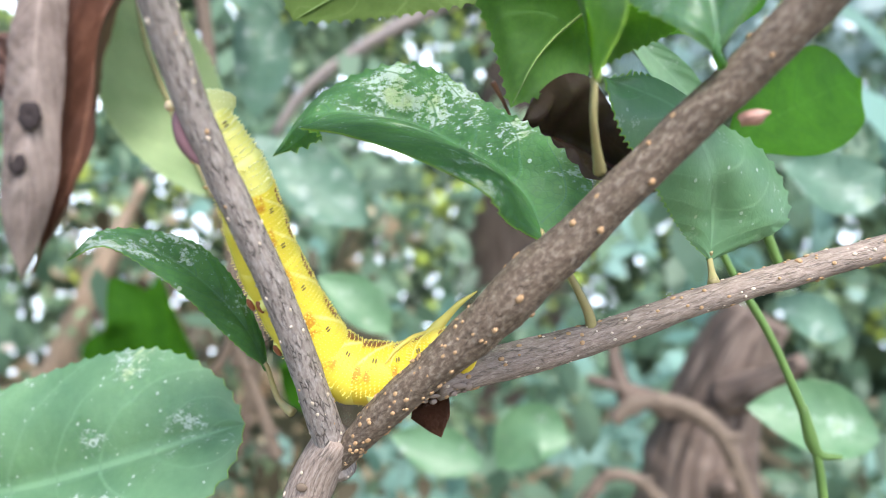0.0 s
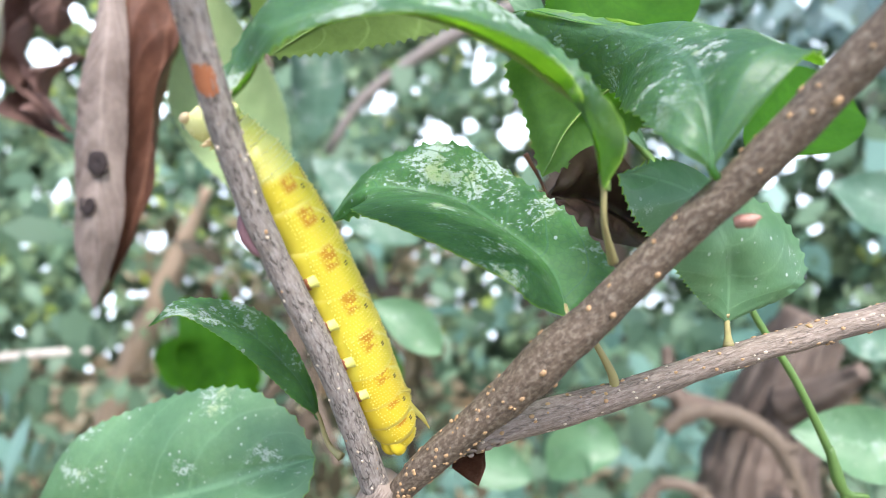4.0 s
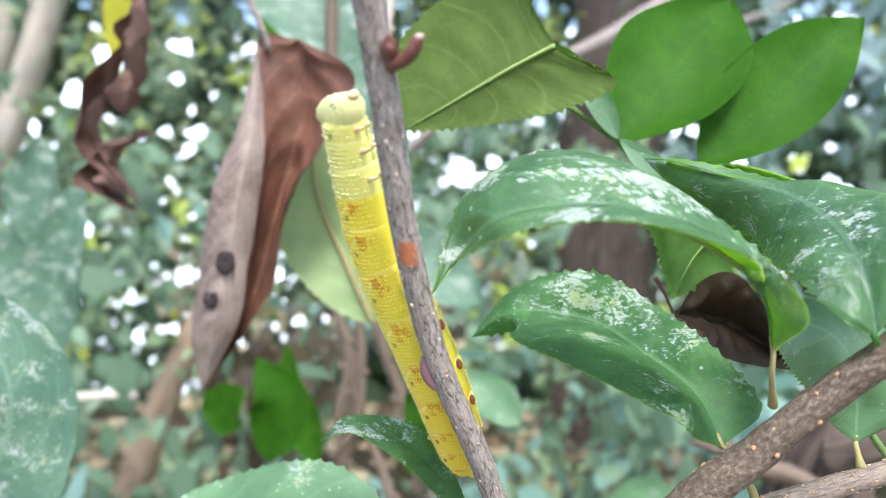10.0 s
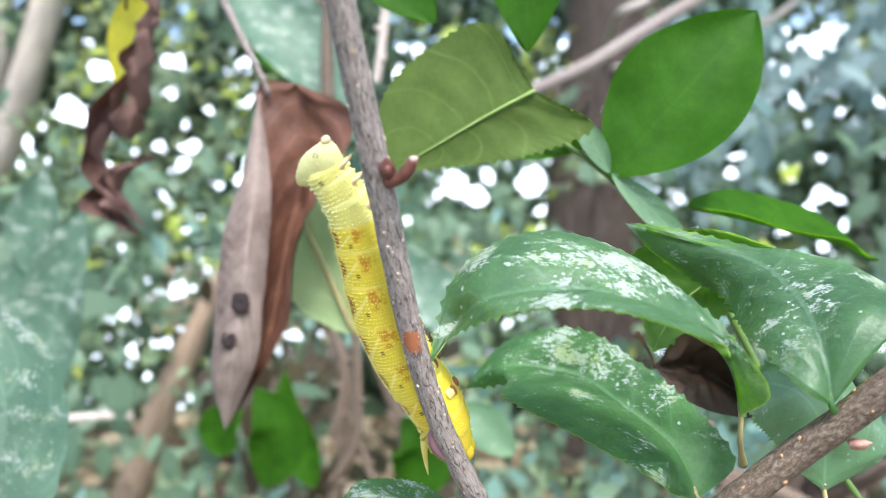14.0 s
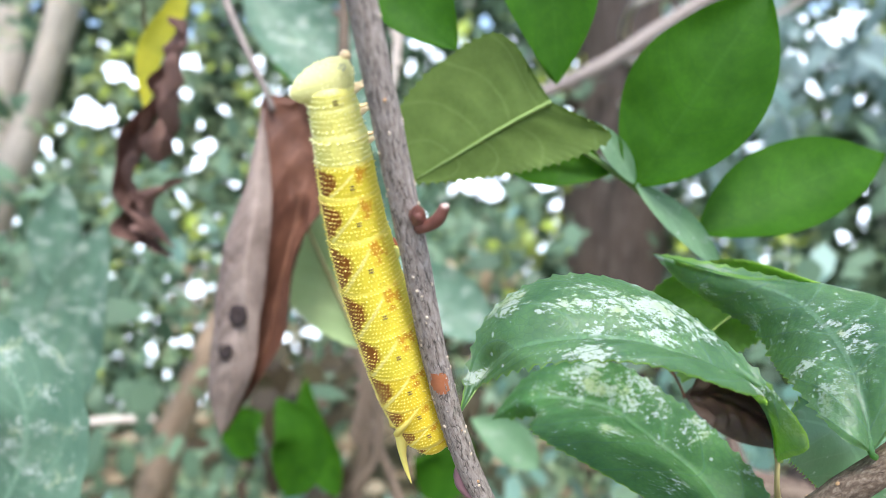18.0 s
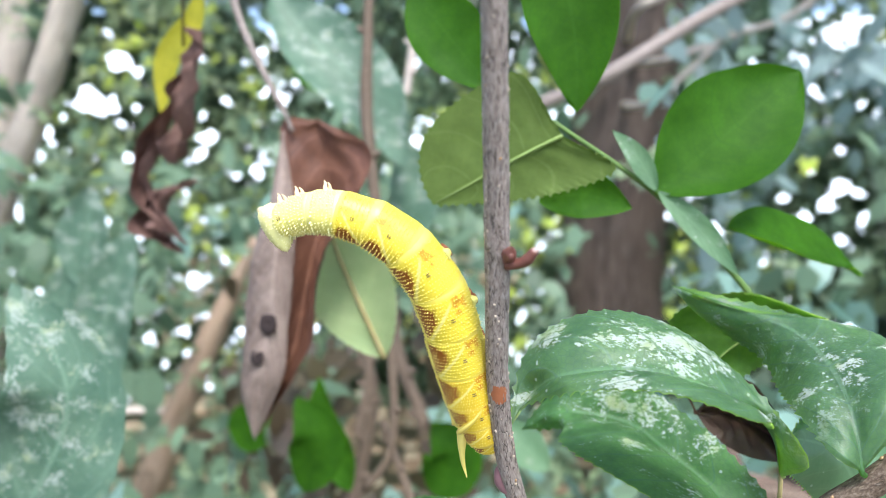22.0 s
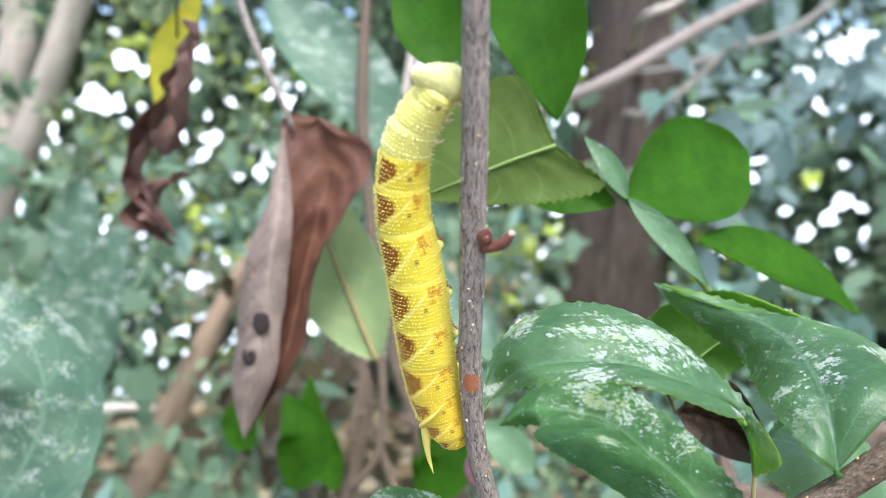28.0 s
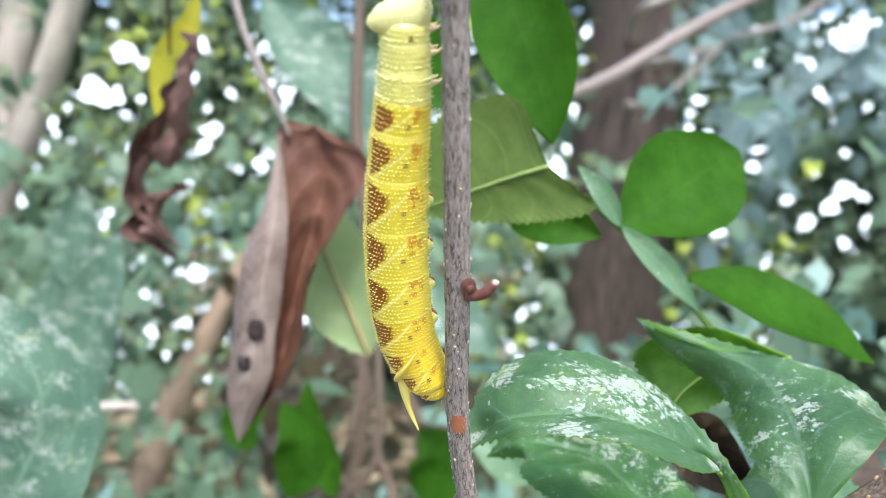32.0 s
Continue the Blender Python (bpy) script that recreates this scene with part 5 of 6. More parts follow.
        ([(-0.2738, 0.2000, -0.0334), (-0.2729, 0.2000, 0.0047), (-0.2504, 0.2000, 0.0634)], 0.04), ([(-0.3673, 0.5000, -0.2000), (-0.3531, 0.5000, -0.1696), (-0.3337, 0.5000, -0.1510)], 0.05))
for q, (pts, w) in enumerate(BACK):
    BL = thing("background_leaf", "soft blue-green leaf behind the shrub", "leaf", group="leaves behind the shrub")
    leaf(BL, "blade", pts, w, (0.15, -0.85, 0.5), M_SHEEN_TINT if q in (0, 1, 2, 3, 7, 9, 10, 16) else M_LEAF3 if q in (4, 5, 6, 8) else M_SMOOTH, "", seed=40 + q, nu=24, nv=9, teeth=0, wave=0.06, pet_r=0.0008)

# ---- caterpillar
def skin(name, base, second, pattern):
    """Granular yellow skin. pattern: brown saddle patches above a pale slanting stripe, orange smears low on the side."""
    m, n, l, b = nodes(name)
    ob = n.new("ShaderNodeTexCoord").outputs["Object"]
    s = n.new("ShaderNodeSeparateXYZ")
    l.new(n.new("ShaderNodeTexCoord").outputs["UV"], s.inputs[0])
    ang = s.outputs[0]
    z = s.outputs[1]
    wob = mathn(n, l, "MULTIPLY", mathn(n, l, "SUBTRACT", noise_tex(n, l, ob, 1200, 3), 0.5), 0.24)
    ang_w = mathn(n, l, "ADD", ang, mathn(n, l, "MULTIPLY", wob, 0.5))
    z_w = mathn(n, l, "ADD", z, wob)
    # the stripe climbs from the back towards the belly and the head
    off = mathn(n, l, "SUBTRACT", z, mathn(n, l, "SUBTRACT", mathn(n, l, "MULTIPLY", ang, 2.0), 0.66))
    off_w = mathn(n, l, "ADD", off, wob)
    fine = noise_tex(n, l, ob, 3400, 3)
    col = mixc(n, l, fine, base, second)
    if pattern:
        above = ramp(n, l, off_w, (0.06, (0, 0, 0)), (0.14, (1, 1, 1)))
        lat = ramp(n, l, ang_w, (0.02, (0, 0, 0)), (0.05, (1, 1, 1)), (0.27, (1, 1, 1)), (0.32, (0, 0, 0)))
        top = ramp(n, l, mathn(n, l, "SUBTRACT", mathn(n, l, "ADD", z_w, mathn(n, l, "MULTIPLY", ang, 0.55)), 0.0), (0.47, (1, 1, 1)), (0.57, (0, 0, 0)))
        brown = mathn(n, l, "MULTIPLY", mathn(n, l, "MULTIPLY", above, lat), top)
        col = mixc(n, l, mathn(n, l, "MULTIPLY", brown, 0.97), col, mixc(n, l, fine, (0.17, 0.036, 0.004), (0.34, 0.105, 0.008)))
        st = ramp(n, l, mathn(n, l, "ABSOLUTE", mathn(n, l, "ADD", off, mathn(n, l, "MULTIPLY", wob, 0.3))), (0.015, (1, 1, 1)), (0.07, (0, 0, 0)))
        stl = ramp(n, l, ang, (0.06, (0, 0, 0)), (0.12, (1, 1, 1)), (0.46, (1, 1, 1)), (0.54, (0, 0, 0)))
        col = mixc(n, l, mathn(n, l, "MULTIPLY", mathn(n, l, "MULTIPLY", st, stl), 0.8), col, (0.86, 0.78, 0.30))
        sm = ramp(n, l, noise_tex(n, l, ob, 900, 3), (0.38, (0, 0, 0)), (0.52, (1, 1, 1)))
        sml = ramp(n, l, ang, (0.50, (0, 0, 0)), (0.55, (1, 1, 1)), (0.66, (1, 1, 1)), (0.73, (0, 0, 0)))
        smz = ramp(n, l, z, (0.0, (0, 0, 0)), (0.12, (1, 1, 1)), (0.45, (1, 1, 1)), (0.55, (0, 0, 0)))
        col = mixc(n, l, mathn(n, l, "MULTIPLY", mathn(n, l, "MULTIPLY", sm, mathn(n, l, "MULTIPLY", sml, smz)), 0.8), col, (0.52, 0.18, 0.008))
    ring = ramp(n, l, mathn(n, l, "ABSOLUTE", z), (0.46, (0, 0, 0)), (0.56, (1, 1, 1)))
    col = mixc(n, l, mathn(n, l, "MULTIPLY", ring, 0.22), col, tuple(min(0.9, c * 0.6 + 0.3) for c in base))
    l.new(col, b.inputs["Base Color"])
    b.inputs["Roughness"].default_value = 0.42
    b.inputs["Subsurface Weight"].default_value = 0.05
    b.inputs["Subsurface Radius"].default_value = (1.0, 0.8, 0.2)
    b.inputs["Subsurface Scale"].default_value = 0.0006
    bumped(n, l, b, fine, 0.25, 0.00012)
    return m


M_SK_TAIL = skin("skin_rear", (0.80, 0.62, 0.036), (0.72, 0.53, 0.026), True)
M_SK_MID = skin("skin_middle", (0.80, 0.68, 0.060), (0.73, 0.60, 0.045), True)
M_SK_FORE = skin("skin_front", (0.80, 0.76, 0.22), (0.74, 0.69, 0.17), False)
M_GRAN = plain_mat("granules", (0.80, 0.66, 0.12), (0.84, 0.74, 0.24), 0.7, 900, 0.0)
M_GRAN_F = plain_mat("front_granules", (0.82, 0.79, 0.36), (0.85, 0.82, 0.46), 0.7, 900, 0.0)
M_HEAD = plain_mat("head_skin", (0.76, 0.74, 0.34), (0.70, 0.68, 0.25), 0.6, 2600, 0.5)
M_CREST = plain_mat("pale_crest", (0.74, 0.62, 0.16), (0.66, 0.50, 0.08), 0.5, 1600, 0.3)
M_SPIR = plain_mat("spiracle", (0.05, 0.035, 0.02), (0.30, 0.22, 0.06), 0.5, 4000, 0.0)
M_FOOT = plain_mat("foot", (0.30, 0.10, 0.035), (0.18, 0.06, 0.03), 0.5, 1200, 0.2)
M_LEG = plain_mat("leg_skin", (0.76, 0.66, 0.36), (0.66, 0.42, 0.26), 0.5, 1500, 0.2)
M_EYE = plain_mat("ocelli", (0.10, 0.11, 0.08), (0.40, 0.42, 0.36), 0.3, 3000, 0.0)

CAT_AT = Vector((-0.0150, 0, 0.0640))
cat = thing("caterpillar", "plump yellow horned caterpillar with brown patches, clinging to the twig", "caterpillar", CAT_AT)
# from the tail: share of the length and radius of each ring; the last share is the head's
SHARES = [0.6, 0.8, 0.95, 1.3, 1.5, 1.6, 1.6, 1.3, 1.0, 0.8, 0.65, 0.55, 0.65]
RADII = [0.0028, 0.0036, 0.0040, 0.0042, 0.0043, 0.0042, 0.0040, 0.0037, 0.0034, 0.0032, 0.0029, 0.0027]
N_SEG = len(RADII)
BODY = 0.059
segments = []


def body_segment(i):
    """A ring of the body: swollen folds, granules in rows, and what it carries (feet, legs, breathing holes)."""
    rb, rf = RADII[max(0, i - 1)], RADII[min(N_SEG - 1, i + 1)]
    slot = BODY * SHARES[i] / sum(SHARES)
    r, L = RADII[i], slot * 1.45 + 0.0006
    rng = random.Random(i)

    def radius(z):
        u = z / L
        base = r + (rf - r) * 0.8 * max(0, u) + (rb - r) * 0.8 * max(0, -u)
        edge = 1 - 0.16 * max(0, (abs(u) - 0.28) / 0.2) ** 2
        if i == 0 and u < 0.1:
            edge *= math.sqrt(max(0.02, 1 - ((0.1 - u) / 0.66) ** 2))
        if i == N_SEG - 1 and u > 0.15:
            edge *= math.sqrt(max(0.02, 1 - ((u - 0.15) / 0.37) ** 2))
        return base * edge * (1 + 0.004 * math.cos(z / slot * 2 * math.pi * 7))

    bm = bmesh.new()
    uvl = bm.loops.layers.uv.new("UVMap")
    rings, n, sides = [], 26, 32
    for k in range(n):
        z = L * (k / (n - 1) - 0.5)
        ring = []
        for q in range(sides):
            a = 2 * math.pi * q / sides
            rr = radius(z) * (1 + 0.03 * math.cos(2 * a) - 0.05 * max(0, -math.cos(a)) ** 3)
            ring.append(bm.verts.new((rr * math.sin(a), rr * math.cos(a), z)))
        rings.append(ring)
    for k in range(n - 1):
        a, b = rings[k], rings[k + 1]
        for q in range(sides):
            f = bm.faces.new((a[q], b[q], b[(q + 1) % sides], a[(q + 1) % sides]))
            for lp, (qq, kk) in zip(f.loops, ((q, k), (q, k + 1), (q + 1, k + 1), (q + 1, k))):
                lp[uvl].uv = (1 - abs(1 - 2 * qq / sides), L / slot * (kk / (n - 1) - 0.5))
    bm.faces.new(rings[0])
    bm.faces.new(rings[-1][::-1])
    front = i >= 9
    ob = part("body_segment", bm, M_SK_FORE if front else (M_SK_TAIL if i < 4 else M_SK_MID), cat, "pale yellow-green front ring" if front else "")
    segments.append(ob)
    # granules: small cones in cross rows
    bm = bmesh.new()
    rows = max(4, round(slot / 0.00060))
    for k in range(rows):
        z = slot * ((k + 0.5) / rows - 0.5) * 1.02
        if i == 0 and z < -0.3 * L:
            continue
        cnt = int(54 * radius(z) / 0.0039)
        for q in range(cnt):
            a = 2 * math.pi * (q + 0.5 * (k % 2) + rng.uniform(-0.22, 0.22)) / cnt
            if abs(a - math.pi) < 0.5 or rng.random() < 0.08:
                continue
            rr = radius(z)
            d = Vector((math.sin(a), math.cos(a), 0))
            t = Vector((math.cos(a), -math.sin(a), 0))
            big = 1.45 if front and k % 4 == 1 else 1.0
            s = rng.uniform(0.00006, 0.000105) * big
            c = d * rr * (1 + 0.03 * math.cos(2 * a)) * 0.99 + Vector((0, 0, z + rng.uniform(-0.00007, 0.00007)))
            h = s * rng.uniform(1.9, 3.2) + 0.00012
            base = [bm.verts.new(c + (t * math.cos(w * 1.2566) + Vector((0, 0, math.sin(w * 1.2566)))) * s) for w in range(5)]
            neck = [bm.verts.new(v.co + d * h * 0.65 - (v.co - c) * 0.35 + Vector((0, 0, 0.00004))) for v in base]
            tip = bm.verts.new(c + d * h + Vector((0, 0, 0.00008)))
            for w in range(5):
                bm.faces.new((base[w], base[(w + 1) % 5], neck[(w + 1) % 5], neck[w]))
                bm.faces.new((neck[w], neck[(w + 1) % 5], tip))
    g = part("granulation", bm, M_GRAN_F if front else M_GRAN, ob)
    g["kind"] = "stuff"
    for sgn in (-1, 1):
        a = sgn * math.pi * 0.47
        d = Vector((math.sin(a), math.cos(a), 0))
        if 1 <= i <= 8 or i == 11:
            rot = Matrix((d.cross(Vector((0, 0, 1))), Vector((0, 0, 1)), d)).transposed()
            bm = bmesh.new()
            for w in (-1, 1):
                blob(bm, d * radius(0) * 1.01 + Vector((0, 0, w * 0.00018)), 0.00036, 0.00010, 0.00010, rot, 8, 5)
            part("spiracle", bm, M_SPIR, ob)
        if 3 <= i <= 6:
            root = Vector((sgn * r * 0.34, -r * 0.80, 0))
            tip = Vector((sgn * r * 0.24, -r * 1.0 - 0.0002, 0))
            bm = bmesh.new()
            tube(bm, [root, root.lerp(tip, 0.5), tip], [0.0011, 0.0008, 0.0006], 12, 12)
            part("proleg", bm, M_SK_FORE, ob)
            bm = bmesh.new()
            blob(bm, tip, 0.0005, 0.00034, 0.0009, None, 12, 8)
            part("foot", bm, M_FOOT, ob, "red-brown gripping foot")
        if i == 0:
            bm = bmesh.new()
            blob(bm, (sgn * 0.0008, -0.0017, -0.0004), 0.0010, 0.0017, 0.0019, None, 14, 10)
            part("clasper", bm, M_SK_TAIL, ob, "broad yellow tail clasper")
        if i >= 9:
            bm = bmesh.new()
            root = Vector((sgn * r * 0.30, -r * 0.85, 0.0003))
            tube(bm, [root, root + Vector((0, -0.0006, 0.0002)), root + Vector((-sgn * 0.0002, -0.0012, 0.0003)), root + Vector((-sgn * 0.0003, -0.0016, 0.0006))], [0.00046, 0.00034, 0.00022, 0.00006], 8, 18)
            part("leg", bm, M_LEG, ob, "small hooked leg")
    return ob


for i in range(N_SEG):
    body_segment(i)
cam.data.dof.focus_object = segments[2]


def head_mesh():
    """A flat-faced wedge, peaked towards the back, with a grainy skin."""
    bm = bmesh.new()
    bmesh.ops.create_uvsphere(bm, u_segments=48, v_segments=36, radius=1)
    for v in bm.verts:
        x, y, z = v.co
        k = min(1.0, max(0.0, (y + 1) / 2))
        wide = 0.0028 * (1 - 0.62 * k ** 1.6)
        zz = z * 0.0031 * (1 - 0.35 * k) if z > 0 else z * 0.0032 * (1 - 0.5 * k)
        v.co = Vector((x * wide, y * (0.0045 if y > 0 else 0.0029), zz - 0.0001 - 0.0012 * k))
        if v.co.z > 0.0013:
            v.co.z = 0.0013 + (v.co.z - 0.0013) * 0.35
        v.co *= 1 + 0.022 * noise.noise(v.co * 2600)
    return bm


head = part("head", head_mesh(), M_HEAD, cat, "pale yellow-green peaked head with a flat face")
for sgn in (-1, 1):
    bm = bmesh.new()
    for q in range(5):
        a = q * 1.1
        blob(bm, (sgn * 0.0026, -0.0013 + 0.0003 * math.cos(a), 0.0010 + 0.0003 * math.sin(a)), 0.00012, 0.00012, 0.00012, None, 6, 5)
    part("eye", bm, M_EYE, head, "cluster of tiny dark eyes")
bm = head_mesh()
spots = [(v.co.copy(), v.normal.copy()) for v in bm.verts if v.co.z < 0.0016]
bm.free()
rh = random.Random(77)
bm = bmesh.new()
for p, nn in rh.sample(spots, 420):
    r = rh.uniform(0.00008, 0.00014)
    o = nn.orthogonal().normalized() * r
    w = nn.cross(o)
    base = [bm.verts.new(p + q) for q in (o, w, -o, -w)]
    tip = bm.verts.new(p + nn * r * 1.6)
    for k in range(4):
        bm.faces.new((base[k], base[(k + 1) % 4], tip))
head_grains = part("granulation", bm, M_GRAN_F, head)
head_grains["kind"] = "stuff"
bm = bmesh.new()
blob(bm, (0, -0.0024, 0.0016), 0.0009, 0.0006, 0.0006, None, 12, 8)
part("jaw", bm, M_LEG, head)
bm = bmesh.new()
tube(bm, [(0, 0.0022, 0.0012), (0, 0.0037, -0.0002), (0, 0.0047, -0.0028), (0.0002, 0.0053, -0.0055), (0, 0.0057, -0.0083)], [0.0014, 0.0008, 0.00050, 0.00036, 0.00008], 14, 40, 0.22)
part("horn", bm, M_GRAN, segments[1], "thin yellow tail horn")
for sgn in (-1, 1):
    bm = bmesh.new()
    tube(bm, [(sgn * RADII[2] * (1.03 + 0.02 * k) * math.sin(0.25 + 0.32 * k), RADII[2] * 1.04 * math.cos(0.25 + 0.32 * k), -0.0028 + 0.0011 * k) for k in range(5)], [0.0005, 0.0004, 0.0003, 0.0002, 0.0001], 8, 24, 0.2)
    part("crest", bm, M_CREST, segments[2], "pale raised stripe that runs into the horn")

SPINES = []


LEAN = pose(0, 0, 0, math.degrees(math.atan(0.42)), 0, 0)


def crawl(t, turn, depth, line):
    """The body's centre line at t in the twig's space, tail to head; turn: degrees by which the back is turned from the twig's left towards its far side."""
    SPINES.append((t, turn, depth, line))


def body_rows():
    rows = {k: [] for k in range(N_SEG + 1)}
    for t, turn, depth, line in SPINES:
        c = spline([Vector((x, depth, z)) - CAT_AT for x, z in line], 134)
        run = 0.0
        for k in range(N_SEG + 1):
            j = round((run + SHARES[k] / 2) / sum(SHARES) * 133)
            run += SHARES[k]
            p = c[j]
            d = (c[min(133, j + 8)] - c[max(0, j - 8)]).normalized()
            left = Vector((-d.z, 0, d.x))
            back = left * math.cos(radians(turn)) + Vector((0, 1, 0)) * math.sin(radians(turn))
            back = (back - d * back.dot(d)).normalized()
            m = Matrix((back.cross(d), back, d)).transposed().to_4x4()
            rows[k].append((t, Matrix.Translation(p) @ m))
    return rows


def sway(ob, rows, tips=((0, 0), (32, 0))):
    """Rows of seconds, shift along x and z in metres and turn in degrees, about the thing's own place; tips: seconds and roll about its length."""
    at = Vector(ob.location)
    walk(ob, [(t, pose(at.x + dx, at.y, at.z + dz, float(np.interp(t, [k for k, _ in tips], [v for _, v in tips])), -a, 0)) for t, dx, dz, a in rows])


def flutter(ob, y, rows, rolls=((0, 0), (32, 0))):
    """A leaf that turns in the wind. Rows of seconds, place of its base, angle of its length over the level and angle by which its tip points away; rolls: seconds and turn about its length."""
    walk(ob, [(t, pose(x, y, z, 0, -a, 0) @ pose(0, 0, 0, 0, 0, away) @ pose(0, 0, 0, float(np.interp(t, [k for k, _ in rolls], [v for _, v in rolls])), 0, 0)) for t, x, z, a, away in rows])


def motions():
    twig_rows = [
        (0, LEAN @ pose(0.0004, 0, -0.0017, 0, 2.79, 0)),
        (0.5, LEAN @ pose(0.0005, 0, -0.0016, 0, 2.80, 0)),
        (1, LEAN @ pose(0.0005, 0, -0.0015, 0, 2.64, 0)),
        (1.5, LEAN @ pose(0.0004, 0, -0.0014, 0, 2.72, 0)),
        (2, LEAN @ pose(0.0004, 0, -0.0012, 0, 2.74, 0)),
        (2.5, LEAN @ pose(0.0003, 0, -0.0010, 0, 2.83, 0)),
        (3, LEAN @ pose(0.0001, 0, -0.0010, 0, 3.23, 0)),
        (3.5, LEAN @ pose(-0.0002, 0, -0.0010, 0, 3.50, 0)),
        (5.5, LEAN @ pose(-0.0018, 0, -0.0003, 0, 2.34, 0)),
        (6, LEAN @ pose(-0.0020, 0, -0.0000, 0, 2.03, 0)),
        (6.5, LEAN @ pose(-0.0020, 0, -0.0001, 0, 1.45, 0)),
        (7, LEAN @ pose(-0.0018, 0, -0.0004, 0, 0.92, 0)),
        (7.5, LEAN @ pose(-0.0017, 0, -0.0007, 0, 0.67, 0)),
        (8, LEAN @ pose(-0.0017, 0, -0.0008, 0, 0.57, 0)),
        (8.5, LEAN @ pose(-0.0018, 0, -0.0007, 0, 0.53, 0)),
        (9, LEAN @ pose(-0.0020, 0, -0.0002, 0, 0.78, 0)),
        (9.5, LEAN @ pose(-0.0023, 0, 0.0002, 0, 1.27, 0)),
        (10, LEAN @ pose(-0.0027, 0, 0.0006, 0, 1.71, 0)),
        (10.5, LEAN @ pose(-0.0023, 0, 0.0009, 0, 1.44, 0)),
        (11, LEAN @ pose(-0.0007, 0, 0.0007, 0, 0.41, 0)),
        (11.5, LEAN @ pose(0.0000, 0, 0.0003, 0, 0.02, 0)),
        (12, LEAN @ pose(-0.0002, 0, -0.0003, 0, 0.32, 0)),
        (12.5, LEAN @ pose(0.0003, 0, -0.0007, 0, 0.10, 0)),
        (13, LEAN @ pose(0.0010, 0, -0.0002, 0, -0.51, 0)),
        (13.5, LEAN @ pose(0.0011, 0, 0.0003, 0, -0.85, 0)),
        (14, LEAN @ pose(0.0007, 0, -0.0000, 0, -0.63, 0)),
        (14.5, LEAN @ pose(-0.0000, 0, -0.0007, 0, 0.14, 0)),
        (16.5, LEAN @ pose(-0.0005, 0, 0.0006, 0, 0.32, 0)),
        (17, LEAN @ pose(-0.0007, 0, 0.0008, 0, 0.56, 0)),
        (17.5, LEAN @ pose(-0.0007, 0, 0.0009, 0, 0.54, 0)),
        (18, LEAN @ pose(-0.0009, 0, 0.0011, 0, 0.51, 0)),
        (18.5, LEAN @ pose(-0.0012, 0, 0.0014, 0, 0.52, 0)),
        (19, LEAN @ pose(-0.0006, 0, 0.0016, 0, -0.18, 0)),
        (19.5, LEAN @ pose(0.0006, 0, 0.0017, 0, -1.48, 0)),
        (20, LEAN @ pose(-0.0062, 0, 0.0019, 0, 6.82, 0)),
        (20.5, LEAN @ pose(-0.0062, 0, 0.0026, 0, 6.43, 0)),
        (21, LEAN @ pose(-0.0065, 0, 0.0029, 0, 6.42, 0)),
        (21.5, LEAN @ pose(-0.0063, 0, 0.0025, 0, 6.28, 0)),
        (22, LEAN @ pose(-0.0061, 0, 0.0022, 0, 6.13, 0)),
        (22.5, LEAN @ pose(-0.0065, 0, 0.0026, 0, 6.28, 0)),
        (23, LEAN @ pose(-0.0067, 0, 0.0028, 0, 6.27, 0)),
        (23.5, LEAN @ pose(-0.0064, 0, 0.0028, 0, 5.95, 0)),
        (24, LEAN @ pose(-0.0059, 0, 0.0029, 0, 5.53, 0)),
        (24.5, LEAN @ pose(-0.0055, 0, 0.0028, 0, 5.31, 0)),
        (25, LEAN @ pose(-0.0059, 0, 0.0027, 0, 5.75, 0)),
        (25.5, LEAN @ pose(-0.0069, 0, 0.0026, 0, 6.68, 0)),
        (27.5, LEAN @ pose(-0.0068, 0, 0.0021, 0, 7.22, 0)),
        (28, LEAN @ pose(-0.0068, 0, 0.0024, 0, 7.36, 0)),
        (28.5, LEAN @ pose(-0.0067, 0, 0.0025, 0, 7.40, 0)),
        (29, LEAN @ pose(-0.0066, 0, 0.0026, 0, 7.55, 0)),
        (29.5, LEAN @ pose(-0.0065, 0, 0.0024, 0, 7.71, 0)),
        (30, LEAN @ pose(-0.0065, 0, 0.0022, 0, 7.74, 0)),
        (30.5, LEAN @ pose(-0.0067, 0, 0.0023, 0, 7.92, 0)),
        (31, LEAN @ pose(-0.0067, 0, 0.0028, 0, 8.04, 0)),
        (31.5, LEAN @ pose(-0.0061, 0, 0.0037, 0, 7.73, 0)),
        (32, LEAN @ pose(-0.0055, 0, 0.0049, 0, 7.26, 0)),
    ]
    walk(twig, twig_rows)
    origin = Matrix.Translation(CAT_AT)
    walk(cat, [(t, m @ origin) for t, m in twig_rows])
    crawl(0, 120, 0.0057, [(0.0145, 0.0159), (0.0069, 0.0099), (-0.0020, 0.0107), (-0.0069, 0.0190), (-0.0099, 0.0282), (-0.0116, 0.0377), (-0.0156, 0.0461)])
    crawl(0.5, 120, 0.0057, [(0.0147, 0.0160), (0.0073, 0.0102), (-0.0014, 0.0104), (-0.0063, 0.0184), (-0.0094, 0.0273), (-0.0111, 0.0365), (-0.0150, 0.0447)])
    crawl(1, 120, 0.0057, [(0.0147, 0.0170), (0.0066, 0.0106), (-0.0029, 0.0125), (-0.0084, 0.0212), (-0.0117, 0.0309), (-0.0128, 0.0412), (-0.0183, 0.0453)])
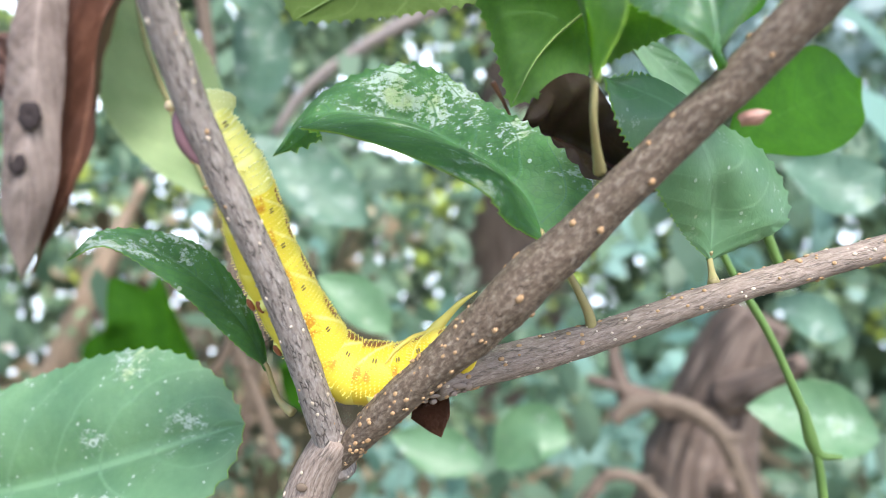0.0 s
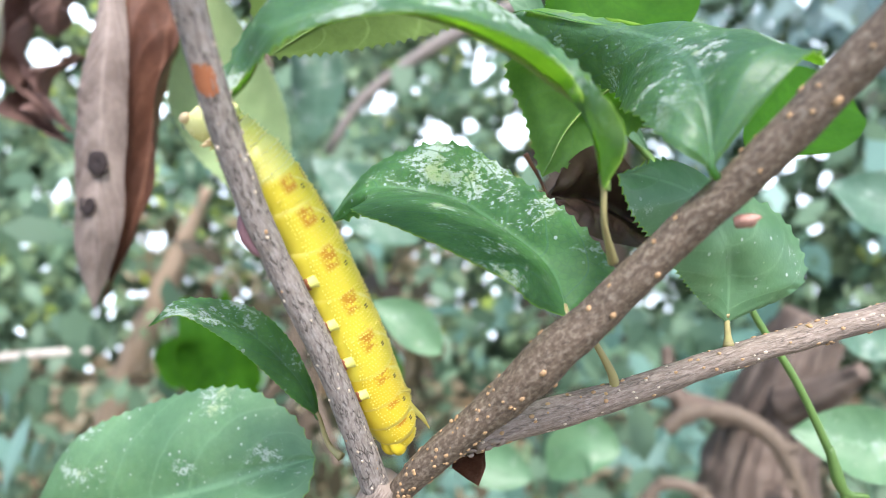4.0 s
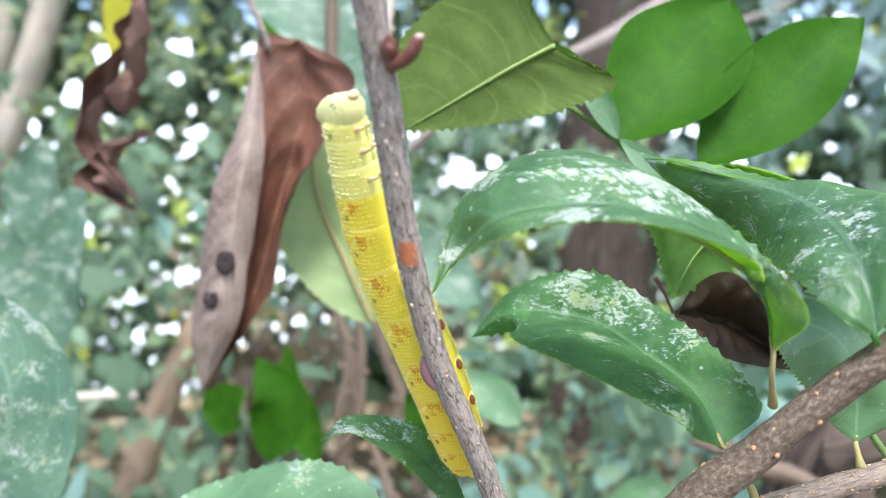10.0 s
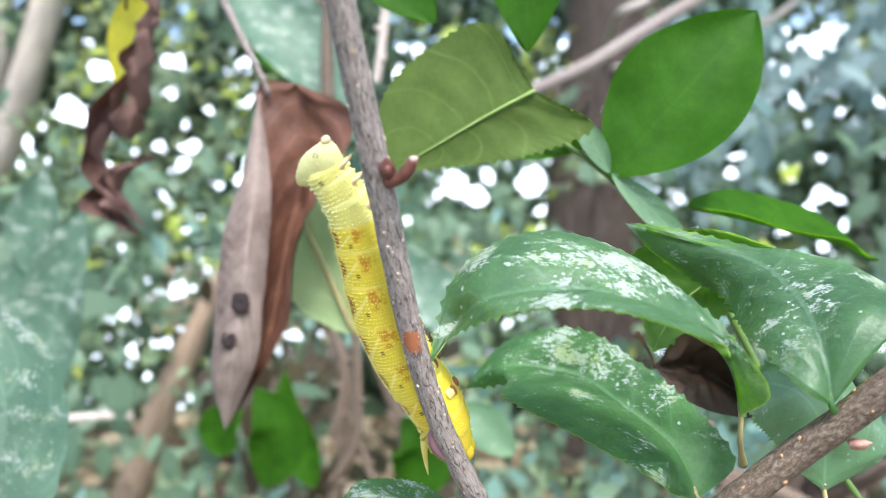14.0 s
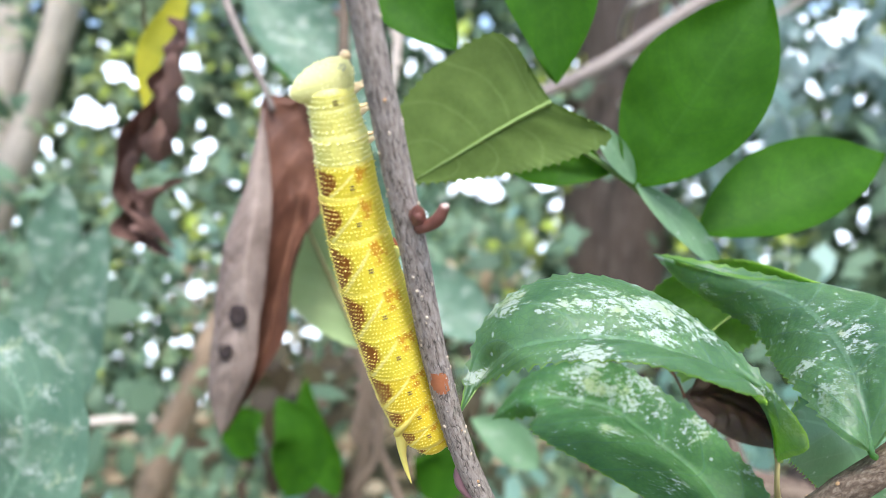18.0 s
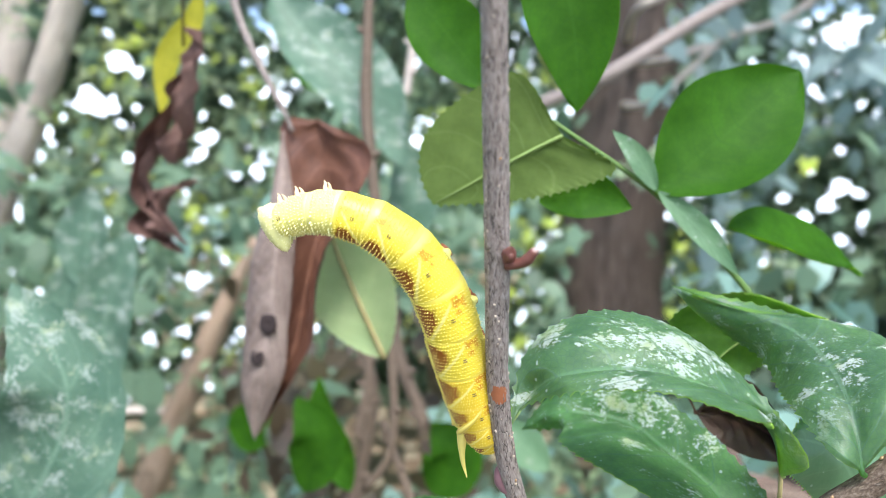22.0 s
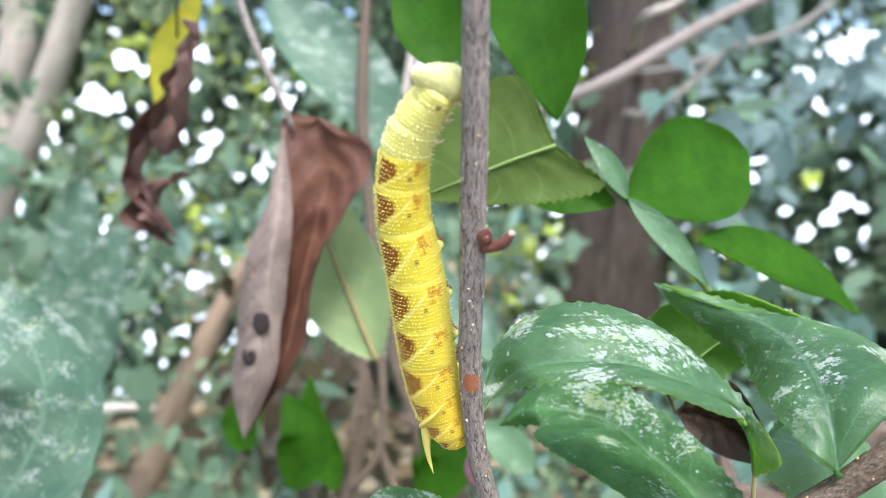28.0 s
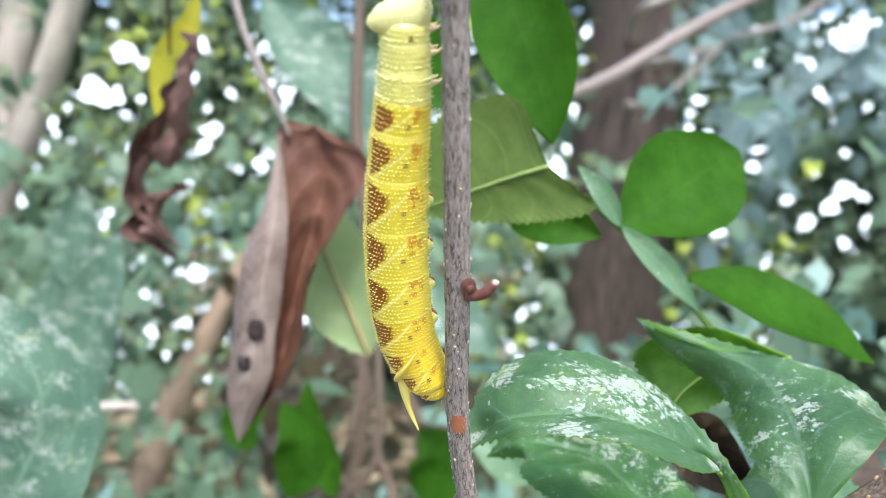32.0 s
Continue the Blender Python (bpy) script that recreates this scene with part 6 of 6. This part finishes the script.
    crawl(1.5, 120, 0.0057, [(0.0115, 0.0164), (0.0038, 0.0104), (-0.0038, 0.0152), (-0.0074, 0.0244), (-0.0102, 0.0339), (-0.0121, 0.0437), (-0.0193, 0.0462)])
    crawl(2, 119, 0.0057, [(0.0029, 0.0027), (-0.0018, 0.0105), (-0.0050, 0.0191), (-0.0078, 0.0278), (-0.0103, 0.0365), (-0.0134, 0.0451), (-0.0204, 0.0508)])
    crawl(2.5, 118, 0.0057, [(0.0026, 0.0026), (-0.0022, 0.0105), (-0.0054, 0.0192), (-0.0081, 0.0280), (-0.0104, 0.0370), (-0.0131, 0.0459), (-0.0198, 0.0520)])
    crawl(3, 115, 0.0057, [(0.0029, 0.0020), (-0.0020, 0.0105), (-0.0055, 0.0196), (-0.0080, 0.0291), (-0.0106, 0.0385), (-0.0147, 0.0474), (-0.0191, 0.0558)])
    crawl(3.5, 111, 0.0057, [(0.0021, 0.0041), (-0.0018, 0.0128), (-0.0043, 0.0220), (-0.0068, 0.0313), (-0.0096, 0.0404), (-0.0136, 0.0491), (-0.0196, 0.0565)])
    crawl(5.5, 78, 0.0057, [(-0.0018, 0.0083), (-0.0053, 0.0173), (-0.0084, 0.0264), (-0.0115, 0.0356), (-0.0146, 0.0447), (-0.0178, 0.0538), (-0.0225, 0.0621)])
    crawl(6, 68, 0.0057, [(-0.0027, 0.0111), (-0.0063, 0.0198), (-0.0102, 0.0285), (-0.0134, 0.0373), (-0.0165, 0.0463), (-0.0199, 0.0551), (-0.0223, 0.0643)])
    crawl(7, 54, 0.0057, [(-0.0064, 0.0137), (-0.0091, 0.0231), (-0.0118, 0.0326), (-0.0146, 0.0420), (-0.0167, 0.0515), (-0.0197, 0.0609), (-0.0226, 0.0702)])
    crawl(8, 40, 0.0057, [(-0.0082, 0.0153), (-0.0099, 0.0248), (-0.0123, 0.0342), (-0.0154, 0.0434), (-0.0187, 0.0524), (-0.0215, 0.0617), (-0.0228, 0.0712)])
    crawl(9, 28, 0.0057, [(-0.0108, 0.0207), (-0.0124, 0.0307), (-0.0146, 0.0406), (-0.0180, 0.0500), (-0.0215, 0.0595), (-0.0228, 0.0695), (-0.0231, 0.0796)])
    crawl(10, 22, 0.0057, [(-0.0107, 0.0205), (-0.0125, 0.0306), (-0.0150, 0.0406), (-0.0180, 0.0504), (-0.0209, 0.0603), (-0.0224, 0.0704), (-0.0234, 0.0807)])
    crawl(10.5, 20, 0.0057, [(-0.0118, 0.0216), (-0.0131, 0.0319), (-0.0152, 0.0421), (-0.0184, 0.0520), (-0.0209, 0.0620), (-0.0223, 0.0723), (-0.0234, 0.0826)])
    crawl(11, 18, 0.0057, [(-0.0122, 0.0230), (-0.0132, 0.0332), (-0.0151, 0.0431), (-0.0180, 0.0528), (-0.0207, 0.0626), (-0.0222, 0.0727), (-0.0263, 0.0813)])
    crawl(12, 16, 0.0057, [(-0.0121, 0.0268), (-0.0133, 0.0370), (-0.0153, 0.0470), (-0.0178, 0.0569), (-0.0203, 0.0668), (-0.0220, 0.0769), (-0.0237, 0.0870)])
    crawl(13, 14, 0.0057, [(-0.0128, 0.0283), (-0.0145, 0.0385), (-0.0164, 0.0487), (-0.0192, 0.0586), (-0.0212, 0.0688), (-0.0222, 0.0791), (-0.0238, 0.0893)])
    crawl(14, -2, 0.0045, [(-0.0124, 0.0378), (-0.0140, 0.0465), (-0.0176, 0.0545), (-0.0201, 0.0629), (-0.0210, 0.0717), (-0.0222, 0.0804), (-0.0257, 0.0882)])
    crawl(14.5, -12, 0.0040, [(-0.0130, 0.0449), (-0.0160, 0.0525), (-0.0190, 0.0601), (-0.0206, 0.0682), (-0.0218, 0.0763), (-0.0226, 0.0844), (-0.0234, 0.0925)])
    crawl(16.5, -33, 0.0017, [(-0.0175, 0.0476), (-0.0201, 0.0559), (-0.0216, 0.0644), (-0.0229, 0.0730), (-0.0237, 0.0816), (-0.0236, 0.0903), (-0.0236, 0.0989)])
    crawl(17, -33, 0.0017, [(-0.0176, 0.0483), (-0.0194, 0.0573), (-0.0208, 0.0665), (-0.0220, 0.0756), (-0.0229, 0.0848), (-0.0233, 0.0940), (-0.0242, 0.1032)])
    crawl(18, -33, 0.0017, [(-0.0175, 0.0493), (-0.0200, 0.0583), (-0.0213, 0.0677), (-0.0225, 0.0770), (-0.0232, 0.0864), (-0.0231, 0.0958), (-0.0234, 0.1051)])
    crawl(19, -33, 0.0017, [(-0.0173, 0.0483), (-0.0208, 0.0580), (-0.0220, 0.0683), (-0.0232, 0.0786), (-0.0240, 0.0889), (-0.0237, 0.0992), (-0.0257, 0.1092)])
    crawl(19.5, -33, 0.0017, [(-0.0179, 0.0509), (-0.0207, 0.0604), (-0.0222, 0.0703), (-0.0237, 0.0801), (-0.0258, 0.0899), (-0.0302, 0.0987), (-0.0386, 0.1037)])
    crawl(19.7, -33, 0.0017, [(-0.0199, 0.0505), (-0.0224, 0.0602), (-0.0242, 0.0701), (-0.0268, 0.0797), (-0.0313, 0.0887), (-0.0374, 0.0966), (-0.0465, 0.1005)])
    crawl(20, -33, 0.0017, [(-0.0162, 0.0516), (-0.0193, 0.0606), (-0.0218, 0.0698), (-0.0244, 0.0790), (-0.0291, 0.0873), (-0.0362, 0.0935), (-0.0455, 0.0956)])
    crawl(20.5, -33, 0.0017, [(-0.0159, 0.0503), (-0.0187, 0.0600), (-0.0212, 0.0699), (-0.0244, 0.0795), (-0.0309, 0.0872), (-0.0401, 0.0912), (-0.0502, 0.0904)])
    crawl(21, -33, 0.0017, [(-0.0166, 0.0496), (-0.0195, 0.0593), (-0.0220, 0.0691), (-0.0256, 0.0785), (-0.0315, 0.0867), (-0.0400, 0.0921), (-0.0498, 0.0948)])
    crawl(22, -33, 0.0017, [(-0.0157, 0.0493), (-0.0191, 0.0591), (-0.0217, 0.0692), (-0.0248, 0.0791), (-0.0313, 0.0870), (-0.0411, 0.0897), (-0.0507, 0.0862)])
    crawl(23, -33, 0.0017, [(-0.0169, 0.0480), (-0.0201, 0.0580), (-0.0222, 0.0683), (-0.0245, 0.0785), (-0.0317, 0.0860), (-0.0418, 0.0875), (-0.0500, 0.0811)])
    crawl(23.5, -33, 0.0017, [(-0.0164, 0.0479), (-0.0193, 0.0570), (-0.0217, 0.0662), (-0.0238, 0.0755), (-0.0283, 0.0838), (-0.0368, 0.0878), (-0.0461, 0.0860)])
    crawl(24, -33, 0.0017, [(-0.0165, 0.0471), (-0.0189, 0.0563), (-0.0212, 0.0655), (-0.0238, 0.0746), (-0.0282, 0.0830), (-0.0338, 0.0906), (-0.0394, 0.0983)])
    crawl(24.5, -33, 0.0017, [(-0.0160, 0.0479), (-0.0191, 0.0570), (-0.0212, 0.0664), (-0.0233, 0.0758), (-0.0277, 0.0843), (-0.0347, 0.0908), (-0.0439, 0.0902)])
    crawl(25, -33, 0.0017, [(-0.0161, 0.0485), (-0.0186, 0.0571), (-0.0207, 0.0658), (-0.0227, 0.0746), (-0.0261, 0.0829), (-0.0308, 0.0905), (-0.0356, 0.0981)])
    crawl(25.5, -33, 0.0017, [(-0.0158, 0.0488), (-0.0192, 0.0577), (-0.0215, 0.0670), (-0.0238, 0.0762), (-0.0276, 0.0850), (-0.0316, 0.0936), (-0.0313, 0.1030)])
    crawl(27.5, -33, 0.0017, [(-0.0169, 0.0494), (-0.0206, 0.0589), (-0.0231, 0.0687), (-0.0252, 0.0787), (-0.0276, 0.0886), (-0.0271, 0.0986), (-0.0199, 0.1056)])
    crawl(28, -33, 0.0017, [(-0.0164, 0.0480), (-0.0204, 0.0577), (-0.0224, 0.0681), (-0.0241, 0.0785), (-0.0261, 0.0889), (-0.0253, 0.0993), (-0.0201, 0.1085)])
    crawl(28.5, -33, 0.0017, [(-0.0172, 0.0480), (-0.0209, 0.0578), (-0.0229, 0.0681), (-0.0244, 0.0785), (-0.0252, 0.0889), (-0.0242, 0.0993), (-0.0233, 0.1098)])
    crawl(29, -33, 0.0017, [(-0.0172, 0.0523), (-0.0206, 0.0618), (-0.0225, 0.0717), (-0.0238, 0.0818), (-0.0244, 0.0919), (-0.0243, 0.1020), (-0.0245, 0.1121)])
    crawl(30, -33, 0.0017, [(-0.0192, 0.0554), (-0.0223, 0.0649), (-0.0237, 0.0748), (-0.0246, 0.0848), (-0.0247, 0.0948), (-0.0243, 0.1048), (-0.0244, 0.1149)])
    crawl(31, -33, 0.0017, [(-0.0177, 0.0572), (-0.0210, 0.0667), (-0.0229, 0.0767), (-0.0240, 0.0868), (-0.0245, 0.0969), (-0.0245, 0.1070), (-0.0248, 0.1172)])
    crawl(31.5, -33, 0.0017, [(-0.0187, 0.0601), (-0.0223, 0.0699), (-0.0239, 0.0801), (-0.0247, 0.0905), (-0.0248, 0.1010), (-0.0244, 0.1114), (-0.0243, 0.1218)])
    crawl(32, -33, 0.0017, [(-0.0183, 0.0663), (-0.0229, 0.0746), (-0.0245, 0.0841), (-0.0249, 0.0937), (-0.0246, 0.1033), (-0.0240, 0.1129), (-0.0239, 0.1226)])
    rows = body_rows()
    for k, ob in enumerate(segments + [head]):
        walk(ob, rows[k])
    # leaves stirred by the air
    sway(DEAD, [(0, 0.0021, 0.0013, 0), (3, -0.0026, 0.0023, 0), (6, 0.0048, -0.0023, 3), (7, 0.0115, -0.0059, 4), (9, -0.0007, 0.0057, -2), (10, 0.0008, -0.0008, -4), (11, 0.0016, 0.0008, 0), (12, 0.0064, 0.0015, -1), (13, 0.0045, 0.0098, -10), (14, 0.0054, -0.0003, 0), (16.5, -0.0036, 0.0111, -10), (17, -0.0058, 0.0127, -5), (18, -0.0031, 0.0019, -3), (19, 0.0026, -0.0009, 0), (20, -0.004, 0.0038, 2), (21, -0.0068, 0.0031, 0), (22.5, -0.0041, 0.0006, 1), (24, -0.0007, -0.001, 1), (25, -0.0051, -0.0008, 1), (28, -0.0022, 0.0, 0), (30, 0.0, 0.0, 0), (32, -0.0017, 0.0044, -1)])
    small = [(0, 0.0372, -0.0164, 0), (6, 0.0116, -0.0094, 0), (9, 0.0052, -0.0081, 0), (10.5, 0.0033, -0.0061, 0), (13, 0.0046, -0.0007, 0), (16.5, 0.0055, -0.0038, 0), (17.5, 0.0091, -0.0036, 0), (19, 0.0066, -0.0036, 0), (20, 0.0041, -0.0018, 0), (21, -0.0009, 0.0004, 0), (23, 0.0000, 0.0000, 0), (25, 0.0003, -0.0002, 0), (28, 0.0007, 0.0002, 0), (30, 0.0025, 0.0004, 0), (32, 0.0039, 0.0015, 0)]
    sway(SM, small)
    sway(YL, small)
    sway(PU, [(0, -0.0013, 0.0039, 0), (3, 0.0008, 0.0159, 0), (6, -0.0022, 0.0008, 0), (9, 0.0000, 0.0000, 0), (10.5, -0.0007, -0.0001, 0), (13, -0.0027, 0.0059, 0), (16.5, -0.0124, 0.0121, 0), (19, -0.0096, 0.0081, 0), (21, -0.0141, 0.0101, 0), (23, -0.0103, 0.0061, 0), (28, -0.0097, 0.0064, 0), (32, -0.0101, 0.0141, 0)])
    sway(L6, [(0, 0.0000, 0.0000, 0), (2, -0.0006, -0.0002, 0), (3, 0.0027, -0.0011, 0), (6, -0.0044, 0.0071, 0), (8, -0.0101, 0.0060, 0), (9, -0.0105, 0.0051, 0), (10, -0.0110, 0.0046, 0), (11, -0.0121, 0.0068, 0), (13, -0.0179, 0.0045, 0), (32, -0.0242, 0.0015, 0)])
    sway(L7, [(0, 0.0403, -0.0316, 0), (6, 0.0148, -0.0291, 0), (9, 0.0125, -0.0231, 0), (13, 0.0080, -0.0088, 0), (16.5, 0.0060, -0.0110, 0), (19, 0.0042, -0.0024, 0), (23, 0.0000, 0.0000, 0), (28, 0.0002, -0.0026, 0), (32, 0.0009, 0.0014, 0)])
    sb = [(0, 0.0371, 0.0574, 42, 40), (6, 0.0158, 0.0741, 37, 40), (7, 0.0162, 0.0770, 39, 38), (8, 0.0112, 0.0748, 40, 31), (9, 0.0092, 0.0730, 55, 36), (10, 0.0094, 0.0734, 53, 29), (11, 0.0119, 0.0785, 45, 30), (12, 0.0140, 0.0813, 53, 9), (13, 0.0097, 0.0786, 68, 4), (14, 0.0110, 0.0786, 49, 8), (14.5, 0.0142, 0.0804, 45, 0), (16.5, 0.0134, 0.0814, 52, 26), (17, 0.0108, 0.0806, 49, 11), (18, 0.0108, 0.0818, 56, 0), (19, 0.0115, 0.0842, 50, 0), (20, 0.0090, 0.0864, 44, 16), (21, 0.0104, 0.0894, 48, 0), (22, 0.0112, 0.0881, 41, 18), (23, 0.0096, 0.0864, 38, 26), (24, 0.0106, 0.0874, 40, 26), (25, 0.0109, 0.0868, 36, 32), (27.5, 0.0092, 0.0871, 21, 42), (28, 0.0082, 0.0855, 23, 43), (29, 0.0114, 0.0876, 23, 43), (30, 0.0100, 0.0864, 26, 42), (31, 0.0098, 0.0866, 29, 46), (32, 0.0098, 0.0865, 33, 40)]
    flutter(SB, 0.040, sb)
    flutter(SC, 0.045, [(0, 0.0571, 0.0401, 23, 40), (3, 0.0605, 0.0419, 31, 43), (6, 0.0330, 0.0691, -11, 56), (7, 0.0289, 0.0718, -14, 57), (8, 0.0290, 0.0718, -12, 42), (9, 0.0258, 0.0669, 47, 26), (10, 0.0257, 0.0691, 43, 18), (11, 0.0280, 0.0725, -19, 28), (12, 0.0279, 0.0707, 18, 0), (13, 0.0230, 0.0685, 41, 0), (14, 0.0276, 0.0724, -16, 19), (14.5, 0.0300, 0.0724, 7, 23), (16.5, 0.0282, 0.0676, 45, 0), (17, 0.0276, 0.0711, 5, 27), (18, 0.0244, 0.0718, 22, 22), (19, 0.0272, 0.0735, 8, 23), (20, 0.0260, 0.0775, -13, 29), (21, 0.0259, 0.0816, -17, 31), (22, 0.0278, 0.0804, -20, 33), (23, 0.0249, 0.0778, -23, 26), (24, 0.0249, 0.0779, -21, 28), (25, 0.0250, 0.0796, -24, 24), (27.5, 0.0278, 0.0769, -23, 22), (28, 0.0248, 0.0769, -23, 21), (30, 0.0255, 0.0768, -26, 10), (32, 0.0257, 0.0753, -23, 8)],
            ((0, 0), (3, 0), (6, -60), (8, -60), (9, 0), (10, 0), (11, -62), (12, -10), (13, 0), (14, -62), (14.5, -25), (16.5, 0), (17, -35), (18, -15), (19, -20), (20, -56), (24, -54), (32, -50)))
    # the stem and the leaves that lie along it follow the leaf at its end
    for ob, x, z in ((sap_stem, 0.0, 0.0), (SG, 0.0106, 0.0874), (SH, 0.0106, 0.0874)):
        walk(ob, [(t, pose(x + bx - 0.0106, 0.04 if x else 0, z + bz - 0.0874)) for t, bx, bz, _, _ in sb])
    sway(SA, [(0, 0.0175, -0.0262, 0), (6, 0.0007, -0.0147, 0), (9, 0.0005, -0.0096, 0), (10.5, 0.0017, -0.0070, 0), (13, -0.0006, -0.0014, 0), (14, 0.0002, -0.0035, 0), (14.5, 0.0005, -0.0031, 0), (16.5, -0.0011, -0.0026, 0), (17, 0.0002, -0.0022, 0), (18, -0.0013, -0.0001, 0), (19, 0.0000, 0.0000, 0), (20, -0.0048, 0.0015, 0), (21, -0.0054, 0.0023, 0), (23, -0.0053, 0.0008, 0), (25, -0.0032, -0.0019, 0), (28, -0.0036, -0.0027, -6), (30, -0.0005, -0.0004, -7), (32, -0.0023, -0.0000, -8)])
    sway(SD, [(0, 0.0233, -0.0312, 0), (6, 0.0062, -0.0186, 0), (9, -0.0042, -0.0146, 0), (13, 0.0028, -0.0005, 0), (16.5, 0.0034, -0.0022, 0), (18, 0.0044, -0.0021, 0), (19, 0.0088, -0.0022, 0), (20, 0.0052, 0.0001, 0), (21, 0.0051, 0.0022, 0), (23, 0.0000, 0.0000, 0), (25, 0.0008, 0.0002, 0), (28, 0.0013, -0.0022, 8), (30, 0.0047, -0.0015, 10), (32, 0.0035, -0.0002, 12)])


motions()
